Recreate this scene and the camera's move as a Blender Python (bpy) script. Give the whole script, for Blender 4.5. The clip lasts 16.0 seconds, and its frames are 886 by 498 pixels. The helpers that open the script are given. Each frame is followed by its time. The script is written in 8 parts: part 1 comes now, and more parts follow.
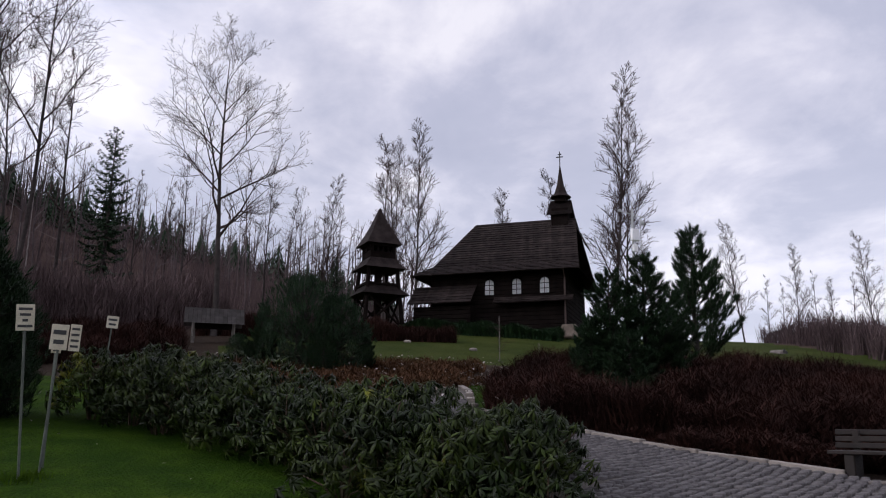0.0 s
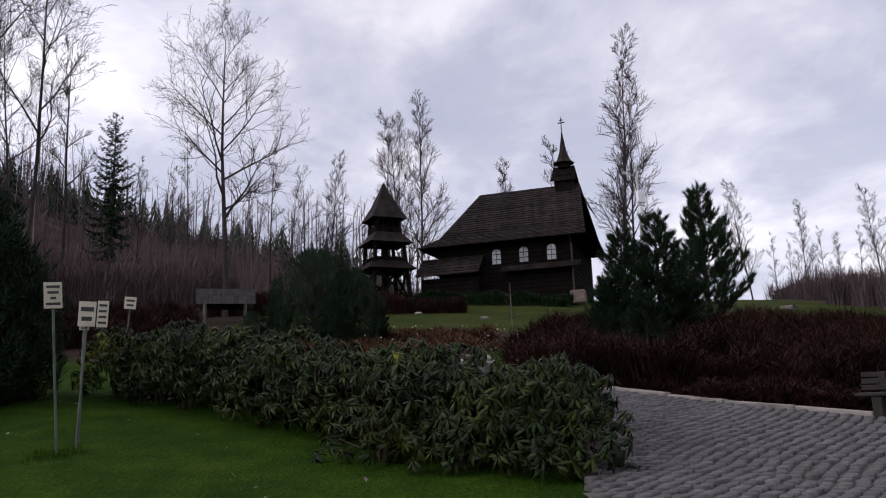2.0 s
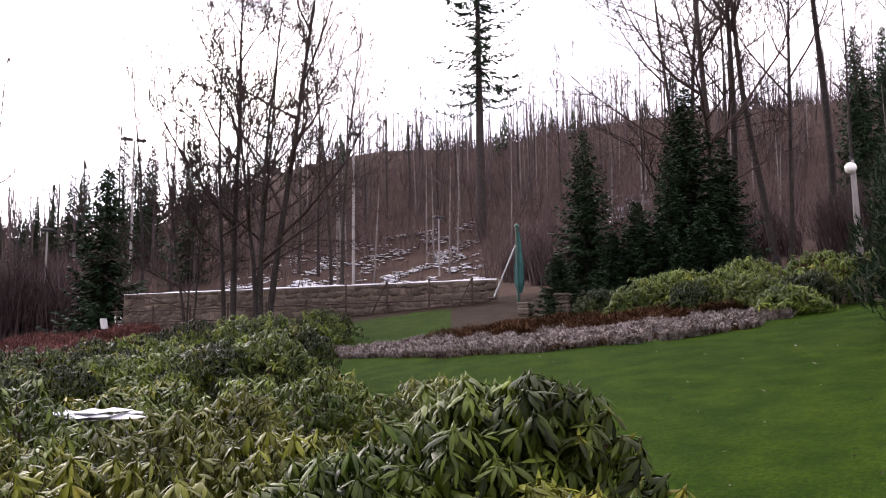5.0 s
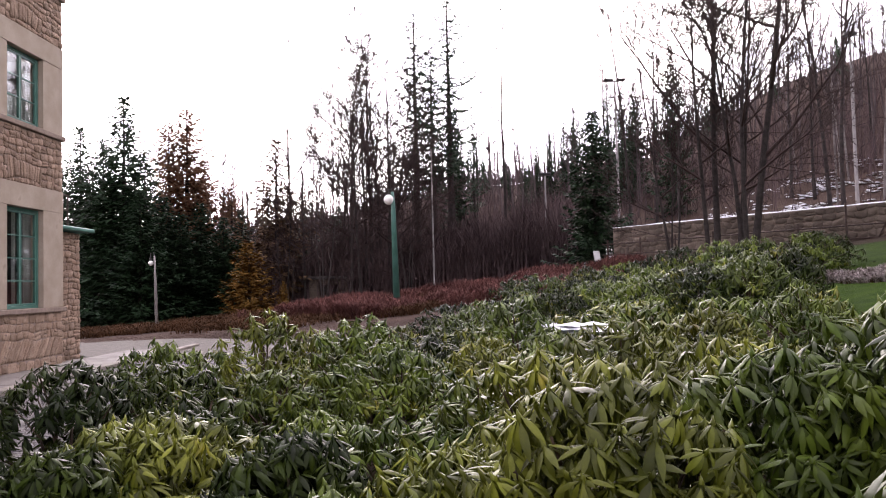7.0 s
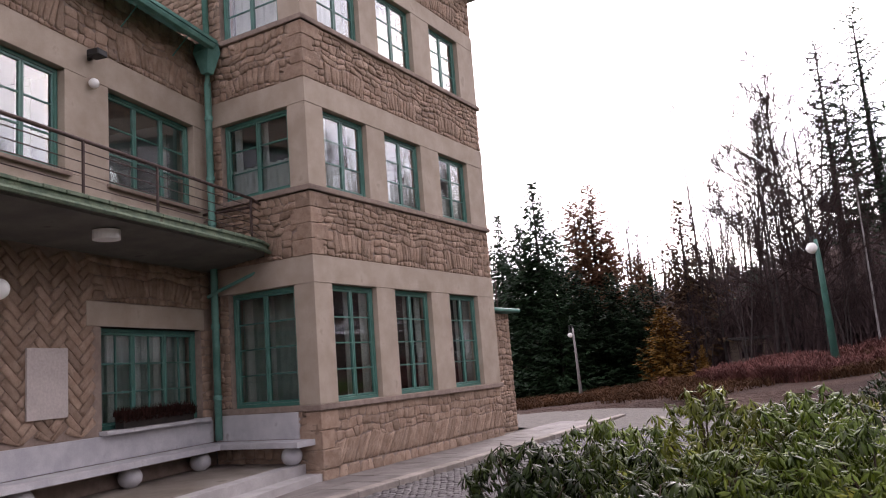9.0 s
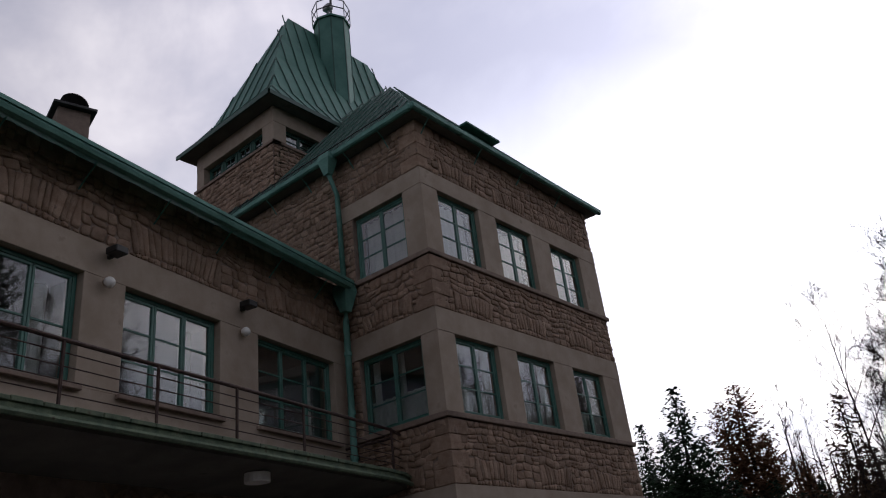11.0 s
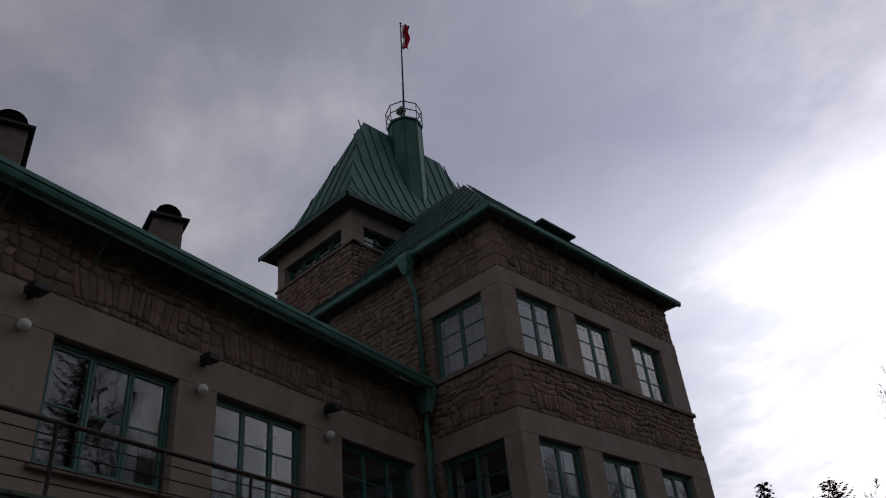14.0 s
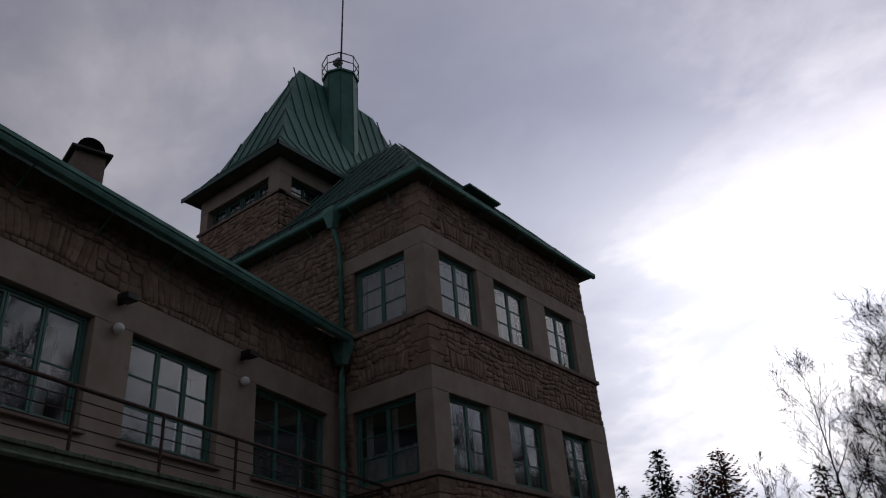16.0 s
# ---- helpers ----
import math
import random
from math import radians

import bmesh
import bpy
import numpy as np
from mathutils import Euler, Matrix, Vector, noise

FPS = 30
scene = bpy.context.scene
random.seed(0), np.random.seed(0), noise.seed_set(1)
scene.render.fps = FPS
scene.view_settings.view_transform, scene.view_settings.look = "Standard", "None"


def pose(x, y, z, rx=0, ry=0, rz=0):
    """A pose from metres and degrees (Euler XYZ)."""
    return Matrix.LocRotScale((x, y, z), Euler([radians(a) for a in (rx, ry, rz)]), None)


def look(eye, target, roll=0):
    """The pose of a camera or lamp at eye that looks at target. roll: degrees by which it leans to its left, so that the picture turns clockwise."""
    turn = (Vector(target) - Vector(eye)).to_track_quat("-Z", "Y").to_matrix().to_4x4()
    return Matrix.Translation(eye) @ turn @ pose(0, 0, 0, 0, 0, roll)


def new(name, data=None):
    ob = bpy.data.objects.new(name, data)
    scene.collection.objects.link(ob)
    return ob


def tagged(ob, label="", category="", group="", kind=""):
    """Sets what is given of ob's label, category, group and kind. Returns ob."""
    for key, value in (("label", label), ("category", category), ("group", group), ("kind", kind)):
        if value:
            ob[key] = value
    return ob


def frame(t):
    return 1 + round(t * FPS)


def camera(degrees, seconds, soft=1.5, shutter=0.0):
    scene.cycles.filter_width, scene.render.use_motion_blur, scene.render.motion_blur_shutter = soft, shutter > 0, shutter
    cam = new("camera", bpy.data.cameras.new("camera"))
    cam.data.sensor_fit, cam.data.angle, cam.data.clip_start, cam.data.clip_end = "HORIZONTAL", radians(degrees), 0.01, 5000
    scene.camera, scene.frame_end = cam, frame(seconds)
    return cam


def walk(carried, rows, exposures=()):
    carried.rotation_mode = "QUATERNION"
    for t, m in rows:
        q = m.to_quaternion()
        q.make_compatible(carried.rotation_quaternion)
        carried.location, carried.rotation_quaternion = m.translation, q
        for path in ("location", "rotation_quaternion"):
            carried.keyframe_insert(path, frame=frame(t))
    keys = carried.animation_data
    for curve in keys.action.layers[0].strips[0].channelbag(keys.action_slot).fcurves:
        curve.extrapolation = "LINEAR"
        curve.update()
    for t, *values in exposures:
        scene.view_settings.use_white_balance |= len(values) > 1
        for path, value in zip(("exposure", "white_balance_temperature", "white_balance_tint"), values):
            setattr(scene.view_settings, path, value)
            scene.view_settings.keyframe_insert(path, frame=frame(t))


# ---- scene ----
cam = camera(59.0, 16.0, soft=1.1)
PATH = [
    (0, (0.222, 0.309, 1.671), (2.14, -0.046, 2.115), 0.6),
    (0.5, (0.32, 0.331, 1.66), (2.24, -0.02, 2.094), 0.3),
    (1, (0.363, 0.345, 1.641), (2.287, -0.01, 2.058), -0.2),
    (1.5, (0.253, 0.42, 1.597), (2.178, 0.053, 1.996), -0.8),
    (2, (0.303, 0.505, 1.544), (2.235, 0.154, 1.923), -2.0),
    (2.5, (0.634, 0.574, 1.564), (2.6, 0.484, 1.919), -2.3),
    (3, (0.758, 0.576, 1.586), (2.692, 0.958, 1.923), -2.4),
    (3.5, (0.593, 0.432, 1.603), (2.376, 1.281, 1.919), -2.6),
    (4, (0.259, 0.432, 1.669), (1.825, 1.642, 1.963), -2.3),
    (4.5, (0.165, 0.369, 1.641), (1.515, 1.82, 1.914), -1.5),
    (4.7, (0.063, 0.295, 1.634), (1.323, 1.826, 1.894), -1.2),
    (6.8, (0.299, 0.055, 1.475), (0.374, 2.051, 1.572), -0.99),
    (7, (0.307, 0.088, 1.463), (0.279, 2.086, 1.552), -1.43),
    (7.5, (0.292, 0.126, 1.425), (-0.013, 2.101, 1.512), -2.27),
    (8, (0.24, 0.089, 1.407), (-0.361, 1.993, 1.528), -3.68),
    (8.5, (0.234, 0.073, 1.489), (-0.614, 1.874, 1.681), -4.27),
    (9, (0.142, 0.12, 1.572), (-0.837, 1.837, 1.876), -4.5),
    (9.5, (0.1, 0.103, 1.646), (-0.924, 1.762, 2.09), -4.92),
    (10, (0.152, 0.08, 1.662), (-0.913, 1.668, 2.251), -5.55),
    (10.2, (0.144, 0.085, 1.643), (-0.928, 1.644, 2.291), -6.01),
    (12.3, (0.155, -0.28, 1.767), (-0.963, 1.01, 2.808), -7.37),
    (12.5, (0.149, -0.301, 1.804), (-0.976, 0.979, 2.852), -6.91),
    (13, (0.143, -0.298, 1.817), (-0.995, 0.963, 2.873), -6.45),
    (13.5, (0.134, -0.285, 1.828), (-1.01, 0.966, 2.888), -6.22),
    (14, (0.114, -0.255, 1.822), (-1.03, 0.993, 2.886), -5.98),
    (14.5, (0.099, -0.23, 1.831), (-1.052, 1.02, 2.886), -5.88),
    (15, (0.105, -0.23, 1.839), (-1.059, 1.029, 2.868), -5.61),
    (15.5, (0.152, -0.337, 1.823), (-1.017, 0.951, 2.81), -5.23),
    (16, (0.276, -0.438, 1.721), (-0.77, 0.973, 2.677), -4.58),
]
walk(cam, [(t, look(eye, target, roll)) for t, eye, target, roll in PATH],
     exposures=[(0.0, -0.15, 6280, 14), (2.0, -0.13, 6330, 14), (2.7, 0.05, 6500, 15), (3.5, 0.5, 6850, 18), (4.7, 1.08, 6900, 20), (6.8, 1.22, 6900, 22),
                (8.5, 1.18, 6900, 22), (9.5, 0.68, 6800, 20), (10.2, -0.1, 6600, 16), (12.3, -2.15, 6270, 14), (16.0, -2.15, 6270, 14)])

# ---- light: a bright overcast afternoon, the sun low behind thin cloud to the north ----
SUN_AZ, SUN_EL = radians(-8), radians(21)
SUN_DIR = Vector((math.sin(SUN_AZ) * math.cos(SUN_EL), math.cos(SUN_AZ) * math.cos(SUN_EL), math.sin(SUN_EL)))
world = bpy.data.worlds.new("overcast_sky")
scene.world = world
world.use_nodes = True
wt = world.node_tree
wn, wl = wt.nodes, wt.links
for nd in list(wn):
    wn.remove(nd)


def wnode(kind, **kw):
    nd = wn.new(kind)
    for k, v in kw.items():
        nd.inputs[k].default_value = v
    return nd


def wmath(op, a, b=None):
    nd = wn.new("ShaderNodeMath")
    nd.operation = op
    for i, v in enumerate((a, b)):
        if v is None:
            continue
        if isinstance(v, (int, float)):
            nd.inputs[i].default_value = v
        else:
            wl.new(v, nd.inputs[i])
    return nd.outputs[0]


def wramp(src, stops):
    nd = wn.new("ShaderNodeValToRGB")
    els = nd.color_ramp.elements
    while len(els) < len(stops):
        els.new(0.5)
    for e, (p, c) in zip(els, stops):
        e.position, e.color = p, (*c, 1)
    wl.new(src, nd.inputs[0])
    return nd.outputs[0]


def wmix(fac, a, b, kind="MIX"):
    nd = wn.new("ShaderNodeMix")
    nd.data_type, nd.blend_type = "RGBA", kind
    for i, v in ((0, fac), (6, a), (7, b)):
        if isinstance(v, (int, float)):
            nd.inputs[i].default_value = v
        elif isinstance(v, tuple):
            nd.inputs[i].default_value = (*v, 1)
        else:
            wl.new(v, nd.inputs[i])
    return nd.outputs[2]


sky = wn.new("ShaderNodeTexSky")
sky.sky_type, sky.sun_disc = "NISHITA", False
sky.sun_elevation, sky.sun_rotation = SUN_EL, SUN_AZ
sky_light = wmix(1.0, sky.outputs[0], (0.07, 0.07, 0.07), "MULTIPLY")
tc = wn.new("ShaderNodeTexCoord")
sep = wn.new("ShaderNodeSeparateXYZ")
wl.new(tc.outputs["Generated"], sep.inputs[0])
up = wmath("ADD", wmath("MAXIMUM", sep.outputs[2], 0.0), 0.22)
flat = wn.new("ShaderNodeCombineXYZ")
wl.new(wmath("DIVIDE", sep.outputs[0], up), flat.inputs[0])
wl.new(wmath("DIVIDE", sep.outputs[1], up), flat.inputs[1])
big = wnode("ShaderNodeTexNoise", Scale=1.3, Detail=7.0, Roughness=0.55, Distortion=0.25)
small = wnode("ShaderNodeTexNoise", Scale=3.1, Detail=6.0, Roughness=0.6, Distortion=0.4)
streak = wnode("ShaderNodeMapping", Rotation=(0.0, 0.0, 0.55), Scale=(0.9, 1.05, 1.0), Location=(1.7, 0.6, 0.0))
wl.new(flat.outputs[0], streak.inputs["Vector"])
for nd in (big, small):
    wl.new(streak.outputs[0], nd.inputs["Vector"])
mixed = wmath("ADD", wmath("MULTIPLY", big.outputs[0], 0.72), wmath("MULTIPLY", small.outputs[0], 0.28))
cloud = wramp(mixed, [(0.36, (0.425, 0.44, 0.535)), (0.46, (0.475, 0.485, 0.58)), (0.53, (0.61, 0.605, 0.685)), (0.60, (0.80, 0.78, 0.82))])
dot = wn.new("ShaderNodeVectorMath")
dot.operation = "DOT_PRODUCT"
dot.inputs[1].default_value = SUN_DIR
wl.new(tc.outputs["Generated"], dot.inputs[0])
near_sun = wmath("MAXIMUM", dot.outputs["Value"], 0.0)
glow = wmath("ADD", wmath("ADD", wmath("MULTIPLY", wmath("POWER", near_sun, 1.5), 0.8), wmath("MULTIPLY", wmath("POWER", near_sun, 7.0), 0.8)), wmath("MULTIPLY", wmath("POWER", near_sun, 40.0), 1.1))
puff = wramp(mixed, [(0.38, (0.92, 0.95, 1.10)), (0.47, (1.12, 1.14, 1.24)), (0.54, (1.6, 1.56, 1.58)), (0.61, (2.1, 2.04, 2.0))])
glow_col = wmix(1.0, puff, glow, "MULTIPLY")
edge = wmath("ADD", sep.outputs[2], wmath("MULTIPLY", wmath("SUBTRACT", mixed, 0.5), 0.45))
bank = wramp(edge, [(0.45, (1.20, 1.20, 1.18)), (0.55, (0.74, 0.74, 0.79))])
glow_col = wmix(1.0, glow_col, bank, "MULTIPLY")
low = wramp(sep.outputs[2], [(0.0, (0.16, 0.16, 0.16)), (0.35, (0.0, 0.0, 0.0))])
cloud_all = wmix(1.0, wmix(1.0, cloud, low, "ADD"), glow_col, "ADD")
over = wmix(0.86, sky_light, cloud_all)
bg = wn.new("ShaderNodeBackground")
bg.inputs[1].default_value = 1.4
wl.new(over, bg.inputs[0])
out = wn.new("ShaderNodeOutputWorld")
wl.new(bg.outputs[0], out.inputs[0])

lamp = bpy.data.lights.new("sun", "SUN")
lamp.energy, lamp.angle, lamp.color = 0.7, radians(22), (1.0, 0.95, 0.9)
sun = new("sun", lamp)
sun.matrix_world = look(SUN_DIR * 60, (0, 0, 0))


# ---- materials ----
def surf(name, c1, c2, scale=3.0, rough=0.7, bump=0.3, fine=60.0, rand=0.0, island=0.0, metallic=0.0, spec=0.4, contrast=(0.35, 0.65), c3=None, coat=0.0, dist=0.02, grain=0.3):
    """Two colours mixed by a coarse noise, a fine grain over it, and relief from both."""
    m = bpy.data.materials.new(name)
    m.use_nodes = True
    nt = m.node_tree
    nn, ll = nt.nodes, nt.links
    b = nn["Principled BSDF"]
    co = nn.new("ShaderNodeTexCoord")
    geo = nn.new("ShaderNodeNewGeometry")
    info = nn.new("ShaderNodeObjectInfo")

    def noise_tex(sc, detail, rg=0.6):
        t = nn.new("ShaderNodeTexNoise")
        t.inputs["Scale"].default_value, t.inputs["Detail"].default_value, t.inputs["Roughness"].default_value = sc, detail, rg
        ll.new(geo.outputs["Position"], t.inputs["Vector"])
        return t

    a, f = noise_tex(scale, 4), noise_tex(fine, 3)
    ramp = nn.new("ShaderNodeValToRGB")
    ramp.color_ramp.elements[0].position, ramp.color_ramp.elements[1].position = contrast
    ramp.color_ramp.elements[0].color, ramp.color_ramp.elements[1].color = (*c1, 1), (*c2, 1)
    if c3:
        e = ramp.color_ramp.elements.new(min(0.98, contrast[1] + 0.08))
        e.color = (*c3, 1)
    ll.new(a.outputs[0], ramp.inputs[0])
    col = ramp.outputs[0]

    def times(value_socket, lo, hi, col):
        r = nn.new("ShaderNodeMapRange")
        r.inputs[3].default_value, r.inputs[4].default_value = lo, hi
        ll.new(value_socket, r.inputs[0])
        mx = nn.new("ShaderNodeVectorMath")
        mx.operation = "SCALE"
        ll.new(col, mx.inputs[0])
        ll.new(r.outputs[0], mx.inputs["Scale"])
        return mx.outputs[0]

    col = times(f.outputs[0], 1 - grain, 1 + grain, col)
    if rand:
        col = times(info.outputs["Random"], 1 - rand, 1 + rand, col)
    if island:
        col = times(geo.outputs["Random Per Island"], 1 - island, 1 + island, col)
    ll.new(col, b.inputs["Base Color"])
    rr = nn.new("ShaderNodeMapRange")
    rr.inputs[3].default_value, rr.inputs[4].default_value = max(0.02, rough - 0.12), min(1, rough + 0.12)
    ll.new(f.outputs[0], rr.inputs[0])
    ll.new(rr.outputs[0], b.inputs["Roughness"])
    b.inputs["Metallic"].default_value, b.inputs["Specular IOR Level"].default_value = metallic, spec
    if coat:
        b.inputs["Coat Weight"].default_value, b.inputs["Coat Roughness"].default_value = coat, 0.3
    if bump:
        add = nn.new("ShaderNodeMath")
        add.operation = "MULTIPLY_ADD"
        ll.new(a.outputs[0], add.inputs[0])
        add.inputs[1].default_value = 1.5
        ll.new(f.outputs[0], add.inputs[2])
        bp = nn.new("ShaderNodeBump")
        bp.inputs["Strength"].default_value, bp.inputs["Distance"].default_value = bump, dist
        ll.new(add.outputs[0], bp.inputs["Height"])
        ll.new(bp.outputs[0], b.inputs["Normal"])
    return m


def glass_mat(name, tint=(0.9, 0.95, 0.93)):
    m = bpy.data.materials.new(name)
    m.use_nodes = True
    b = m.node_tree.nodes["Principled BSDF"]
    b.inputs["Base Color"].default_value = (*tint, 1)
    b.inputs["Roughness"].default_value, b.inputs["IOR"].default_value, b.inputs["Transmission Weight"].default_value = 0.01, 1.75, 1.0
    return m


def plain(name, c, rough=0.5, metallic=0.0):
    m = bpy.data.materials.new(name)
    m.use_nodes = True
    b = m.node_tree.nodes["Principled BSDF"]
    b.inputs["Base Color"].default_value = (*c, 1)
    b.inputs["Roughness"].default_value, b.inputs["Metallic"].default_value = rough, metallic
    return m


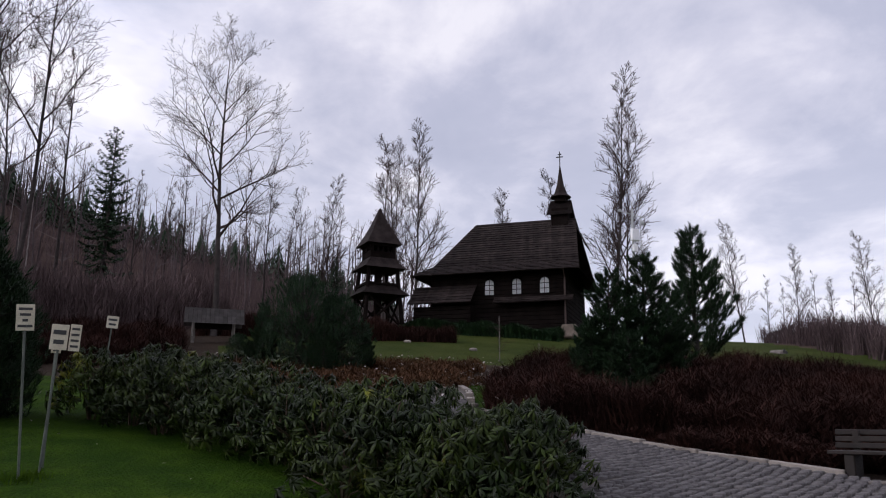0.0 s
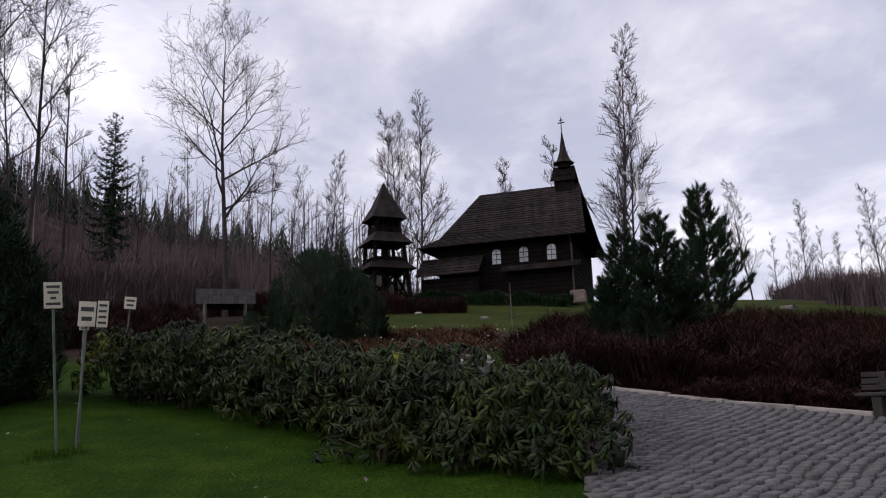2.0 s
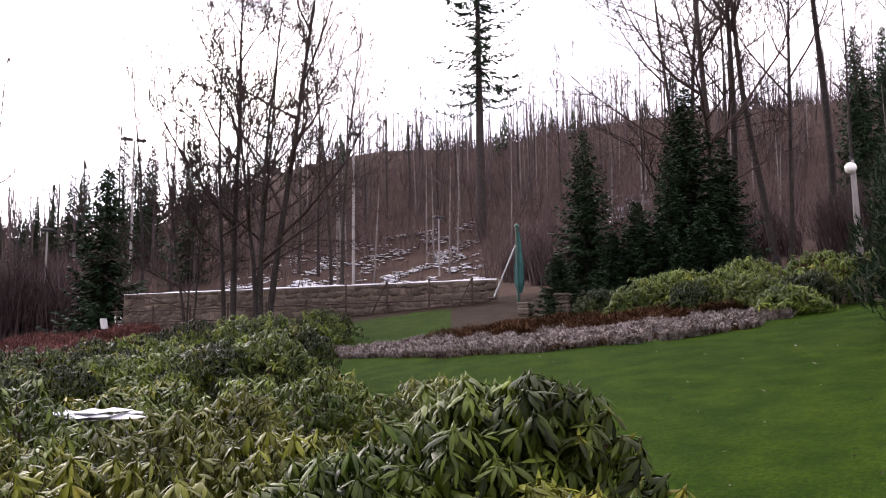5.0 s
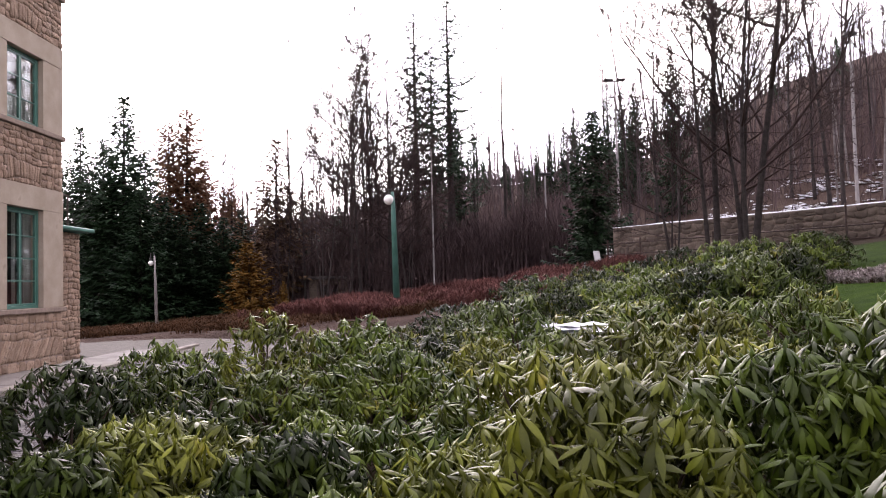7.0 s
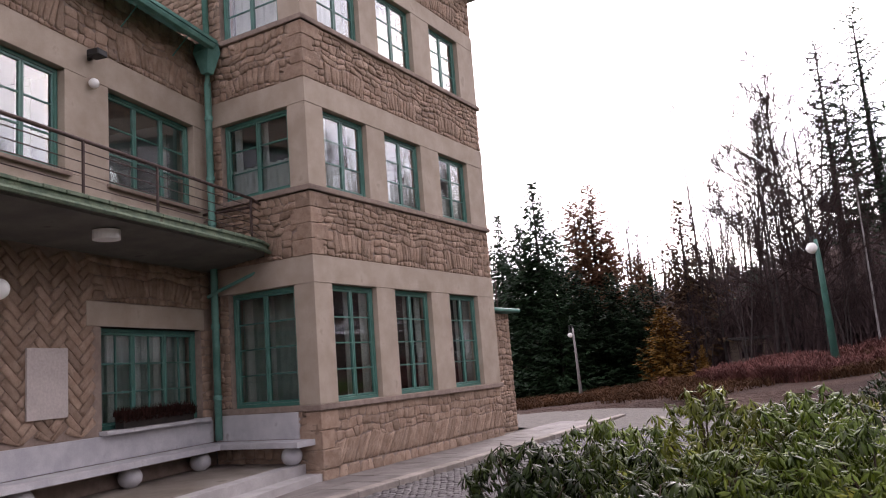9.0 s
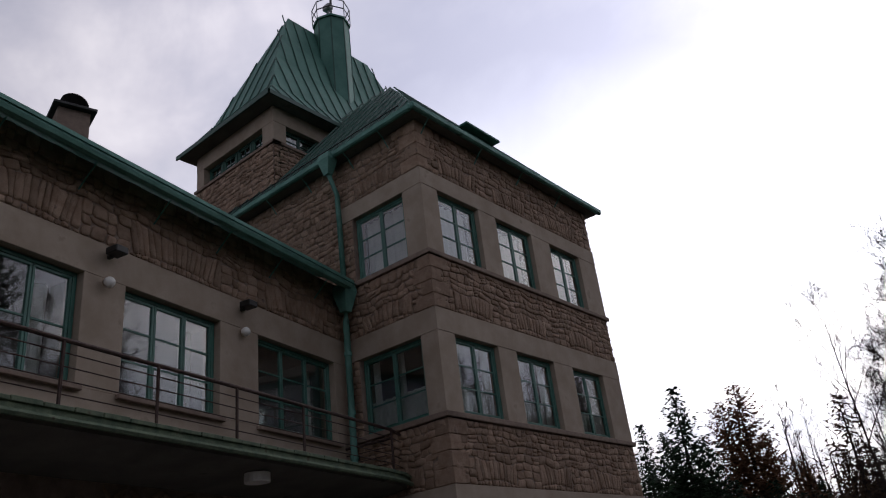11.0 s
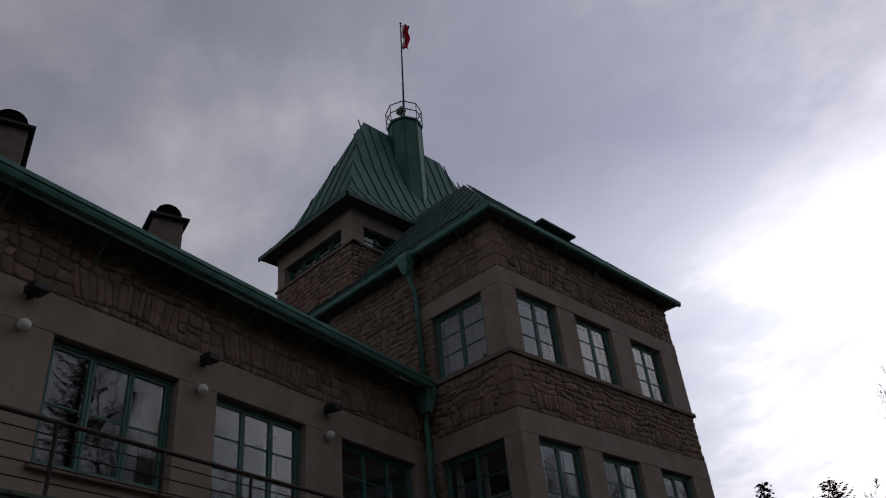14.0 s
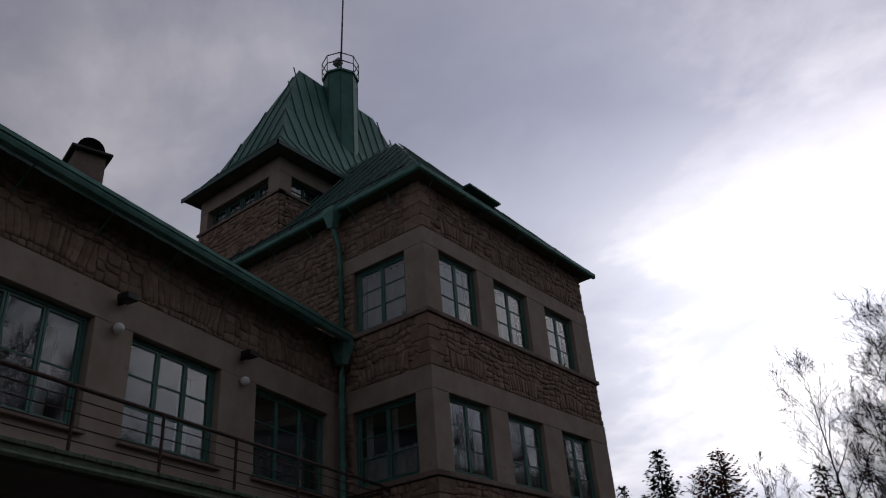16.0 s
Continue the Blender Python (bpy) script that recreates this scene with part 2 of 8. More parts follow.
M = {
    "stone": surf("sandstone_rubble", (0.262, 0.176, 0.124), (0.36, 0.262, 0.194), 6, 0.85, 0.9, 70, rand=0.22, c3=(0.20, 0.145, 0.115), spec=0.2),
    "stone_joined": surf("sandstone_rubble_far", (0.262, 0.176, 0.124), (0.36, 0.262, 0.194), 6, 0.85, 0.9, 70, island=0.22, c3=(0.20, 0.145, 0.115), spec=0.2),
    "mortar": surf("lime_mortar", (0.215, 0.160, 0.128), (0.285, 0.218, 0.176), 7, 0.95, 0.5, 90),
    "band": surf("cast_stone_band", (0.325, 0.262, 0.200), (0.405, 0.335, 0.265), 2.2, 0.85, 0.15, 120, c3=(0.28, 0.228, 0.178)),
    "grey": surf("grey_cast_stone", (0.36, 0.35, 0.36), (0.47, 0.46, 0.46), 3, 0.75, 0.12, 90, c3=(0.3, 0.29, 0.28)),
    "green": surf("green_painted_wood", (0.042, 0.135, 0.105), (0.065, 0.185, 0.15), 4, 0.42, 0.06, 80, spec=0.5),
    "green_dark": surf("dark_green_painted_steel", (0.02, 0.07, 0.055), (0.03, 0.10, 0.075), 4, 0.45, 0.06, 80),
    "copper": surf("verdigris_copper", (0.075, 0.20, 0.165), (0.13, 0.30, 0.25), 2.5, 0.62, 0.12, 45, c3=(0.06, 0.13, 0.11), metallic=0.15),
    "copper_dark": surf("weathered_copper_roof", (0.045, 0.15, 0.12), (0.085, 0.22, 0.18), 1.2, 0.6, 0.1, 40, c3=(0.05, 0.12, 0.10), metallic=0.15, island=0.1),
    "copper_edge": surf("mossy_copper_edge", (0.065, 0.10, 0.065), (0.13, 0.165, 0.105), 7, 0.85, 0.4, 60, c3=(0.055, 0.045, 0.03)),
    "rail": surf("rusty_dark_iron", (0.045, 0.03, 0.028), (0.085, 0.055, 0.045), 12, 0.6, 0.15, 90, metallic=0.5),
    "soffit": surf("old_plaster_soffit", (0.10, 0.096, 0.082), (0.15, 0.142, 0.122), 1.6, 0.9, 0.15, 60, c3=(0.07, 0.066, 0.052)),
    # room plaster coloured dark so the windows look unlit inside
    "interior": surf("interior_plaster_darkened", (0.12, 0.12, 0.115), (0.17, 0.17, 0.16), 1, 0.9, 0.02, 40),
    "curtain": surf("cream_curtain", (0.66, 0.70, 0.64), (0.78, 0.80, 0.75), 3, 0.9, 0.1, 80),
    "sheer": surf("sheer_net_curtain", (0.36, 0.44, 0.40), (0.48, 0.57, 0.52), 3, 0.9, 0.1, 80),
    "glass": glass_mat("window_glass"),
    "white_glass": plain("opal_glass", (0.85, 0.84, 0.8), 0.3),
    "dark": surf("blackened_metal", (0.02, 0.02, 0.02), (0.035, 0.035, 0.035), 8, 0.5, 0.05, 60),
    "marble": surf("pale_marble_plaque", (0.38, 0.33, 0.30), (0.46, 0.405, 0.37), 2.0, 0.5, 0.04, 30),
    "cobble": surf("granite_setts", (0.066, 0.059, 0.060), (0.110, 0.100, 0.098), 6, 0.72, 0.4, 80, rand=0.14, spec=0.3),
    "cobble_joined": surf("granite_setts_far", (0.066, 0.059, 0.060), (0.110, 0.100, 0.098), 6, 0.72, 0.4, 80, island=0.14, spec=0.3),
    "joint": surf("sandy_joints", (0.075, 0.065, 0.055), (0.115, 0.10, 0.085), 5, 0.95, 0.4, 90),
    "kerb": surf("granite_kerb", (0.17, 0.145, 0.125), (0.27, 0.235, 0.205), 3, 0.8, 0.3, 90, rand=0.15, c3=(0.15, 0.115, 0.09)),
    "paving": surf("worn_paving", (0.105, 0.090, 0.080), (0.175, 0.155, 0.142), 2.5, 0.75, 0.2, 60, rand=0.12, c3=(0.16, 0.135, 0.115)),
    "step": surf("worn_step_stone", (0.27, 0.255, 0.245), (0.37, 0.35, 0.34), 2.0, 0.75, 0.15, 60, c3=(0.21, 0.18, 0.155)),
    "terrace": surf("stained_paving", (0.13, 0.105, 0.08), (0.24, 0.21, 0.18), 1.2, 0.6, 0.15, 40, c3=(0.10, 0.075, 0.05)),
    "grass": surf("lawn_turf", (0.0135, 0.034, 0.002), (0.029, 0.057, 0.004), 1.7, 0.95, 1.0, 26, c3=(0.044, 0.063, 0.007), dist=0.05, spec=0.04, grain=0.85),
    "blade": surf("grass_blades", (0.026, 0.060, 0.003), (0.054, 0.092, 0.007), 1.1, 0.9, 0.0, 30, island=0.15, spec=0.04),
    "meadow": surf("dull_winter_grass", (0.022, 0.034, 0.005), (0.042, 0.050, 0.010), 0.5, 0.95, 0.6, 20, c3=(0.052, 0.040, 0.016), dist=0.05, spec=0.04),
    "road_far": surf("worn_grey_road", (0.065, 0.056, 0.052), (0.11, 0.098, 0.093), 0.8, 0.85, 0.4, 30),
    "forest_floor": surf("leaf_litter", (0.046, 0.030, 0.024), (0.080, 0.054, 0.043), 0.35, 0.95, 0.8, 6, c3=(0.042, 0.038, 0.024), dist=0.2, spec=0.04),
    "soil": surf("garden_soil", (0.025, 0.017, 0.012), (0.042, 0.029, 0.020), 2, 0.95, 0.7, 30, dist=0.06, spec=0.05),
    "bark": surf("grey_bark", (0.030, 0.025, 0.024), (0.052, 0.043, 0.040), 5, 0.9, 0.6, 40, rand=0.2, dist=0.03, spec=0.1),
    # distant bark, lightened so that its colour carries the haze
    "bark_far_hazed": surf("bark_far_hazed", (0.062, 0.050, 0.051), (0.105, 0.084, 0.083), 0.6, 0.9, 0.0, 8, island=0.35, spec=0.05),
    "birch": surf("birch_bark", (0.10, 0.085, 0.08), (0.22, 0.19, 0.18), 4, 0.8, 0.3, 30, c3=(0.05, 0.045, 0.04)),
    "twig": surf("winter_twigs", (0.030, 0.020, 0.019), (0.052, 0.035, 0.032), 2, 0.85, 0.0, 20, island=0.25, spec=0.1),
    # hillside twigs, haze over the slope mixed into their paler colour
    "twig_far_hazed": surf("far_brushwood_hazed", (0.060, 0.043, 0.043), (0.110, 0.078, 0.077), 0.09, 0.9, 0.0, 5, island=0.3, spec=0.04),
    "spruce": surf("spruce_needles", (0.009, 0.024, 0.010), (0.019, 0.041, 0.017), 2.5, 0.6, 0.0, 30, island=0.35, spec=0.15),
    "pine": surf("pine_needles", (0.007, 0.019, 0.007), (0.015, 0.034, 0.011), 3, 0.6, 0.0, 30, island=0.35, spec=0.15),
    "larch": surf("larch_needles_gold", (0.10, 0.050, 0.010), (0.17, 0.09, 0.018), 3, 0.8, 0.0, 30, island=0.35, spec=0.1),
    "rusty": surf("browned_conifer", (0.13, 0.062, 0.036), (0.215, 0.110, 0.064), 3, 0.8, 0.0, 30, island=0.3, spec=0.1),
    "browned": surf("faded_larch_needles", (0.075, 0.045, 0.024), (0.12, 0.072, 0.040), 3, 0.8, 0.0, 30, island=0.35, spec=0.1),
    "leaf": surf("rhododendron_leaf", (0.028, 0.049, 0.005), (0.092, 0.124, 0.014), 1.6, 0.46, 0.05, 60, island=0.5, rand=0.3, spec=0.2, contrast=(0.36, 0.62), c3=(0.20, 0.192, 0.022)),
    "leaf_yellow": surf("rhododendron_leaf_yellow", (0.040, 0.052, 0.005), (0.128, 0.138, 0.014), 1.6, 0.46, 0.05, 60, island=0.5, rand=0.3, spec=0.2, contrast=(0.36, 0.62), c3=(0.24, 0.205, 0.022)),
    # darkened copy of the leaf colour; the pale third tone paints highlights
    "leaf_dark": surf("rhododendron_leaf_dark_highlit", (0.007, 0.014, 0.0015), (0.026, 0.038, 0.004), 1.4, 0.46, 0.05, 60, island=0.6, rand=0.25, spec=0.12, contrast=(0.40, 0.62), c3=(0.155, 0.155, 0.018)),
    "stem": surf("bush_stems", (0.040, 0.026, 0.018), (0.075, 0.048, 0.030), 9, 0.85, 0.3, 60),
    "red_shrub": surf("barberry_twigs", (0.017, 0.008, 0.0065), (0.036, 0.016, 0.0125), 0.5, 0.9, 0.0, 20, island=0.45, spec=0.05),
    "red_bank": surf("red_dogwood", (0.092, 0.042, 0.037), (0.170, 0.076, 0.066), 0.6, 0.9, 0.0, 20, island=0.45, spec=0.05),
    "rust_shrub": surf("bronze_heather", (0.045, 0.024, 0.013), (0.090, 0.046, 0.024), 0.8, 0.9, 0.0, 20, island=0.4, spec=0.05),
    "heather": surf("faded_heather_tips", (0.07, 0.052, 0.042), (0.42, 0.37, 0.355), 7, 0.9, 0.0, 30, island=0.4, spec=0.05),
    "snow": surf("old_snow", (0.72, 0.73, 0.78), (0.82, 0.82, 0.85), 3, 0.8, 0.3, 40),
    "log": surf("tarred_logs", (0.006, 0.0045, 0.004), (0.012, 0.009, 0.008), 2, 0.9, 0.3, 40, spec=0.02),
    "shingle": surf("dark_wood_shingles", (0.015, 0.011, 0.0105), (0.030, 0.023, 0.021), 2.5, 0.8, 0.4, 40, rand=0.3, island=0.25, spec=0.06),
    "board_grey": surf("weathered_boards", (0.11, 0.095, 0.085), (0.17, 0.15, 0.135), 4, 0.85, 0.3, 60, rand=0.2),
    "board_dark": surf("old_grey_shingles", (0.05, 0.043, 0.04), (0.09, 0.08, 0.075), 4, 0.85, 0.3, 60, rand=0.25),
    "wood_dark": surf("old_dark_timber", (0.011, 0.008, 0.006), (0.022, 0.015, 0.012), 4, 0.75, 0.3, 60, rand=0.15),
    "wood": surf("brown_timber", (0.10, 0.055, 0.035), (0.16, 0.09, 0.055), 4, 0.75, 0.3, 60, rand=0.15),
    "steel": surf("galvanised_steel", (0.30, 0.31, 0.31), (0.38, 0.39, 0.39), 6, 0.5, 0.05, 60, metallic=0.4),
    "concrete": surf("mast_concrete", (0.24, 0.22, 0.215), (0.33, 0.31, 0.30), 2, 0.85, 0.2, 50),
    "sign": surf("cream_sign_plate", (0.50, 0.45, 0.34), (0.58, 0.53, 0.41), 6, 0.55, 0.03, 60),
    "post_grey": surf("dull_green_grey_post", (0.06, 0.07, 0.058), (0.10, 0.11, 0.092), 8, 0.6, 0.1, 60),
    "ink": plain("black_lettering", (0.03, 0.03, 0.03), 0.6),
    "white": surf("white_paint", (0.72, 0.72, 0.72), (0.80, 0.80, 0.80), 4, 0.6, 0.05, 50),
    "red": surf("red_flag_cloth", (0.50, 0.03, 0.06), (0.62, 0.05, 0.08), 5, 0.8, 0.1, 60),
    "tarp": surf("teal_tarpaulin", (0.01, 0.075, 0.075), (0.02, 0.12, 0.115), 3, 0.6, 0.2, 40),
    "wall_stone": surf("old_field_stone", (0.085, 0.065, 0.05), (0.16, 0.125, 0.10), 1.2, 0.9, 0.7, 40, rand=0.25, island=0.3, c3=(0.05, 0.042, 0.035), dist=0.05),
}


# ---- mesh helpers ----
def mesh_of(bm, mats, smooth=False):
    me = bpy.data.meshes.new("m")
    bm.to_mesh(me)
    bm.free()
    for mt in mats if isinstance(mats, (list, tuple)) else [mats]:
        me.materials.append(mt)
    if smooth:
        me.shade_smooth()
    return me


def part(name, bm, material, parent=None, label="", smooth=False, kind=""):
    ob = new(name, mesh_of(bm, material, smooth))
    if parent is not None:
        ob.parent = parent
    return tagged(ob, label=label, kind=kind)


def pyd(name, verts, faces, material, parent=None, label="", smooth=False, kind="", idx=None):
    me = bpy.data.meshes.new(name)
    me.from_pydata(verts, [], faces)
    for mt in material if isinstance(material, (list, tuple)) else [material]:
        me.materials.append(mt)
    if idx is not None:
        me.polygons.foreach_set("material_index", idx)
    if smooth:
        me.shade_smooth()
    ob = new(name, me)
    if parent is not None:
        ob.parent = parent
    return tagged(ob, label=label, kind=kind)


def thing(name, label, category, group="", m=None):
    ob = new(name)
    if m is not None:
        ob.matrix_world = m
    return tagged(ob, label=label, category=category, group=group)


def box(bm, x0, x1, y0, y1, z0, z1, m=None, bevel=0.0):
    v = [bm.verts.new((x, y, z)) for z in (z0, z1) for y in (y0, y1) for x in (x0, x1)]
    fs = [bm.faces.new([v[i] for i in q]) for q in ((0, 2, 3, 1), (4, 5, 7, 6), (0, 1, 5, 4), (2, 6, 7, 3), (0, 4, 6, 2), (1, 3, 7, 5))]
    if bevel:
        es = list({e for f in fs for e in f.edges})
        r = bmesh.ops.bevel(bm, geom=es, offset=bevel, segments=1, affect="EDGES")
        v = list({q for f in r["faces"] for q in f.verts} | {q for q in v if q.is_valid})
    if m is not None:
        bmesh.ops.transform(bm, matrix=m, verts=v)
    return v


def boxes(*specs, bevel=0.0, m=None):
    bm = bmesh.new()
    for s in specs:
        box(bm, *s, m=m, bevel=bevel)
    return bm


def tube(bm, pts, radii, seg=6, caps=True):
    """A tapered tube through points."""
    rings = []
    pts = [Vector(p) for p in pts]
    for i, p in enumerate(pts):
        d = (pts[min(i + 1, len(pts) - 1)] - pts[max(i - 1, 0)]).normalized()
        a = d.orthogonal().normalized() if abs(d.z) < 0.9 else Vector((1, 0, 0)).cross(d).normalized()
        if abs(d.z) < 0.9:
            a = Vector((0, 0, 1)).cross(d).normalized()
        b = d.cross(a)
        r = radii[i] if isinstance(radii, (list, tuple)) else radii
        rings.append([bm.verts.new(p + (a * math.cos(k * 2 * math.pi / seg) + b * math.sin(k * 2 * math.pi / seg)) * r) for k in range(seg)])
    for r0, r1 in zip(rings, rings[1:]):
        for k in range(seg):
            bm.faces.new((r0[k], r0[(k + 1) % seg], r1[(k + 1) % seg], r1[k]))
    if caps:
        bm.faces.new(rings[0][::-1])
        bm.faces.new(rings[-1])


def ball(bm, c, r, seg=12, rings=8):
    ret = bmesh.ops.create_uvsphere(bm, u_segments=seg, v_segments=rings, radius=r)
    bmesh.ops.translate(bm, vec=c, verts=ret["verts"])


def hull_box(name, specs, material, parent, label="", bevel=0.01, m=None):
    return part(name, boxes(*specs, bevel=bevel, m=m), material, parent, label)


# ---- the lie of the land ----
def soft_plus(x):
    return np.logaddexp(0.0, np.asarray(x, float) * 1.5) / 1.5


HILL_AZ = [-180, -60, -40, -17, -10, 0, 5, 13, 20, 30, 45, 65, 75, 85, 95, 103, 112, 180]
HILL_UP = [0, 0, 10, 10.5, 12, 14, 13.5, 13, 16, 20, 24, 25, 21, 17, 12, 3, 0, 0]


def height(x, y):
    x, y = np.asarray(x, float), np.asarray(y, float)
    z = 0.15 * (soft_plus(x - 0.3) - soft_plus(x - 43)) + 0.025 * (soft_plus(x - 24) - soft_plus(x - 43))
    z = z + 0.045 * (soft_plus(y - 18) - soft_plus(y - 60)) * np.clip((x + 14) / 14, 0, 1) - 0.03 * (soft_plus(y - 22) - soft_plus(y - 60)) * np.clip((-x - 6) / 10, 0, 1)
    z = z - 0.10 * soft_plus(x - 62) * np.clip((-y - 5) / 15, 0, 1)
    r, a = np.hypot(x, y), np.degrees(np.arctan2(x, y))
    s = np.clip((r - 46) / 75, 0, 1)
    s = s * s * (3 - 2 * s)
    fade = np.clip((900 - r) / 600, 0, 1)
    return np.maximum(z, -6) * np.clip((1500 - r) / 1000, 0, 1) + s * fade * np.interp(a, HILL_AZ, HILL_UP)


def zat(x, y):
    return float(height(x, y))


def at_az(az, dist):
    """A place by its bearing from the lookout (degrees clockwise from +y) and distance."""
    return 0.3 + dist * math.sin(radians(az)), 0.2 + dist * math.cos(radians(az))


# ---- ground, one sheet to the horizon ----
def build_ground():
    radii = list(np.arange(0.0, 60.0, 0.6)) + list(60 * 1.07 ** np.arange(0, 62)) + [4500.0]
    n = 240
    ang = np.arange(n) * 2 * math.pi / n
    verts, faces, idx = [(0.3, 0.2, zat(0.3, 0.2))], [], []
    for r in radii[1:]:
        x, y = r * np.sin(ang), r * np.cos(ang)
        z = height(x, y)
        rough = np.array([noise.noise((a * 0.35, b * 0.35, 0.0)) for a, b in zip(x, y)]) * min(0.05, r * 0.003)
        if r > 50:
            rough = rough + np.array([noise.noise((a * 0.03, b * 0.03, 3.0)) for a, b in zip(x, y)]) * 2.0 * min(1, (r - 50) / 60) * min(1, max(0, (1200 - r) / 600))
        flat_zone = (x < -2.0) & (x > -16) & (y < 24)
        z = np.where(flat_zone, z - 0.16, z + rough)
        verts += list(zip(x.tolist(), y.tolist(), z.tolist()))

    def kind_at(x, y):
        r, a = math.hypot(x, y), math.degrees(math.atan2(x, y))
        if 4.0 < r < 18 and 24 < a < (118 if r < 7 else 104):
            return 0
        if r < 30 and 8 < a < 34 and r > 12:
            return 0
        if 23.5 < x < 52 and -26 < y < 3:
            return 3
        if r > 52 and 104 < a < 150:
            return 0
        if -15 < x < -3.0 and 13 < y < 20:
            return 4
        if -15 < x < 0.5 and 13 < y < 31:
            return 2
        if y > 24 and -6 < x < 12:
            return 2
        if r < 34:
            return 1
        return 2

    for j in range(n):
        faces.append((0, 1 + j, 1 + (j + 1) % n))
        idx.append(1)
    for i in range(len(radii) - 2):
        b0, b1 = 1 + i * n, 1 + (i + 1) * n
        for j in range(n):
            k = (j + 1) % n
            faces.append((b0 + j, b1 + j, b1 + k, b0 + k))
            v = verts[b0 + j]
            idx.append(kind_at(v[0], v[1]))
    ob = pyd("ground", verts, faces, [M["grass"], M["soil"], M["forest_floor"], M["meadow"], M["road_far"]], idx=idx, smooth=True, kind="structure")
    tagged(ob, label="sloping ground of green lawn, dark beds and brown leaf litter", category="ground")


build_ground()


def strip_mesh(name, centre, width, lift, material, label, category, kind="structure"):
    """A road along a line of points, laid on the land."""
    verts, faces = [], []
    pts = [Vector(p) for p in centre]
    fine = []
    for a, b in zip(pts, pts[1:]):
        steps = max(1, int((b - a).length / 0.8))
        fine += [a.lerp(b, i / steps) for i in range(steps)]
    fine.append(pts[-1])
    for i, p in enumerate(fine):
        d = (fine[min(i + 1, len(fine) - 1)] - fine[max(0, i - 1)]).normalized()
        side = Vector((-d.y, d.x))
        for k in range(7):
            q = p + side * width * (k / 6 - 0.5)
            verts.append((q.x, q.y, zat(q.x, q.y) + lift))
    for i in range(len(fine) - 1):
        for k in range(6):
            a = i * 7 + k
            faces.append((a, a + 1, a + 8, a + 7))
    ob = pyd(name, verts, faces, material, smooth=True, kind=kind)
    tagged(ob, label=label, category=category)
    return ob, fine


def sett_field(road, cells, near, label=""):
    """Granite setts: the nearest as parts of the road, the rest joined. cells: (x, y, yaw)."""
    shapes = []
    for k in range(5):
        rg = random.Random(40 + k)
        w, d = 0.052 + rg.uniform(-0.004, 0.004), 0.046 + rg.uniform(-0.004, 0.004)
        lo = [(-w, -d, -0.03), (w, -d, -0.03), (w, d, -0.03), (-w, d, -0.03)]
        hi = [(x * 0.97 + rg.uniform(-.004, .004), y * 0.97 + rg.uniform(-.004, .004), 0.012 + rg.uniform(-.003, .003)) for x, y, _ in lo]
        top = [(x * 0.72, y * 0.72, 0.020 + rg.uniform(-.002, .003)) for x, y, _ in lo]
        v = lo + hi + top
        f = [(i, (i + 1) % 4, 4 + (i + 1) % 4, 4 + i) for i in range(4)] + [(4 + i, 4 + (i + 1) % 4, 8 + (i + 1) % 4, 8 + i) for i in range(4)] + [(8, 9, 10, 11)]
        shapes.append((v, f))
    meshes = []
    for v, f in shapes:
        me = bpy.data.meshes.new("sett")
        me.from_pydata(v, [], f)
        me.materials.append(M["cobble"])
        me.shade_smooth()
        meshes.append(me)
    rg = random.Random(3)
    cells = sorted(cells, key=lambda c: (c[0] - near[0]) ** 2 + (c[1] - near[1]) ** 2)
    V, Fc = [], []
    for i, (x, y, yaw) in enumerate(cells):
        k = rg.randrange(5)
        z = zat(x, y) + road["lift"] + rg.uniform(-0.006, 0.006)
        if i < 260:
            ob = new("sett", meshes[k])
            ob.parent = road
            ob.matrix_world = Matrix.Translation((x, y, z)) @ Euler((rg.uniform(-.05, .05), rg.uniform(-.05, .05), yaw)).to_matrix().to_4x4()
        else:
            c, s, b = math.cos(yaw), math.sin(yaw), len(V)
            V += [(x + p * c - q * s, y + p * s + q * c, z + h) for p, q, h in shapes[k][0]]
            Fc += [tuple(b + j for j in f) for f in shapes[k][1]]
    pyd("setts", V, Fc, M["cobble_joined"], road, smooth=True, kind="stuff")


road, _ = strip_mesh("road_west", [(-4.35, -14), (-4.35, 0), (-4.4, 12), (-4.9, 17), (-6.2, 20), (-8.6, 21.6), (-12, 22.2), (-17, 22.2)], 4.4, -0.085, M["joint"],
                     "grey granite sett road beside the stone house", "road")
road["lift"] = -0.07
lane, lane_line = strip_mesh("road_east", [(4.05, -8.8), (6.15, -5.05), (8.17, -3.22), (10.48, -1.82), (12.95, -0.8), (16, -1.4), (20, -1.4)], 3.35, 0.035, M["joint"],
                             "granite sett lane climbing past the hedge to the chapel", "road")
lane["lift"] = 0.045
# the sett forecourt into which the lane widens
FORE = [(7.25, -1.95), (5.2, -1.35), (3.0, -1.2), (2.2, -8.0), (4.4, -9.2), (6.5, -5.0), (8.2, -3.3)]


def in_fore(x, y):
    c = False
    for (x0, y0), (x1, y1) in zip(FORE, FORE[1:] + FORE[:1]):
        if (y0 > y) != (y1 > y) and x < (x1 - x0) * (y - y0) / (y1 - y0) + x0:
            c = not c
    return c


V, Fc = [], []
for i in range(40):
    for j in range(56):
        x, y = 1.6 + i * 0.17, -9.4 + j * 0.15
        if in_fore(x + 0.085, y + 0.075):
            b = len(V)
            V += [(x + p, y + q, zat(x + p, y + q) + 0.03) for p, q in ((0, 0), (0.17, 0), (0.17, 0.15), (0, 0.15))]
            Fc.append((b, b + 1, b + 2, b + 3))
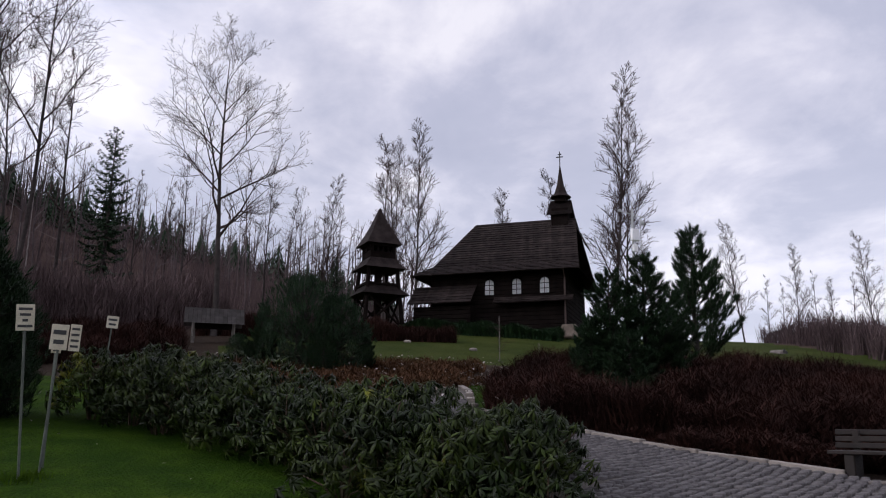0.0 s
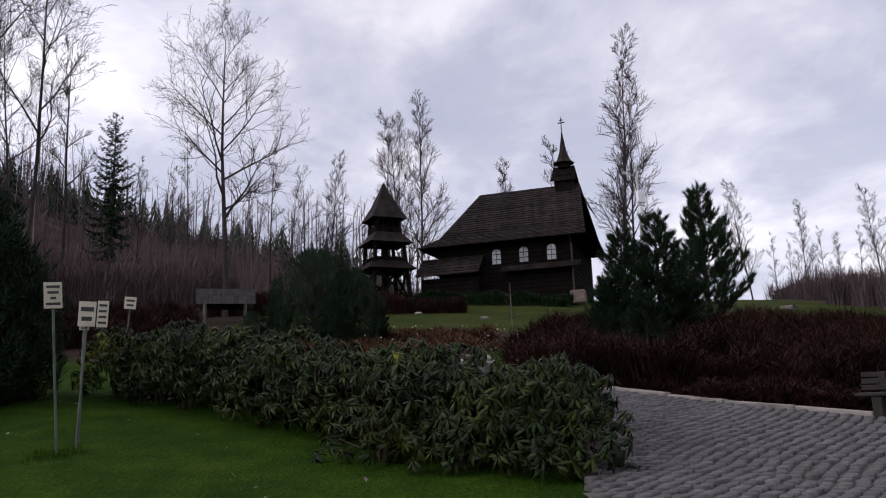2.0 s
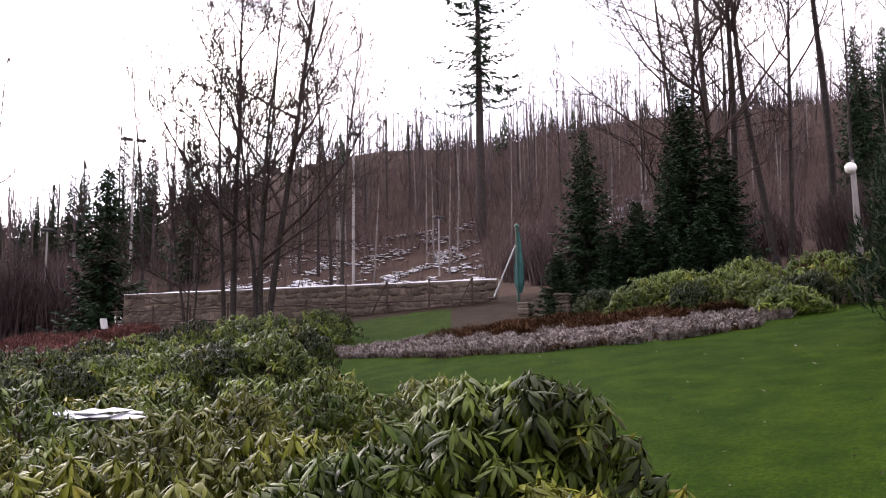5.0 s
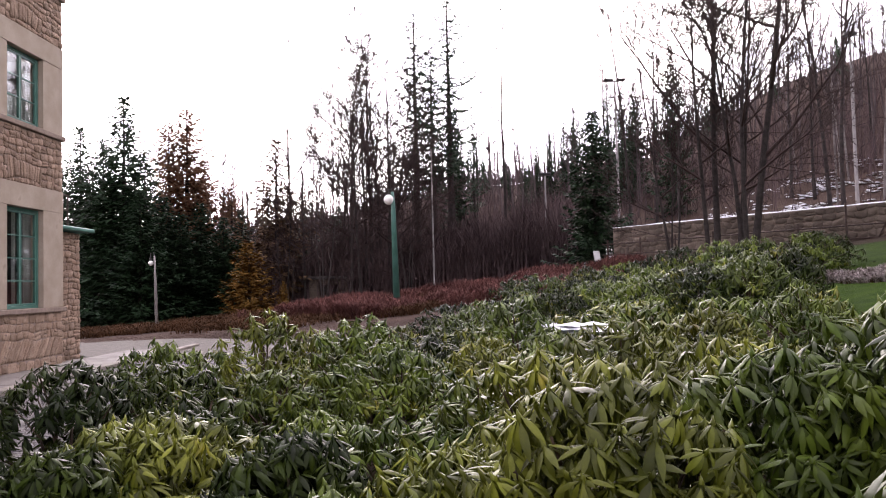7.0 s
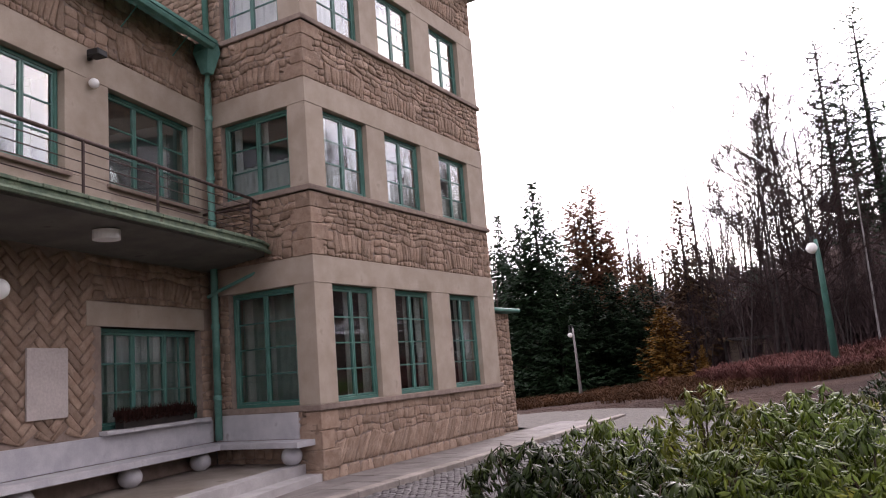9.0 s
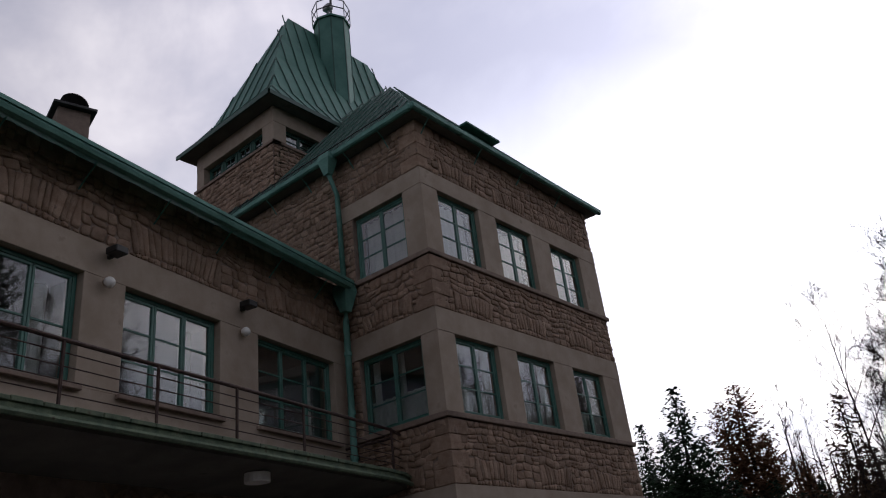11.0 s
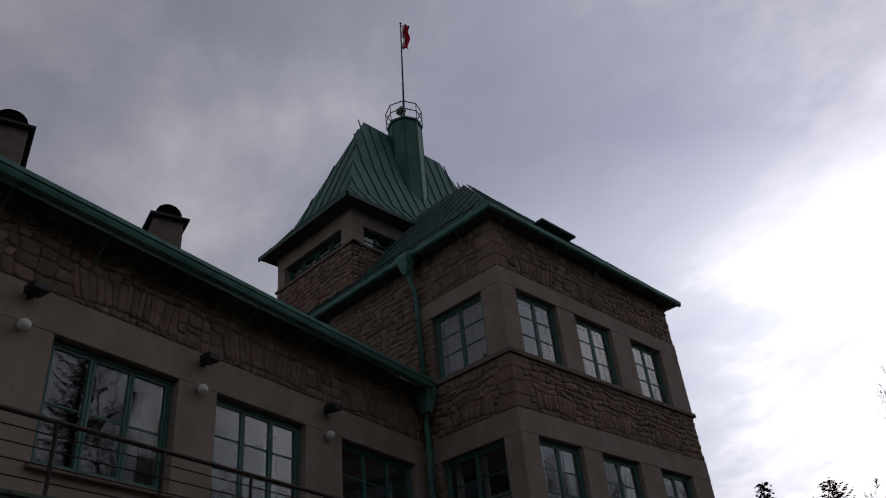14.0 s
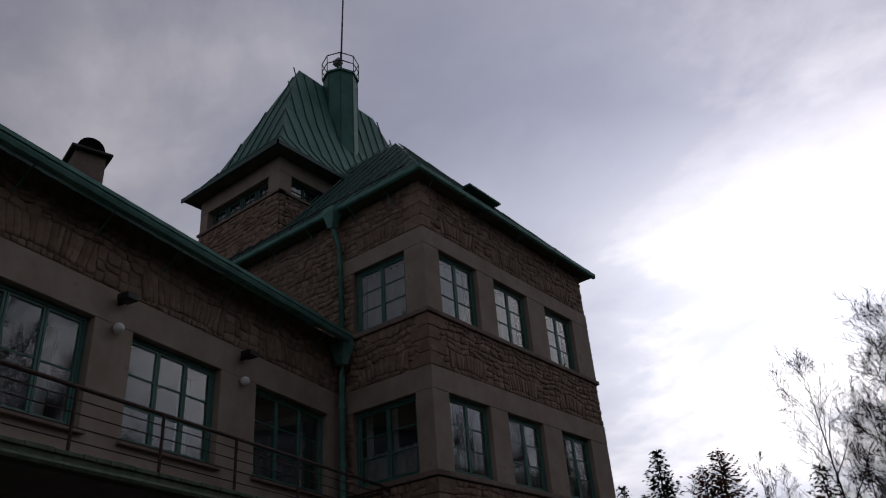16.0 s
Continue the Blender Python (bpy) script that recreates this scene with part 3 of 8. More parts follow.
pyd("bedding", V, Fc, M["joint"], lane)


# ---- the stone house ----
FX, SY, FEND = -7.89, 9.94, 16.33
WO, WT = Vector((-10.182, 9.88, 0.05)), radians(12.8)
WU, WN = Vector((math.sin(WT), -math.cos(WT), 0)), Vector((math.cos(WT), math.sin(WT), 0))
UPZ = Vector((0, 0, 1))


class Face:
    """A wall plane: u along it, z up, d outward."""

    def __init__(self, origin, along, outward):
        self.o, self.u, self.n = Vector(origin), Vector(along), Vector(outward)

    def at(self, u, z, d=0.0):
        return self.o + self.u * u + self.n * d + UPZ * z

    def matrix(self, u=0, z=0, d=0):
        m = Matrix.Identity(4)
        inward = -self.n
        for i in range(3):
            m[i][0], m[i][1], m[i][2] = self.u[i], inward[i], UPZ[i]
        m.translation = self.at(u, z, d)
        return m


FRONT = Face((FX, 0, 0), (0, 1, 0), (1, 0, 0))            # u is y
SIDE = Face((0, SY, 0), (-1, 0, 0), (0, -1, 0))            # u is -x
WING = Face(WO, WU, WN)                                    # u runs away from the corner

house = thing("stone_house", "three-storey sandstone house with green windows and copper roofs", "house")


def slab(face, u0, u1, z0, z1, d0, d1, name, material, parent, label="", bevel=0.006):
    """A block on a wall plane, from depth d0 to d1 outward."""
    bm = bmesh.new()
    box(bm, u0, u1, -d1, -d0, z0, z1, bevel=bevel)
    bmesh.ops.transform(bm, matrix=face.matrix(), verts=bm.verts)
    return part(name, bm, material, parent, label)


def stone_mesh(poly, depth, rg, face, material, name, parent):
    """One dressed rubble stone with a rounded front, from its outline on the wall."""
    cu, cz = sum(p[0] for p in poly) / len(poly), sum(p[1] for p in poly) / len(poly)
    n = len(poly)
    verts = [face.at(u, z, -0.02) for u, z in poly]
    verts += [face.at(u, z, depth * 0.55) for u, z in poly]
    verts += [face.at(cu + (u - cu) * 0.8, cz + (z - cz) * 0.76, depth + rg.uniform(-0.006, 0.006)) for u, z in poly]
    fs = [(i, (i + 1) % n, n + (i + 1) % n, n + i) for i in range(n)] + [(n + i, n + (i + 1) % n, 2 * n + (i + 1) % n, 2 * n + i) for i in range(n)]
    fs.append(tuple(range(2 * n, 3 * n)))
    return verts, fs


def stone_group(face, polys, parent, seed, parts=True, depth=(0.014, 0.036), name="stone", most=240):
    rg = random.Random(seed)
    V, Fc = [], []
    for k, poly in enumerate(polys):
        v, f = stone_mesh(poly, rg.uniform(*depth), rg, face, None, name, parent)
        if parts and k < most:
            me = bpy.data.meshes.new(name)
            me.from_pydata(v, [], f)
            me.materials.append(M["stone"])
            me.shade_smooth()
            ob = new(name, me)
            ob.parent = parent
        else:
            b = len(V)
            V += v
            Fc += [tuple(b + j for j in q) for q in f]
    if V:
        pyd("masonry", V, Fc, M["stone_joined"], parent, smooth=True, kind="stuff")


def cut(poly, rg, gap=0.0045, round_=0.2):
    """Rounds a four-cornered outline into eight points, leaving a joint."""
    cu, cz = sum(p[0] for p in poly) / 4, sum(p[1] for p in poly) / 4
    res = []
    for i in range(4):
        a, b = poly[i], poly[(i + 1) % 4]
        r0, r1 = rg.uniform(0.6, 1.2) * round_, rg.uniform(0.6, 1.2) * round_
        res.append((a[0] + (b[0] - a[0]) * r0, a[1] + (b[1] - a[1]) * r0))
        res.append((b[0] + (a[0] - b[0]) * r1, b[1] + (a[1] - b[1]) * r1))
    out_ = []
    for u, z in res:
        du, dz = u - cu, z - cz
        ln = max(1e-4, math.hypot(du, dz))
        out_.append((u - du / ln * gap, z - dz / ln * gap))
    return out_


def rubble(u0, u1, z0, z1, seed, upright=(), lean=False, size=1.0, up_h=0.42):
    """Outlines of random rubble; upright: (u, half width) of the relieving arches over windows."""
    rg = random.Random(seed)
    polys = []
    wave = lambda u, z: 0.085 * size * noise.noise((u * 2.3 + seed, z * 2.6, 0.3))  # noqa: E731
    bounds = [z0]
    first = True
    while bounds[-1] < z1 - 0.05:
        hgt = rg.uniform(0.10, 0.17) * size
        if first and (upright or lean):
            hgt = up_h
        first = False
        nxt = bounds[-1] + hgt
        if z1 - nxt < 0.09 * size:
            nxt = z1
        bounds.append(min(nxt, z1))

    def stone(q, round_=0.2):
        j = 0.014 * size
        q = [(a + rg.uniform(-j, j), b + rg.uniform(-j, j)) for a, b in q]
        q = [(min(max(a, u0), u1), min(max(b, z0), z1)) for a, b in q]
        polys.append(cut(q, rg, round_=round_))

    for j, (za, zb) in enumerate(zip(bounds, bounds[1:])):
        fa = (lambda u: za + wave(u, za)) if j else (lambda u: z0)
        fb = (lambda u: zb + wave(u, zb)) if zb < z1 - 1e-6 else (lambda u: z1)
        u, tilt = u0, 0.0
        while u < u1 - 1e-6:
            arch = [(c, w) for c, w in upright if abs(u + 0.05 - c) < w] if j == 0 else []
            tall = j == 0 and (lean or arch)
            if tall:
                w = rg.uniform(0.075, 0.125) * size
                new_tilt = 0.24 if lean else (u + w - arch[0][0]) * 0.16
                new_tilt += rg.uniform(-0.02, 0.02)
            else:
                w = rg.uniform(0.11, 0.27) * size
                new_tilt = rg.uniform(-0.06, 0.06) * size
            v = u + w
            if u1 - v < 0.09 * size:
                v, new_tilt = u1, 0.0
            if j == 0 and (upright or lean) and not tall:
                mids = [fa(u), fa(u) + (fb(u) - fa(u)) * rg.uniform(0.28, 0.42), fa(u) + (fb(u) - fa(u)) * rg.uniform(0.58, 0.75), fb(u)]
                for a, b in zip(mids, mids[1:]):
                    o = rg.uniform(-0.03, 0.03)
                    stone([(u + o, a), (v + o, a), (v - o, b), (u - o, b)])
                u, tilt = v, 0.0
                continue
            lo_u, lo_v = fa(u), fa(v)
            if arch:
                c, hw = arch[0]
                lo_u += 0.03 + 0.08 * max(0, 1 - ((u - c) / hw) ** 2)
                lo_v += 0.03 + 0.08 * max(0, 1 - ((v - c) / hw) ** 2)
                stone([(u, fa(u)), (v, fa(v)), (v, lo_v - 0.004), (u, lo_u - 0.004)], 0.2)
            q = [(u - tilt / 2, lo_u), (v - new_tilt / 2, lo_v), (v + new_tilt / 2, fb(v)), (u + tilt / 2, fb(u))]
            if not tall and rg.random() < 0.16 and fb(u) - lo_u > 0.12 * size:
                m = rg.uniform(0.4, 0.6)
                ml, mr = (q[0][0] + (q[3][0] - q[0][0]) * m, q[0][1] + (q[3][1] - q[0][1]) * m), (q[1][0] + (q[2][0] - q[1][0]) * m, q[1][1] + (q[2][1] - q[1][1]) * m + rg.uniform(-0.02, 0.02))
                stone([q[0], q[1], mr, ml])
                stone([ml, mr, q[2], q[3]])
            else:
                stone(q, 0.15 if tall else 0.21)
            u, tilt = v, new_tilt
    return polys


def stone_wall(face, u0, u1, z0, z1, seed, name="wall", upright=(), lean=False, parts=True, size=1.0, thick=0.35, label="", up_h=0.42, depth=(0.014, 0.036)):
    w = slab(face, u0, u1, z0, z1, -thick, 0.0, name, M["mortar"], house, label, bevel=0)
    stone_group(face, rubble(u0 + 0.005, u1 - 0.005, z0, z1, seed, upright, lean, size, up_h), w, seed, parts, depth)
    return w


def ring_frame(x0, x1, z0, z1, t, y0, y1):
    """A rectangular frame in one piece, t wide, from depth y0 to y1, its edges softened."""
    bm = bmesh.new()
    e = 0.005
    loops = []
    for y, g in ((y0, e), (y0 + e, 0.0), (y1, 0.0), (y1, t), (y0 + e, t), (y0, t - e)):
        loops.append([bm.verts.new((x, y, z)) for x, z in ((x0 + g, z0 + g), (x1 - g, z0 + g), (x1 - g, z1 - g), (x0 + g, z1 - g))])
    for a, b in zip(loops, loops[1:] + loops[:1]):
        for k in range(4):
            bm.faces.new((a[k], a[(k + 1) % 4], b[(k + 1) % 4], b[k]))
    return bm


def window(face, u0, u1, z0, z1, cols, rows, leaves=2, depth=0.08, parent=None, mat="green", name="window", label=""):
    """A casement window set back in its opening: outer frame, casements, glazing bars and panes."""
    w, hgt = u1 - u0, z1 - z0
    fr = 0.055
    bm = ring_frame(0, w, 0, hgt, fr, 0, 0.09)
    ob = part(name, bm, M[mat], parent or house, label)
    ob.matrix_world = face.matrix(u0, z0, -depth)
    lw = (w - 2 * fr) / leaves
    sash, pane_meshes = 0.042, {}
    cm = max(1, cols // leaves)
    hh = hgt - 2 * fr
    sb = ring_frame(0.004, lw - 0.004, 0.004, hh - 0.004, sash - 0.004, 0.012, 0.065)
    me_s = mesh_of(sb, M[mat])
    bb = bmesh.new()
    box(bb, sash, lw - sash, 0.02, 0.05, -0.011, 0.011)
    me_b = mesh_of(bb, M[mat])
    pw, ph = (lw - 2 * sash) / cm, (hh - 2 * sash) / rows
    pb = bmesh.new()
    box(pb, 0, pw, 0.034, 0.038, 0.0, ph)
    me_p = mesh_of(pb, M["glass"])
    vb = bmesh.new()
    box(vb, -0.011, 0.011, 0.02, 0.05, sash, hh - sash)
    me_v = mesh_of(vb, M[mat])
    for k in range(leaves):
        c = new("casement", me_s)
        c.parent = ob
        c.location = (fr + k * lw, 0, fr)
        for r in range(1, rows):
            g = new("glazing_bar", me_b)
            g.parent = ob
            g.location = (fr + k * lw, 0, fr + sash + r * ph)
        for q in range(1, cm):
            g = new("glazing_bar", me_v)
            g.parent = ob
            g.location = (fr + k * lw + sash + q * pw, 0, fr)
        for r in range(rows):
            for q in range(cm):
                p = new("pane", me_p)
                p.parent = ob
                p.visible_shadow = False
                p.location = (fr + k * lw + sash + q * pw, 0, fr + sash + r * ph)
    return ob


def curtain(face, u0, u1, z0, z1, depth, seed, sheer=False):
    bm = bmesh.new()
    rg = random.Random(seed)
    n = max(6, int((u1 - u0) / 0.025))
    rows_ = []
    ph = rg.uniform(0, 6)
    for z in (z0, (z0 + z1) / 2, z1):
        rows_.append([bm.verts.new(face.at(u0 + (u1 - u0) * i / n, z, -depth + 0.03 * math.sin(i * 0.9 + ph) + 0.012 * math.sin(i * 2.3))) for i in range(n + 1)])
    for a, b in zip(rows_, rows_[1:]):
        for i in range(n):
            bm.faces.new((a[i], a[i + 1], b[i + 1], b[i]))
    bmesh.ops.solidify(bm, geom=bm.faces[:], thickness=0.004)
    ob = part("curtain", bm, M["sheer" if sheer else "curtain"], None, smooth=True)
    tagged(ob, label="grey-green sheer net curtain across a window" if sheer else "pale cream pleated curtain hanging inside a window", category="curtain", group="curtains in the house")


# levels of the corner block: sill, window head, top of band
LEVELS = [(1.19, 3.128, 3.577), (4.75, 6.17, 6.604), (7.72, 9.10, 9.46)]
FW = [(10.39, 11.66), (12.25, 13.56), (14.29, 15.56)]
SIDE_W = [(8.30, 9.76), (8.27, 9.80), (8.37, 9.73)]
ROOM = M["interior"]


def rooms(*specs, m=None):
    """Floors, ceilings and back walls seen through the windows, one part each; their dark colour stands in for room
    shade.
    """
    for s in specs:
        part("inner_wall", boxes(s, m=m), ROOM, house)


def corner_block():
    tops = [(w0 + w1) / 2 for w0, w1 in FW]
    ups = [(c, 0.62) for c in tops]
    # stone panels of the front and of the short side
    stone_wall(FRONT, SY + 0.004, FEND, -0.12, 0.20, 12, "wall", size=1.7, label="smooth sandstone base course", depth=(0.010, 0.018))
    stone_wall(FRONT, SY + 0.004, FEND, 0.20, 1.11, 11, "wall", lean=True, label="rubble plinth of slanted and coursed sandstone", up_h=0.40, depth=(0.008, 0.020))
    zs = [(3.577, 4.64), (6.604, 7.62), (9.46, 10.53)]
    for k, (a, b) in enumerate(zs):
        stone_wall(FRONT, SY + 0.004, FEND, a, b, 21 + k, "wall", upright=ups)
        stone_wall(SIDE, -FX + 0.0, 10.16 if k == 0 else 12.7 if k == 1 else 16.0, a, b, 31 + k, "wall", upright=[((SIDE_W[k][0] + SIDE_W[k][1]) / 2, 0.6)], thick=0.34)
    stone_wall(SIDE, -FX, 10.16, -0.12, 1.11, 41, "wall", thick=0.34, size=1.25)
    for k, (sill, head, top) in enumerate(LEVELS):
        w0, w1 = SIDE_W[k]
        far = 10.16 if k < 2 else 12.7
        stone_wall(SIDE, w1 + 0.02, 10.16, sill, head, 51 + k, "wall", size=0.9, thick=0.34)
        if k == 2:
            stone_wall(SIDE, 10.16, 16.0, 6.6, 9.46, 61, "wall", thick=0.34, parts=True)
        # window sill course right round
        slab(FRONT, SY - 0.07, FEND + 0.06, sill - 0.10, sill - 0.002, -0.3, 0.07, "sill", M["mortar"], house, "dark stone sill course", 0.012)
        slab(SIDE, -FX - 0.07, 10.14, sill - 0.10, sill - 0.002, -0.3, 0.068, "sill", M["mortar"], house, "", 0.012)
        # band over the windows
        slab(FRONT, SY - 0.024, FEND + 0.012, head, top, -0.33, 0.026, "lintel_band", M["band"], house, "smooth pale cast-stone band")
        slab(SIDE, -FX + 0.0, 10.15 if k < 2 else 10.18, head, top, -0.33, 0.022, "lintel_band", M["band"], house)
        # piers between windows
        edges = [SY - 0.02] + [e for w in FW for e in w] + [FEND + 0.01]
        for a, b in zip(edges[::2], edges[1::2]):
            slab(FRONT, a, b, sill - 0.002, head, -0.33, 0.02, "pier", M["band"], house)
        slab(SIDE, -FX, w0, sill - 0.002, head, -0.3, 0.016, "pier", M["band"], house)
        rows_ = (4, 3, 3)[k]
        for a, b in FW:
            window(FRONT, a + 0.01, b - 0.01, sill, head - 0.01, 2, rows_, label="green two-leaf casement window with small panes")
            if k == 2:
                curtain(FRONT, a + 0.05, b - 0.05, sill + 0.05, head - 0.04, 0.34, 60 + int(a * 7))
                continue
            for c0, c1 in ((0.06, 0.30), (0.56, 0.70), (0.98, 1.21)) if k == 0 else ((0.06, 0.34), (0.93, 1.21)):
                curtain(FRONT, a + c0, a + c1, sill + 0.05, head - 0.05, 0.22, k * 10 + int((a + c0) * 7))
            if k == 1:
                curtain(FRONT, a + 0.05, b - 0.05, sill + 0.05, sill + 0.55, 0.21, 140 + int(a * 7))
        window(SIDE, w0 + 0.01, w1 - 0.0, sill, head - 0.01, 2, rows_, label="green two-leaf casement window with small panes")
        if k == 2:
            curtain(SIDE, w0 + 0.06, w1 - 0.06, sill + 0.05, head - 0.04, 0.34, 88)
            continue
        if k == 0:
            curtain(SIDE, w0 + 0.04, w1 - 0.04, sill + 0.04, head - 0.04, 0.30, 80 + k, True)
        else:
            curtain(SIDE, w0 + 0.05, w1 - 0.05, sill + 0.05, sill + 0.6, 0.21, 180)
        curtain(SIDE, w0 + 0.62, w0 + 0.78, sill + 0.05, head - 0.05, 0.22, 90 + k)
        curtain(SIDE, w1 - 0.30, w1 - 0.10, sill + 0.05, head - 0.05, 0.22, 95 + k)
    # dressed corner stones, long and short by turns
    rg = random.Random(17)
    for a, b in [(-0.12, 1.085)] + zs:
        n = max(3, round((b - a) / 0.27))
        for i in range(n):
            za, zb = a + (b - a) * i / n + 0.004, a + (b - a) * (i + 1) / n - 0.004
            lu, lv = (0.40, 0.24) if i % 2 else (0.24, 0.38)
            part("quoin", boxes((FX - lv - rg.uniform(0, 0.05), FX + 0.036, SY - 0.036, SY + lu + rg.uniform(0, 0.06), za, zb), bevel=0.012), M["stone"], house)
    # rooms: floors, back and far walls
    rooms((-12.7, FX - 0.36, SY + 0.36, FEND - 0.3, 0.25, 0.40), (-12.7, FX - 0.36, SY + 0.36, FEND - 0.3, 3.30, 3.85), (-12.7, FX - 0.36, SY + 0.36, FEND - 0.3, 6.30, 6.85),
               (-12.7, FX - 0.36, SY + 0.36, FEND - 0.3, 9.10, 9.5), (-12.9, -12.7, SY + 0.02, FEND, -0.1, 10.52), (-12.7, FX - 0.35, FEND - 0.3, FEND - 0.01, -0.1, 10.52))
    # eaves and the hipped roof
    x1, x0, y0, y1, z0 = FX + 0.22, -16.2, SY - 0.26, FEND + 0.30, 10.56
    bm = boxes((x0, x1, y0, y1, z0 - 0.03, z0 + 0.03))
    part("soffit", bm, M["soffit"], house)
    bm = bmesh.new()
    box(bm, x1, x1 + 0.11, y0 - 0.11, y1 + 0.08, z0 - 0.05, z0 + 0.10, bevel=0.03)
    box(bm, x0, x1 - 0.002, y0 - 0.11, y0, z0 - 0.05, z0 + 0.10, bevel=0.03)
    part("gutter", bm, M["copper"], house, "green copper eaves gutter")
    rise, run = 4.2, (y1 - y0) / 2
    bm = bmesh.new()
    zr = z0 + 0.07
    A, B, C, D = (bm.verts.new(p) for p in ((x1 + 0.05, y0 - 0.05, zr), (x1 + 0.05, y1 + 0.05, zr), (x0, y1 + 0.05, zr), (x0, y0 - 0.05, zr)))
    R1, R2 = bm.verts.new((x1 - run, (y0 + y1) / 2, zr + rise)), bm.verts.new((x0, (y0 + y1) / 2, zr + rise))
    for f in ((A, B, R1), (A, R1, R2, D), (B, C, R2, R1)):
        bm.faces.new(f)
    bmesh.ops.solidify(bm, geom=bm.faces[:], thickness=0.04)
    roof = part("roof", bm, M["copper_dark"], house, "standing-seam green copper hipped roof")
    for k in range(1, 19):
        e = k * 0.45
        dep = min(e, run)
        seam(roof, (x1 - e, y0 - 0.05, zr), (x1 - e, y0 - 0.05 + dep, zr + rise * dep / run))
    for k in range(1, 15):
        e = k * 0.45
        dep = min(e, 2 * run - e)
        if dep > 0.1:
            seam(roof, (x1 + 0.05, y0 + e, zr), (x1 + 0.05 - dep, y0 + e, zr + rise * dep / run))
    # hatch and snow guards on the roof
    bm = boxes((-8.6, -7.72, 11.4, 12.3, 10.58, 10.88), bevel=0.02)
    box(bm, -8.75, -7.55, 11.27, 12.43, 10.88, 10.94, bevel=0.01)
    part("roof_hatch", bm, M["copper_dark"], house, "low green copper roof hatch")
    bm = bmesh.new()
    for k in range(18):
        x = -8.2 - k * 0.42
        tube(bm, [(x, y0 + 0.12, zr + 0.12), (x, y0 + 0.10, zr + 0.30)], 0.012, 4)
    tube(bm, [(-8.1, y0 + 0.10, zr + 0.29), (-15.4, y0 + 0.10, zr + 0.29)], 0.014, 5)
    part("snow_guard", bm, M["dark"], house)
    # eaves brackets
    for y in (10.1, 11.8, 13.3, 14.9):
        bm = bmesh.new()
        tube(bm, [(x1 + 0.05, y, z0 - 0.04), (x1 - 0.05, y, z0 - 0.12), (FX, y, z0 - 0.32)], 0.014, 5)
        part("gutter_bracket", bm, M["copper"], house)
    for x in (-8.6, -9.6, -10.9, -12.1):
        bm = bmesh.new()
        tube(bm, [(x, y0 - 0.05, z0 - 0.04), (x, SY - 0.16, z0 - 0.14), (x, SY, z0 - 0.34)], 0.014, 5)
        part("gutter_bracket", bm, M["copper"], house)


def seam(parent, a, b, w=0.012, hgt=0.035):
    a, b = Vector(a), Vector(b)
    d = (b - a).normalized()
    s = d.cross(UPZ).normalized() * w
    nrm = s.cross(d).normalized() * hgt
    if nrm.z < 0:
        nrm = -nrm
    v = [p + q for p in (a, b) for q in (s, s * 0.6 + nrm, -s * 0.6 + nrm, -s)]
    f = [(0, 1, 5, 4), (1, 2, 6, 5), (2, 3, 7, 6), (0, 3, 2, 1), (4, 5, 6, 7)]
    pyd("seam", [tuple(p) for p in v], f, M["green_dark"], parent)


def hopper(p, s=1.0):
    bm = bmesh.new()
    x, y, z = p
    q = [(0.13, 0.10, 0.12), (0.15, 0.12, 0.0), (0.06, 0.06, -0.32)]
    rings = [[bm.verts.new((x + a * i * s, y + b * j * s, z + c * s)) for i, j in ((-1, -1), (1, -1), (1, 1), (-1, 1))] for a, b, c in q]
    for r0, r1 in zip(rings, rings[1:]):
        for k in range(4):
            bm.faces.new((r0[k], r0[(k + 1) % 4], r1[(k + 1) % 4], r1[k]))
    bm.faces.new(rings[0])
    bm.faces.new(rings[-1])
    part("rain_hopper", bm, M["copper"], house, "green copper rain hopper")


def tower():
    x0, x1, y0, y1 = -15.76, -12.54, 10.24, 17.5
    south = Face((0, y0, 0), (-1, 0, 0), (0, -1, 0))
    east = Face((x1, 0, 0), (0, 1, 0), (1, 0, 0))
    stone_wall(south, -x1, -x0, 8.2, 12.52, 71, "wall", parts=False)
    stone_wall(east, y0 + 0.004, y1, 10.2, 12.52, 72, "wall", parts=False)
    for f, a, b in ((south, -x1 - 0.06, -x0 + 0.05), (east, y0 - 0.06, y1)):
        slab(f, a, b, 12.52, 12.60, -0.2, 0.06, "sill", M["mortar"], house)
        slab(f, a + 0.07, b - 0.04, 13.17, 13.62, -0.3, 0.01, "lintel_band", M["band"], house)
    slab(south, -x1, -x1 + 0.42, 12.60, 13.17, -0.4, 0.008, "pier", M["band"], house)
    slab(south, -x0 - 0.32, -x0, 12.60, 13.17, -0.4, 0.008, "pier", M["band"], house)
    slab(east, y0 + 0.0, y0 + 0.36, 12.60, 13.17, -0.4, 0.006, "pier", M["band"], house)
    slab(east, y0 + 1.5, y1, 12.60, 13.17, -0.3, 0.006, "pier", M["band"], house)
    n = 4
    a, b = -x1 + 0.44, -x0 - 0.34
    for k in range(n):
        window(south, a + (b - a) * k / n, a + (b - a) * (k + 1) / n - 0.03, 12.61, 13.16, 2, 2, leaves=1, depth=0.14, mat="green_dark", label="small dark green lantern window")
    window(east, y0 + 0.37, y0 + 1.48, 12.61, 13.16, 2, 2, depth=0.14, mat="green_dark", label="small dark green lantern window")
    # curtains added behind the lantern panes to imitate the sky's brightness in them
    for k in range(n):
        curtain(south, a + (b - a) * k / n + 0.03, a + (b - a) * (k + 1) / n - 0.05, 12.62, 13.15, 0.33, 400 + k)
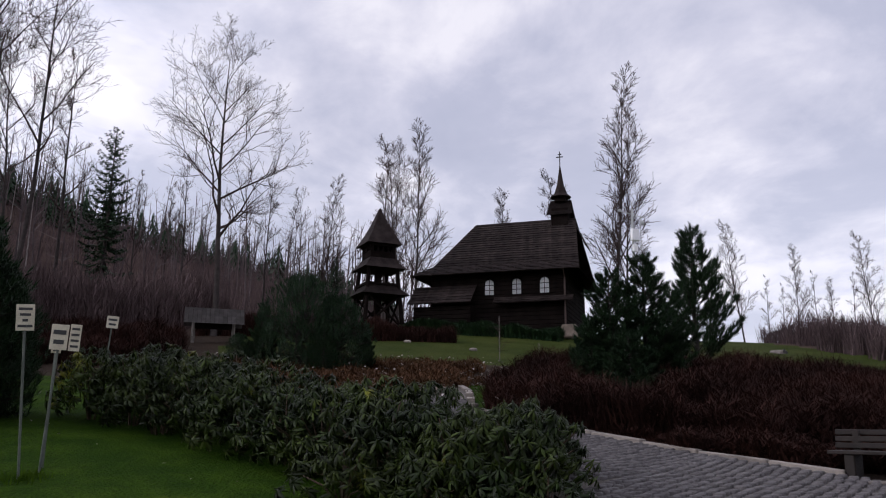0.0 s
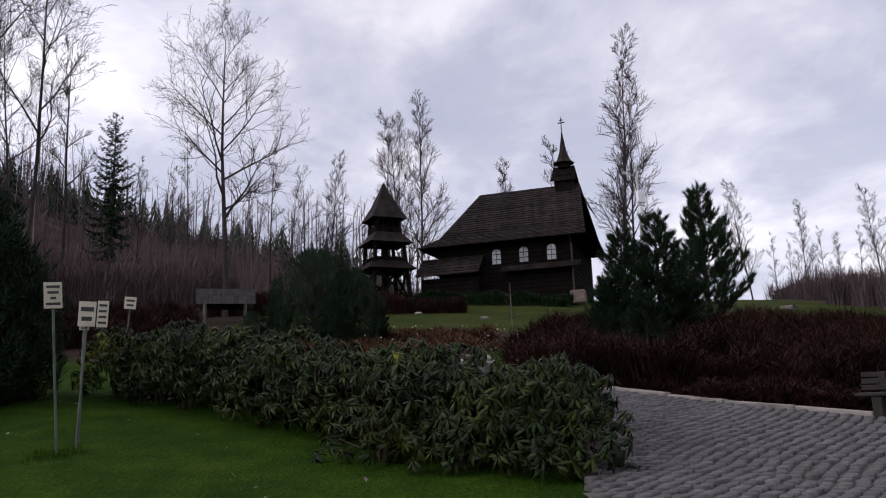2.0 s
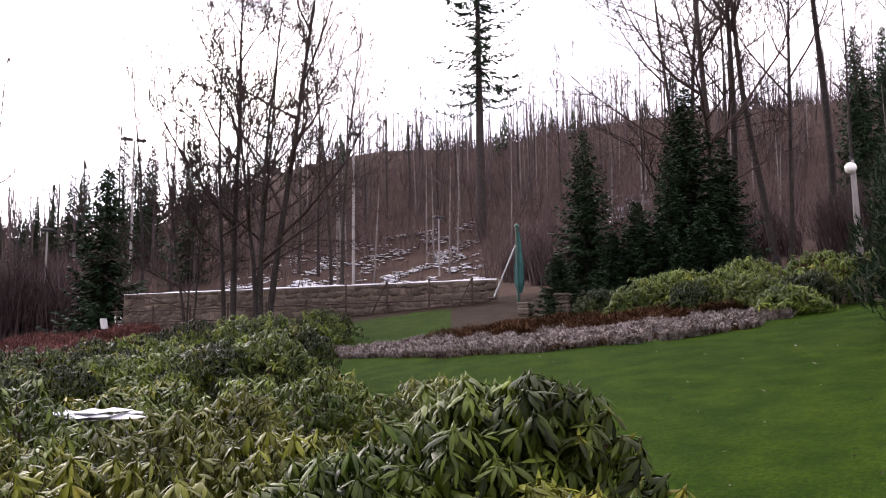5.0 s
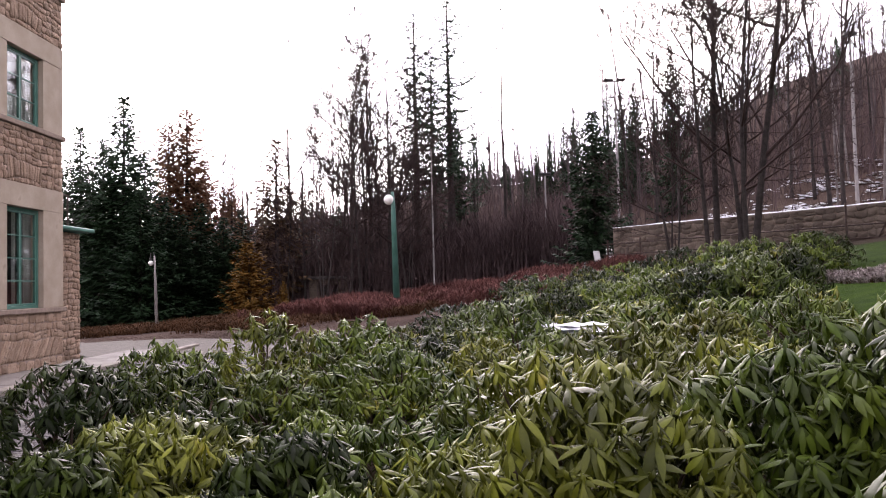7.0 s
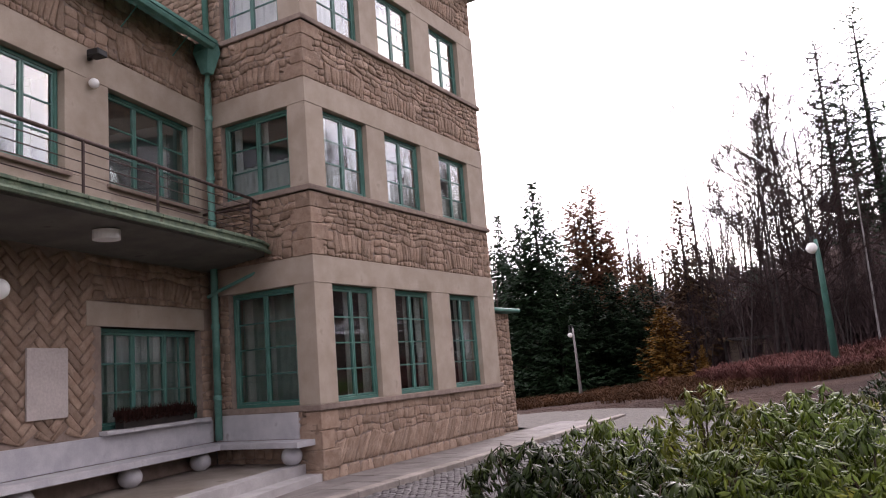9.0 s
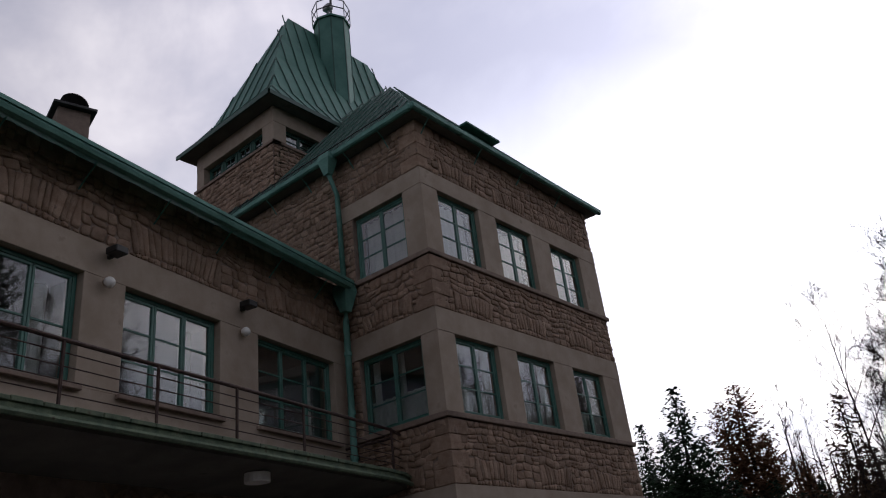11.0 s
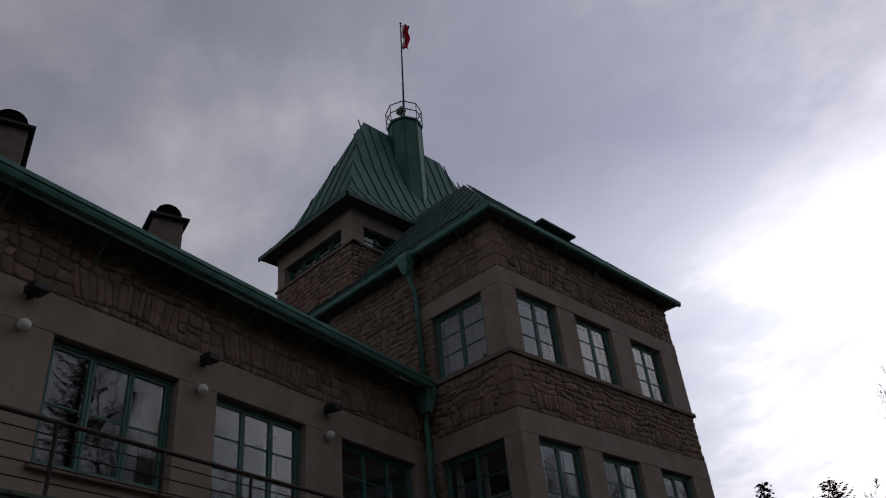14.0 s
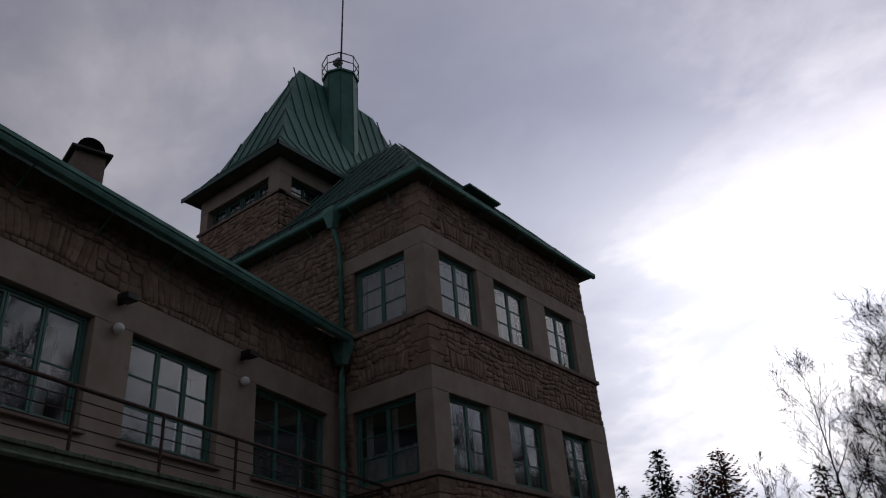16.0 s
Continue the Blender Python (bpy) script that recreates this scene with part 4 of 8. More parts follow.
    curtain(east, y0 + 0.42, y0 + 1.42, 12.62, 13.15, 0.33, 410)
    rooms((x0 + 0.05, x0 + 0.3, y0 + 0.3, y1, 12.7, 13.6), (x0, x1 - 0.36, y0 + 2.2, y0 + 2.5, 12.6, 13.6), (x0, x1 - 0.36, y0 + 0.36, y1, 12.5, 12.7))
    # bell-cast hipped roof
    ex0, ex1, ey0, ey1, z = -16.10, -12.18, 9.85, 17.92, 13.69
    rings = []
    bm = bmesh.new()
    for inset, zz in ((0.0, z), (0.62, z + 0.85), (1.30, z + 2.55)):
        rings.append([bm.verts.new(p) for p in ((ex0 + inset, ey0 + inset, zz), (ex1 - inset, ey0 + inset, zz), (ex1 - inset, ey1 - inset, zz), (ex0 + inset, ey1 - inset, zz))])
    cx = (ex0 + ex1) / 2
    ra, rb = bm.verts.new((cx, ey0 + 2.35, 18.70)), bm.verts.new((cx, ey1 - 2.35, 18.70))
    for r0, r1 in zip(rings, rings[1:]):
        for k in range(4):
            bm.faces.new((r0[k], r0[(k + 1) % 4], r1[(k + 1) % 4], r1[k]))
    q = rings[-1]
    bm.faces.new((q[0], q[1], ra))
    bm.faces.new((q[1], q[2], rb, ra))
    bm.faces.new((q[2], q[3], rb))
    bm.faces.new((q[3], q[0], ra, rb))
    roof = part("roof", bm, M["copper_dark"], house, "steep bell-cast green copper tower roof")
    prof = [(0.0, z), (0.62, z + 0.85), (1.30, z + 2.55), (1.96, 18.70)]

    def zin(d):
        return float(np.interp(d, [p[0] for p in prof], [p[1] for p in prof]))

    def deep(d):
        return float(np.interp(d, [0, 1.30, 1.96], [0, 1.30, 2.35]))

    for k in range(1, 19):
        e = k * 0.42
        dep = min(e, ey1 - ey0 - e, 1.94)
        ks = [0.0] + [p[0] for p in prof[1:3] if p[0] < dep] + [dep]
        for d0, d1 in zip(ks, ks[1:]):
            seam(roof, (ex1 - d0, ey0 + e, zin(d0)), (ex1 - d1, ey0 + e, zin(d1)))
    for k in range(1, 10):
        e = k * 0.41
        dep = min(e, ex1 - ex0 - e, 1.94)
        ks = [0.0] + [p[0] for p in prof[1:3] if p[0] < dep] + [dep]
        for d0, d1 in zip(ks, ks[1:]):
            seam(roof, (ex1 - e, ey0 + deep(d0), zin(d0)), (ex1 - e, ey0 + deep(d1), zin(d1)))
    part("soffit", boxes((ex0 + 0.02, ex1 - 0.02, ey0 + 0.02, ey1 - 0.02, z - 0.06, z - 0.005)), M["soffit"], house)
    bm = boxes((ex0 - 0.03, ex1 + 0.04, ey0 - 0.04, ey0, z - 0.09, z + 0.03), (ex1, ex1 + 0.04, ey0 - 0.04, ey1, z - 0.088, z + 0.028))
    part("eaves_board", bm, M["green_dark"], house)
    # round lookout drum with a railing
    c = Vector((-13.82, 13.7, 0))
    bm = bmesh.new()
    tube(bm, [c + UPZ * 15.6, c + UPZ * 19.00], 0.55, 8)
    tube(bm, [c + UPZ * 19.00, c + UPZ * 19.07], 0.60, 8)
    drum = part("drum", bm, M["copper_dark"], house, "green copper drum on the roof")
    for k in range(8):
        a = k * math.pi / 4
        d = Vector((math.cos(a), math.sin(a), 0)) * 0.55
        bm = boxes((-0.008, 0.008, -0.02, 0.02, 15.7, 19.00), m=Matrix.Translation(c + d) @ Matrix.Rotation(a, 4, "Z"))
        part("seam", bm, M["green_dark"], drum)
    pts = [c + Vector((math.cos(k * math.pi / 4), math.sin(k * math.pi / 4), 0)) * 0.60 for k in range(8)]
    rl = None
    for zz in (19.70, 19.38):
        bm = bmesh.new()
        rings = []
        for k in range(8):
            o = (pts[k] - c).normalized() * 0.013
            rings.append([bm.verts.new(pts[k] + UPZ * (zz + dz) + o * dx) for dx, dz in ((-1, -0.013), (1, -0.013), (1, 0.013), (-1, 0.013))])
        for r0, r1 in zip(rings, rings[1:] + rings[:1]):
            for k in range(4):
                bm.faces.new((r0[k], r0[(k + 1) % 4], r1[(k + 1) % 4], r1[k]))
        ob = part("rail" if rl else "railing", bm, M["dark"], rl or house, "" if rl else "thin dark steel lookout railing")
        rl = rl or ob
    for p in pts:
        bm = bmesh.new()
        tube(bm, [p * 0.99 + Vector((c.x, c.y, 0)) * 0.01 + UPZ * 19.05, p + UPZ * 19.71], 0.014, 5)
        part("post", bm, M["dark"], rl)
    bm = bmesh.new()
    tube(bm, [c + Vector((0.22, -0.3, 19.07)), c + Vector((0.22, -0.3, 19.41))], 0.03, 6)
    box(bm, c.x + 0.05, c.x + 0.35, c.y - 0.42, c.y - 0.2, 19.38, 19.58, bevel=0.03)
    fl = part("floodlight", bm, M["steel"], None)
    tagged(fl, label="grey floodlight on the lookout drum", category="floodlight")
    # flag
    pole = thing("flagpole", "slim dark flagpole flying a red and white flag", "flagpole")
    top = c + Vector((0.2, 0.02, 23.9))
    bm = bmesh.new()
    tube(bm, [c + UPZ * 19.07, top], [0.035, 0.022], 8)
    ball(bm, top, 0.045, 8, 6)
    part("pole", bm, M["dark"], pole)
    out_dir = Vector((0.72, 0.69, 0))
    for name, mt, w0, w1 in (("white_cloth", "white", 0.02, 0.11), ("red_cloth", "red", 0.11, 0.30)):
        bm = bmesh.new()
        grid = []
        for i in range(19):
            f = i / 18
            row = []
            for j in range(4):
                w = w0 + (w1 - w0) * j / 3
                sway = 0.045 * math.sin(f * 11 + w * 5) * (0.3 + f)
                row.append(bm.verts.new(top + out_dir * (w * (1 - 0.25 * f) + sway) + Vector((-0.69, 0.72, 0)) * 0.05 * math.sin(w * 30 + f * 5) + UPZ * (-0.06 - 1.2 * f - 0.25 * w)))
            grid.append(row)
        for i in range(18):
            for j in range(3):
                bm.faces.new((grid[i][j], grid[i + 1][j], grid[i + 1][j + 1], grid[i][j + 1]))
        bmesh.ops.solidify(bm, geom=bm.faces[:], thickness=0.006)
        part(name, bm, M[mt], pole, smooth=True)




def wing():
    L = 15.0
    wins = [(0.34, 2.46), (3.33, 5.14), (5.80, 7.60), (8.4, 10.2), (11.0, 12.8)]
    # upper storey
    edges = [-0.06] + [e for w in wins for e in w] + [L]
    slab(WING, -0.06, L, 3.55, 4.60, -0.34, 0.012, "wall", M["band"], house, "smooth pale cast-stone wall behind the balcony")
    for a, b in zip(edges[::2], edges[1::2]):
        slab(WING, a, b, 4.60, 6.10, -0.34, 0.012, "pier", M["band"], house)
    slab(WING, -0.06, L, 6.10, 6.58, -0.34, 0.016, "lintel_band", M["band"], house)
    stone_wall(WING, -0.05, L, 6.58, 7.70, 81, "wall", upright=[((a + b) / 2, 0.85) for a, b in wins], up_h=0.5)
    for k, (a, b) in enumerate(wins):
        door = k == 2
        zb = 4.60
        window(WING, a + 0.01, b - 0.01, zb, 6.09, 3, 2 if door else 3, leaves=3, depth=0.1, label="green three-leaf casement window reflecting bare trees")
        slab(WING, a - 0.06, b + 0.06, 4.54, 4.598, -0.1, 0.09, "sill", M["mortar"], house)
        if k < 3:
            curtain(WING, a + 0.1, a + 0.35, 4.65, 6.0, 0.5, 200 + k)
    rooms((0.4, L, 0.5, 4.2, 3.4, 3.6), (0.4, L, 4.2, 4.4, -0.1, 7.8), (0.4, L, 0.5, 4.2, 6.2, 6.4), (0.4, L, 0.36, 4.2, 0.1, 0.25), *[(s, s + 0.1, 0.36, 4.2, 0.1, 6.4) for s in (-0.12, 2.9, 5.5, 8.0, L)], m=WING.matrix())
    # lower storey: herringbone stone, a window with a lintel, a niche and a door
    slab(WING, 2.66, 4.62, 0.10, 3.52, -0.34, 0.0, "wall", M["mortar"], house, "", 0)
    low = slab(WING, 4.90, 5.30, 0.10, 3.52, -0.34, 0.0, "wall", M["mortar"], house, "", 0)
    slab(WING, 4.62, 4.90, 0.10, 1.22, -0.34, 0.0, "wall", M["mortar"], house, "", 0)
    slab(WING, 4.62, 4.90, 1.88, 3.52, -0.34, 0.0, "wall", M["mortar"], house, "", 0)
    slab(WING, 6.5, L, 0.10, 3.52, -0.34, 0.0, "wall", M["mortar"], house, "", 0)
    slab(WING, 5.30, 6.5, 3.02, 3.52, -0.34, 0.0, "wall", M["mortar"], house, "", 0)
    slab(WING, -0.06, 2.66, 0.10, 1.0, -0.34, 0.0, "wall", M["mortar"], house, "", 0)
    slab(WING, -0.06, 0.30, 1.0, 2.5, -0.34, 0.0, "wall", M["mortar"], house, "", 0)
    slab(WING, -0.06, 2.66, 2.5, 3.52, -0.34, 0.0, "wall", M["mortar"], house, "", 0)
    stone_group(WING, rubble(0.02, 0.29, 1.02, 2.5, 84, size=0.9), low, 84)
    stone_group(WING, rubble(0.02, 2.95, 2.86, 3.5, 85, upright=[(1.55, 1.0)], up_h=0.40), low, 85)
    slab(WING, 0.22, 2.97, 2.50, 2.85, -0.2, 0.03, "lintel", M["band"], house, "single pale stone lintel")
    window(WING, 0.31, 2.65, 1.05, 2.49, 6, 3, leaves=3, depth=0.1, label="green three-leaf casement window with lace curtains")
    slab(WING, 0.24, 2.72, 0.985, 1.045, -0.15, 0.14, "sill", M["grey"], house, "pale stone window sill")
    curtain(WING, 0.36, 2.6, 1.07, 2.46, 0.30, 299, True)
    for k in range(4):
        curtain(WING, 0.45 + k * 0.55, 0.68 + k * 0.55, 1.08, 2.45, 0.23, 300 + k)
    # herringbone
    polys = []
    L1, W1 = 0.36, 0.12
    rg = random.Random(7)
    r2 = math.sqrt(0.5)
    keep = [(2.70, 4.60, 1.0, 3.50), (4.93, 5.28, 1.0, 3.50), (4.60, 4.93, 2.16, 3.5)]
    hb = []
    for i in range(-14, 46):
        for j in range(-20, 24):
            for kind in (0, 1):
                x0, y0 = i * W1 + j * L1, i * W1 - j * L1
                if kind == 0:
                    q = [(x0, y0), (x0 + L1, y0), (x0 + L1, y0 + W1), (x0, y0 + W1)]
                else:
                    q = [(x0 + L1, y0 - L1 + W1), (x0 + L1 + W1, y0 - L1 + W1), (x0 + L1 + W1, y0 + W1), (x0 + L1, y0 + W1)]
                p = [(2.6 + (a - b) * r2, 1.0 + (a + b) * r2) for a, b in q]
                for a0, a1, b0, b1 in keep:
                    c = [(min(max(u, a0), a1), min(max(z, b0), b1)) for u, z in p]
                    area = abs(sum(c[m][0] * c[(m + 1) % 4][1] - c[(m + 1) % 4][0] * c[m][1] for m in range(4))) / 2
                    inside = a0 <= sum(u for u, z in p) / 4 <= a1 and b0 <= sum(z for u, z in p) / 4 <= b1
                    if inside and area > 0.25 * L1 * W1:
                        hb.append(c)
    stone_group(WING, [cut(c, rg, gap=0.010, round_=0.07) for c in hb], low, 86, depth=(0.018, 0.034), name="brick")
    # niche window with stones over it
    slab(WING, 4.60, 4.645, 1.2, 1.88, -0.2, 0.03, "jamb", M["stone"], house)
    slab(WING, 4.875, 4.92, 1.2, 1.88, -0.2, 0.03, "jamb", M["stone"], house)
    stone_group(WING, rubble(4.58, 4.94, 1.89, 2.14, 88, upright=[(4.76, 0.3)], up_h=0.25), low, 88)
    window(WING, 4.65, 4.87, 1.22, 1.87, 1, 2, leaves=1, depth=0.1, label="narrow green slit window")
    # entrance door in a pale frame
    slab(WING, 5.30, 5.44, 0.1, 3.02, -0.3, 0.05, "door_frame", M["grey"], house, "pale stone door surround")
    slab(WING, 6.36, 6.5, 0.1, 3.02, -0.3, 0.05, "door_frame", M["grey"], house)
    slab(WING, 5.44, 6.36, 2.86, 3.02, -0.3, 0.05, "door_frame", M["grey"], house)
    door = slab(WING, 5.44, 6.36, 0.14, 2.86, -0.22, -0.16, "door", M["wood"], house, "closed dark wooden entrance door")
    slab(WING, 5.50, 5.56, 1.05, 1.2, -0.16, -0.10, "handle", M["dark"], door)
    # grey stone backrest and bench along both walls
    bk = thing("wall_bench", "long grey stone bench with round feet along the house wall", "bench")
    slab(WING, 0.05, L, 0.62, 0.98, 0.001, 0.035, "backrest", M["grey"], bk)
    slab(SIDE, -FX + 0.42, 10.12, 0.67, 1.09, 0.0, 0.062, "backrest", M["grey"], bk)
    slab(WING, 0.10, L, 0.52, 0.615, 0.03, 0.48, "seat", M["grey"], bk)
    slab(SIDE, -FX + 0.10, 9.95, 0.57, 0.664, 0.04, 0.48, "seat", M["grey"], bk)
    for s in (0.75, 2.4, 4.3, 6.2, 8.1):
        bm = bmesh.new()
        ball(bm, (0, 0, 0), 1.0, 18, 12)
        bmesh.ops.transform(bm, matrix=Matrix.Translation(WING.at(s, 0.38, 0.24)) @ Matrix.Diagonal((0.165, 0.165, 0.152, 1)), verts=bm.verts)
        part("foot", bm, M["grey"], bk, smooth=True)
    bm = bmesh.new()
    ball(bm, (0, 0, 0), 1.0, 18, 12)
    bmesh.ops.transform(bm, matrix=Matrix.Translation(SIDE.at(-FX + 0.42, 0.43, 0.24)) @ Matrix.Diagonal((0.165, 0.165, 0.152, 1)), verts=bm.verts)
    part("foot", bm, M["grey"], bk, smooth=True)
    # platform and steps
    pf = []
    for s0, s1, d1, z0, z1 in ((-0.35, L, 1.66, -0.2, 0.289), (-0.35, L, 1.92, -0.2, 0.285), (-0.35, L, 2.24, -0.2, 0.135)):
        bm = bmesh.new()
        a = [WING.at(0.0, 0, 0.0), WING.at(L, 0, 0.0), WING.at(L, 0, d1)]
        corner = WING.at(0, 0, d1)
        k = (SY - 0.03 - corner.y) / WU.y
        a.append(corner + WU * k)
        a.append(Vector((WO.x, SY - 0.03, 0)))
        lo = [bm.verts.new((p.x, p.y, z0)) for p in a]
        hi = [bm.verts.new((p.x, p.y, z1)) for p in a]
        bm.faces.new(hi)
        for i in range(len(a)):
            bm.faces.new((lo[i], lo[(i + 1) % len(a)], hi[(i + 1) % len(a)], hi[i]))
        ob = part("terrace" if d1 < 1.7 else "step", bm, M["terrace"] if d1 < 1.7 else M["step"], None, kind="structure")
        tagged(ob, label="stained brown entrance terrace" if d1 < 1.7 else "worn pale grey stone entrance step", category="terrace")
    # balcony
    bal = house
    bm = bmesh.new()
    edge = [(-0.05, 0.0), (0.1, 1.28), (0.65, 1.42), (1.2, 1.45), (L, 1.45), (L, 0.0)]
    top = [bm.verts.new(WING.at(s, 3.80, d)) for s, d in edge]
    bot = [bm.verts.new(WING.at(s, 3.64 if d > 0.5 else 3.52, d - (0.06 if d > 0.5 else 0))) for s, d in edge]
    bm.faces.new(top)
    bm.faces.new(bot[::-1])
    for i in range(len(edge)):
        bm.faces.new((bot[i], bot[(i + 1) % len(edge)], top[(i + 1) % len(edge)], top[i]))
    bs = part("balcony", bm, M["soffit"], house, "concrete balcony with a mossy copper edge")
    run = [Vector(WING.at(s, 0, d)) for s, d in edge[1:5]]
    pts = []
    for a, b in zip(run, run[1:]):
        k = max(1, round((b - a).length / 0.34))
        pts += [a.lerp(b, i / k) for i in range(k)]
    pts.append(run[-1])
    rg = random.Random(5)
    for a, b in zip(pts, pts[1:]):
        d = (b - a).normalized()
        nrm = Vector((-d.y, d.x, 0)) * (1 if Vector((-d.y, d.x, 0)).dot(WN) > 0 else -1)
        bm = bmesh.new()
        ln = (b - a).length - 0.008
        mm = Matrix.Identity(4)
        for i in range(3):
            mm[i][0], mm[i][1], mm[i][2] = d[i], nrm[i], UPZ[i]
        mm.translation = a
        box(bm, 0, ln, -0.16, 0.05, 3.78, 3.825 + rg.uniform(0, 0.012), m=mm, bevel=0.008)
        box(bm, 0, ln + 0.008, 0.0, 0.025, 3.70, 3.78, m=mm)
        part("edge_tile", bm, M["copper_edge"], bs)
    bm = bmesh.new()
    low_pts = [p + WN * 0.05 + UPZ * 3.68 for p in pts]
    tube(bm, low_pts, 0.035, 6)
    part("gutter", bm, M["copper_edge"], bs)
    # drain from the balcony corner
    bm = bmesh.new()
    tube(bm, [WING.at(0.12, 3.62, 1.30), WING.at(0.14, 3.48, 1.28), WING.at(0.25, 3.12, 0.3), WING.at(0.25, 3.05, 0.14)], 0.03, 8)
    part("drainpipe", bm, M["copper"], house)
    # balcony railing
    line = [WING.at(0.12, 0, 0.02), WING.at(0.18, 0, 1.2), WING.at(0.75, 0, 1.33), WING.at(L, 0, 1.37)]
    bm = bmesh.new()
    tube(bm, [p + UPZ * 4.53 for p in line], 0.026, 8)
    rl = part("railing", bm, M["rail"], house, "rusty dark iron balcony railing with thin bars")
    for zz in (3.98, 4.12, 4.26, 4.40):
        bm = bmesh.new()
        tube(bm, [p + UPZ * zz for p in line], 0.008, 5)
        part("rail_bar", bm, M["rail"], rl)
    for s in (0.75, 3.12, 4.48, 5.77, 7.0, 8.2, 9.4, 10.6):
        bm = bmesh.new()
        a = WING.at(s, 0, 1.335 + 0.0025 * s)
        tube(bm, [a + UPZ * 3.80, a + UPZ * 4.53], 0.02, 6)
        part("post", bm, M["rail"], rl)
    # wing gutter, roof and brackets
    bm = bmesh.new()
    tube(bm, [WING.at(0.35, 7.50, 0.45), WING.at(L, 7.51, 0.45)], 0.08, 8)
    box(bm, 0.30, L, -0.54, -0.36, 7.54, 7.60, m=WING.matrix())
    part("gutter", bm, M["copper"], house, "green copper eaves gutter")
    bm = bmesh.new()
    q = [WING.at(0.0, 7.58, 0.5), WING.at(L, 7.58, 0.5), WING.at(L, 10.02, -4.2), WING.at(0.0, 10.02, -4.2)]
    bm.faces.new([bm.verts.new(p) for p in q])
    bmesh.ops.solidify(bm, geom=bm.faces[:], thickness=0.08)
    part("roof", bm, M["copper_dark"], house)
    for k in range(11):
        s = 0.9 + k * 1.28
        bm = bmesh.new()
        tube(bm, [WING.at(s, 7.52, 0.45), WING.at(s, 7.47, 0.33), WING.at(s, 7.19, 0.03)], 0.012, 5)
        part("gutter_bracket", bm, M["copper"], house)
    hp = Vector((-9.84, 9.68, 7.48))
    hopper(hp, 1.25)
    bm = bmesh.new()
    tube(bm, [hp - UPZ * 0.3, Vector((-9.95, 9.78, 6.95)), Vector((-9.95, 9.78, 3.7)), Vector((-9.95, 9.78, 0.7))], 0.062, 10)
    dp = part("drainpipe", bm, M["copper"], house, "green copper downpipe in the corner", smooth=True)
    for zz in (6.3, 5.2, 4.4, 2.6, 1.4):
        bm = bmesh.new()
        tube(bm, [(-9.95, 9.78, zz - 0.04), (-9.95, 9.78, zz + 0.04)], 0.075, 10)
        part("pipe_clip", bm, M["copper"], dp)
    h2 = Vector((-10.02, 9.60, 10.50))
    hopper(h2, 1.1)
    bm = bmesh.new()
    tube(bm, [h2 - UPZ * 0.3, Vector((-10.02, 9.82, 9.76)), Vector((-9.98, 9.82, 7.75))], 0.055, 10)
    part("drainpipe", bm, M["copper"], house, smooth=True)
    # plaque with lines that cannot be read
    plq = slab(WING, 3.34, 4.02, 1.29, 2.19, 0.03, 0.062, "plaque", M["marble"], None, bevel=0.004)
    tagged(plq, label="pale marble plaque with faint carved lines on the wall", category="plaque")
    for k in range(5):
        slab(WING, 3.46, 3.90 - 0.05 * (k % 2), 1.95 - k * 0.11, 1.965 - k * 0.11, 0.0605, 0.0628, "line", M["marble"], plq, bevel=0)
    # flower box
    fb = thing("flower_box", "dark planter of dried brown plants on the sill", "planter")
    slab(WING, 0.75, 2.40, 1.05, 1.19, 0.0, 0.15, "box", M["wood_dark"], fb)
    V, Fc = [], []
    for k in range(2600):
        s, d = rg.uniform(0.72, 2.42), rg.uniform(-0.01, 0.19)
        p = WING.at(s, rg.uniform(1.13, 1.24), d)
        q = Vector((rg.uniform(-.06, .06), rg.uniform(-.06, .06), rg.uniform(0.02, 0.16)))
        w = Vector((rg.uniform(-.015, .015), rg.uniform(-.015, .015), 0.004))
        b = len(V)
        V += [tuple(p - w), tuple(p + w), tuple(p + q)]
        Fc.append((b, b + 1, b + 2))
    pyd("dried_plants", V, Fc, M["red_shrub"], fb, kind="stuff")
    # lamps on the wing
    for s in (2.86, 5.48, 8.02):
        g = thing("wall_lamp", "small white globe lamp on the wall pier", "lamp", "globe lamps on the wing")
        bm = bmesh.new()
        ball(bm, WING.at(s, 6.02, 0.10), 0.075)
        part("globe", bm, M["white_glass"], g, smooth=True)
        bm = bmesh.new()
        tube(bm, [WING.at(s, 6.04, 0.0), WING.at(s, 6.04, 0.05)], 0.045, 10)
        part("base", bm, M["band"], g)
    for s in (2.88, 5.46, 8.0):
        g = thing("spotlight", "small dark spotlight under the eaves wall", "lamp", "spotlights on the wing")
        bm = bmesh.new()
        box(bm, s - 0.10, s + 0.10, -0.28, -0.07, 6.40, 6.50, bevel=0.012, m=WING.matrix())
        part("housing", bm, M["dark"], g)
        bm = bmesh.new()
        box(bm, s - 0.02, s + 0.02, -0.10, 0.0, 6.38, 6.44, m=WING.matrix())
        part("bracket", bm, M["dark"], g)
    g = thing("wall_lamp", "white globe lamp on a dark iron bracket beside the door", "lamp")
    bm = bmesh.new()
    ball(bm, WING.at(4.79, 2.83, 0.42), 0.125, 16, 10)
    part("globe", bm, M["white_glass"], g, smooth=True)
    bm = bmesh.new()
    tube(bm, [WING.at(4.76, 2.68, 0.0), WING.at(4.76, 2.68, 0.1)], 0.10, 12)
    tube(bm, [WING.at(4.76, 2.66, 0.06), WING.at(4.78, 2.60, 0.3), WING.at(4.79, 2.70, 0.41)], 0.024, 8)
    part("bracket", bm, M["dark"], g)
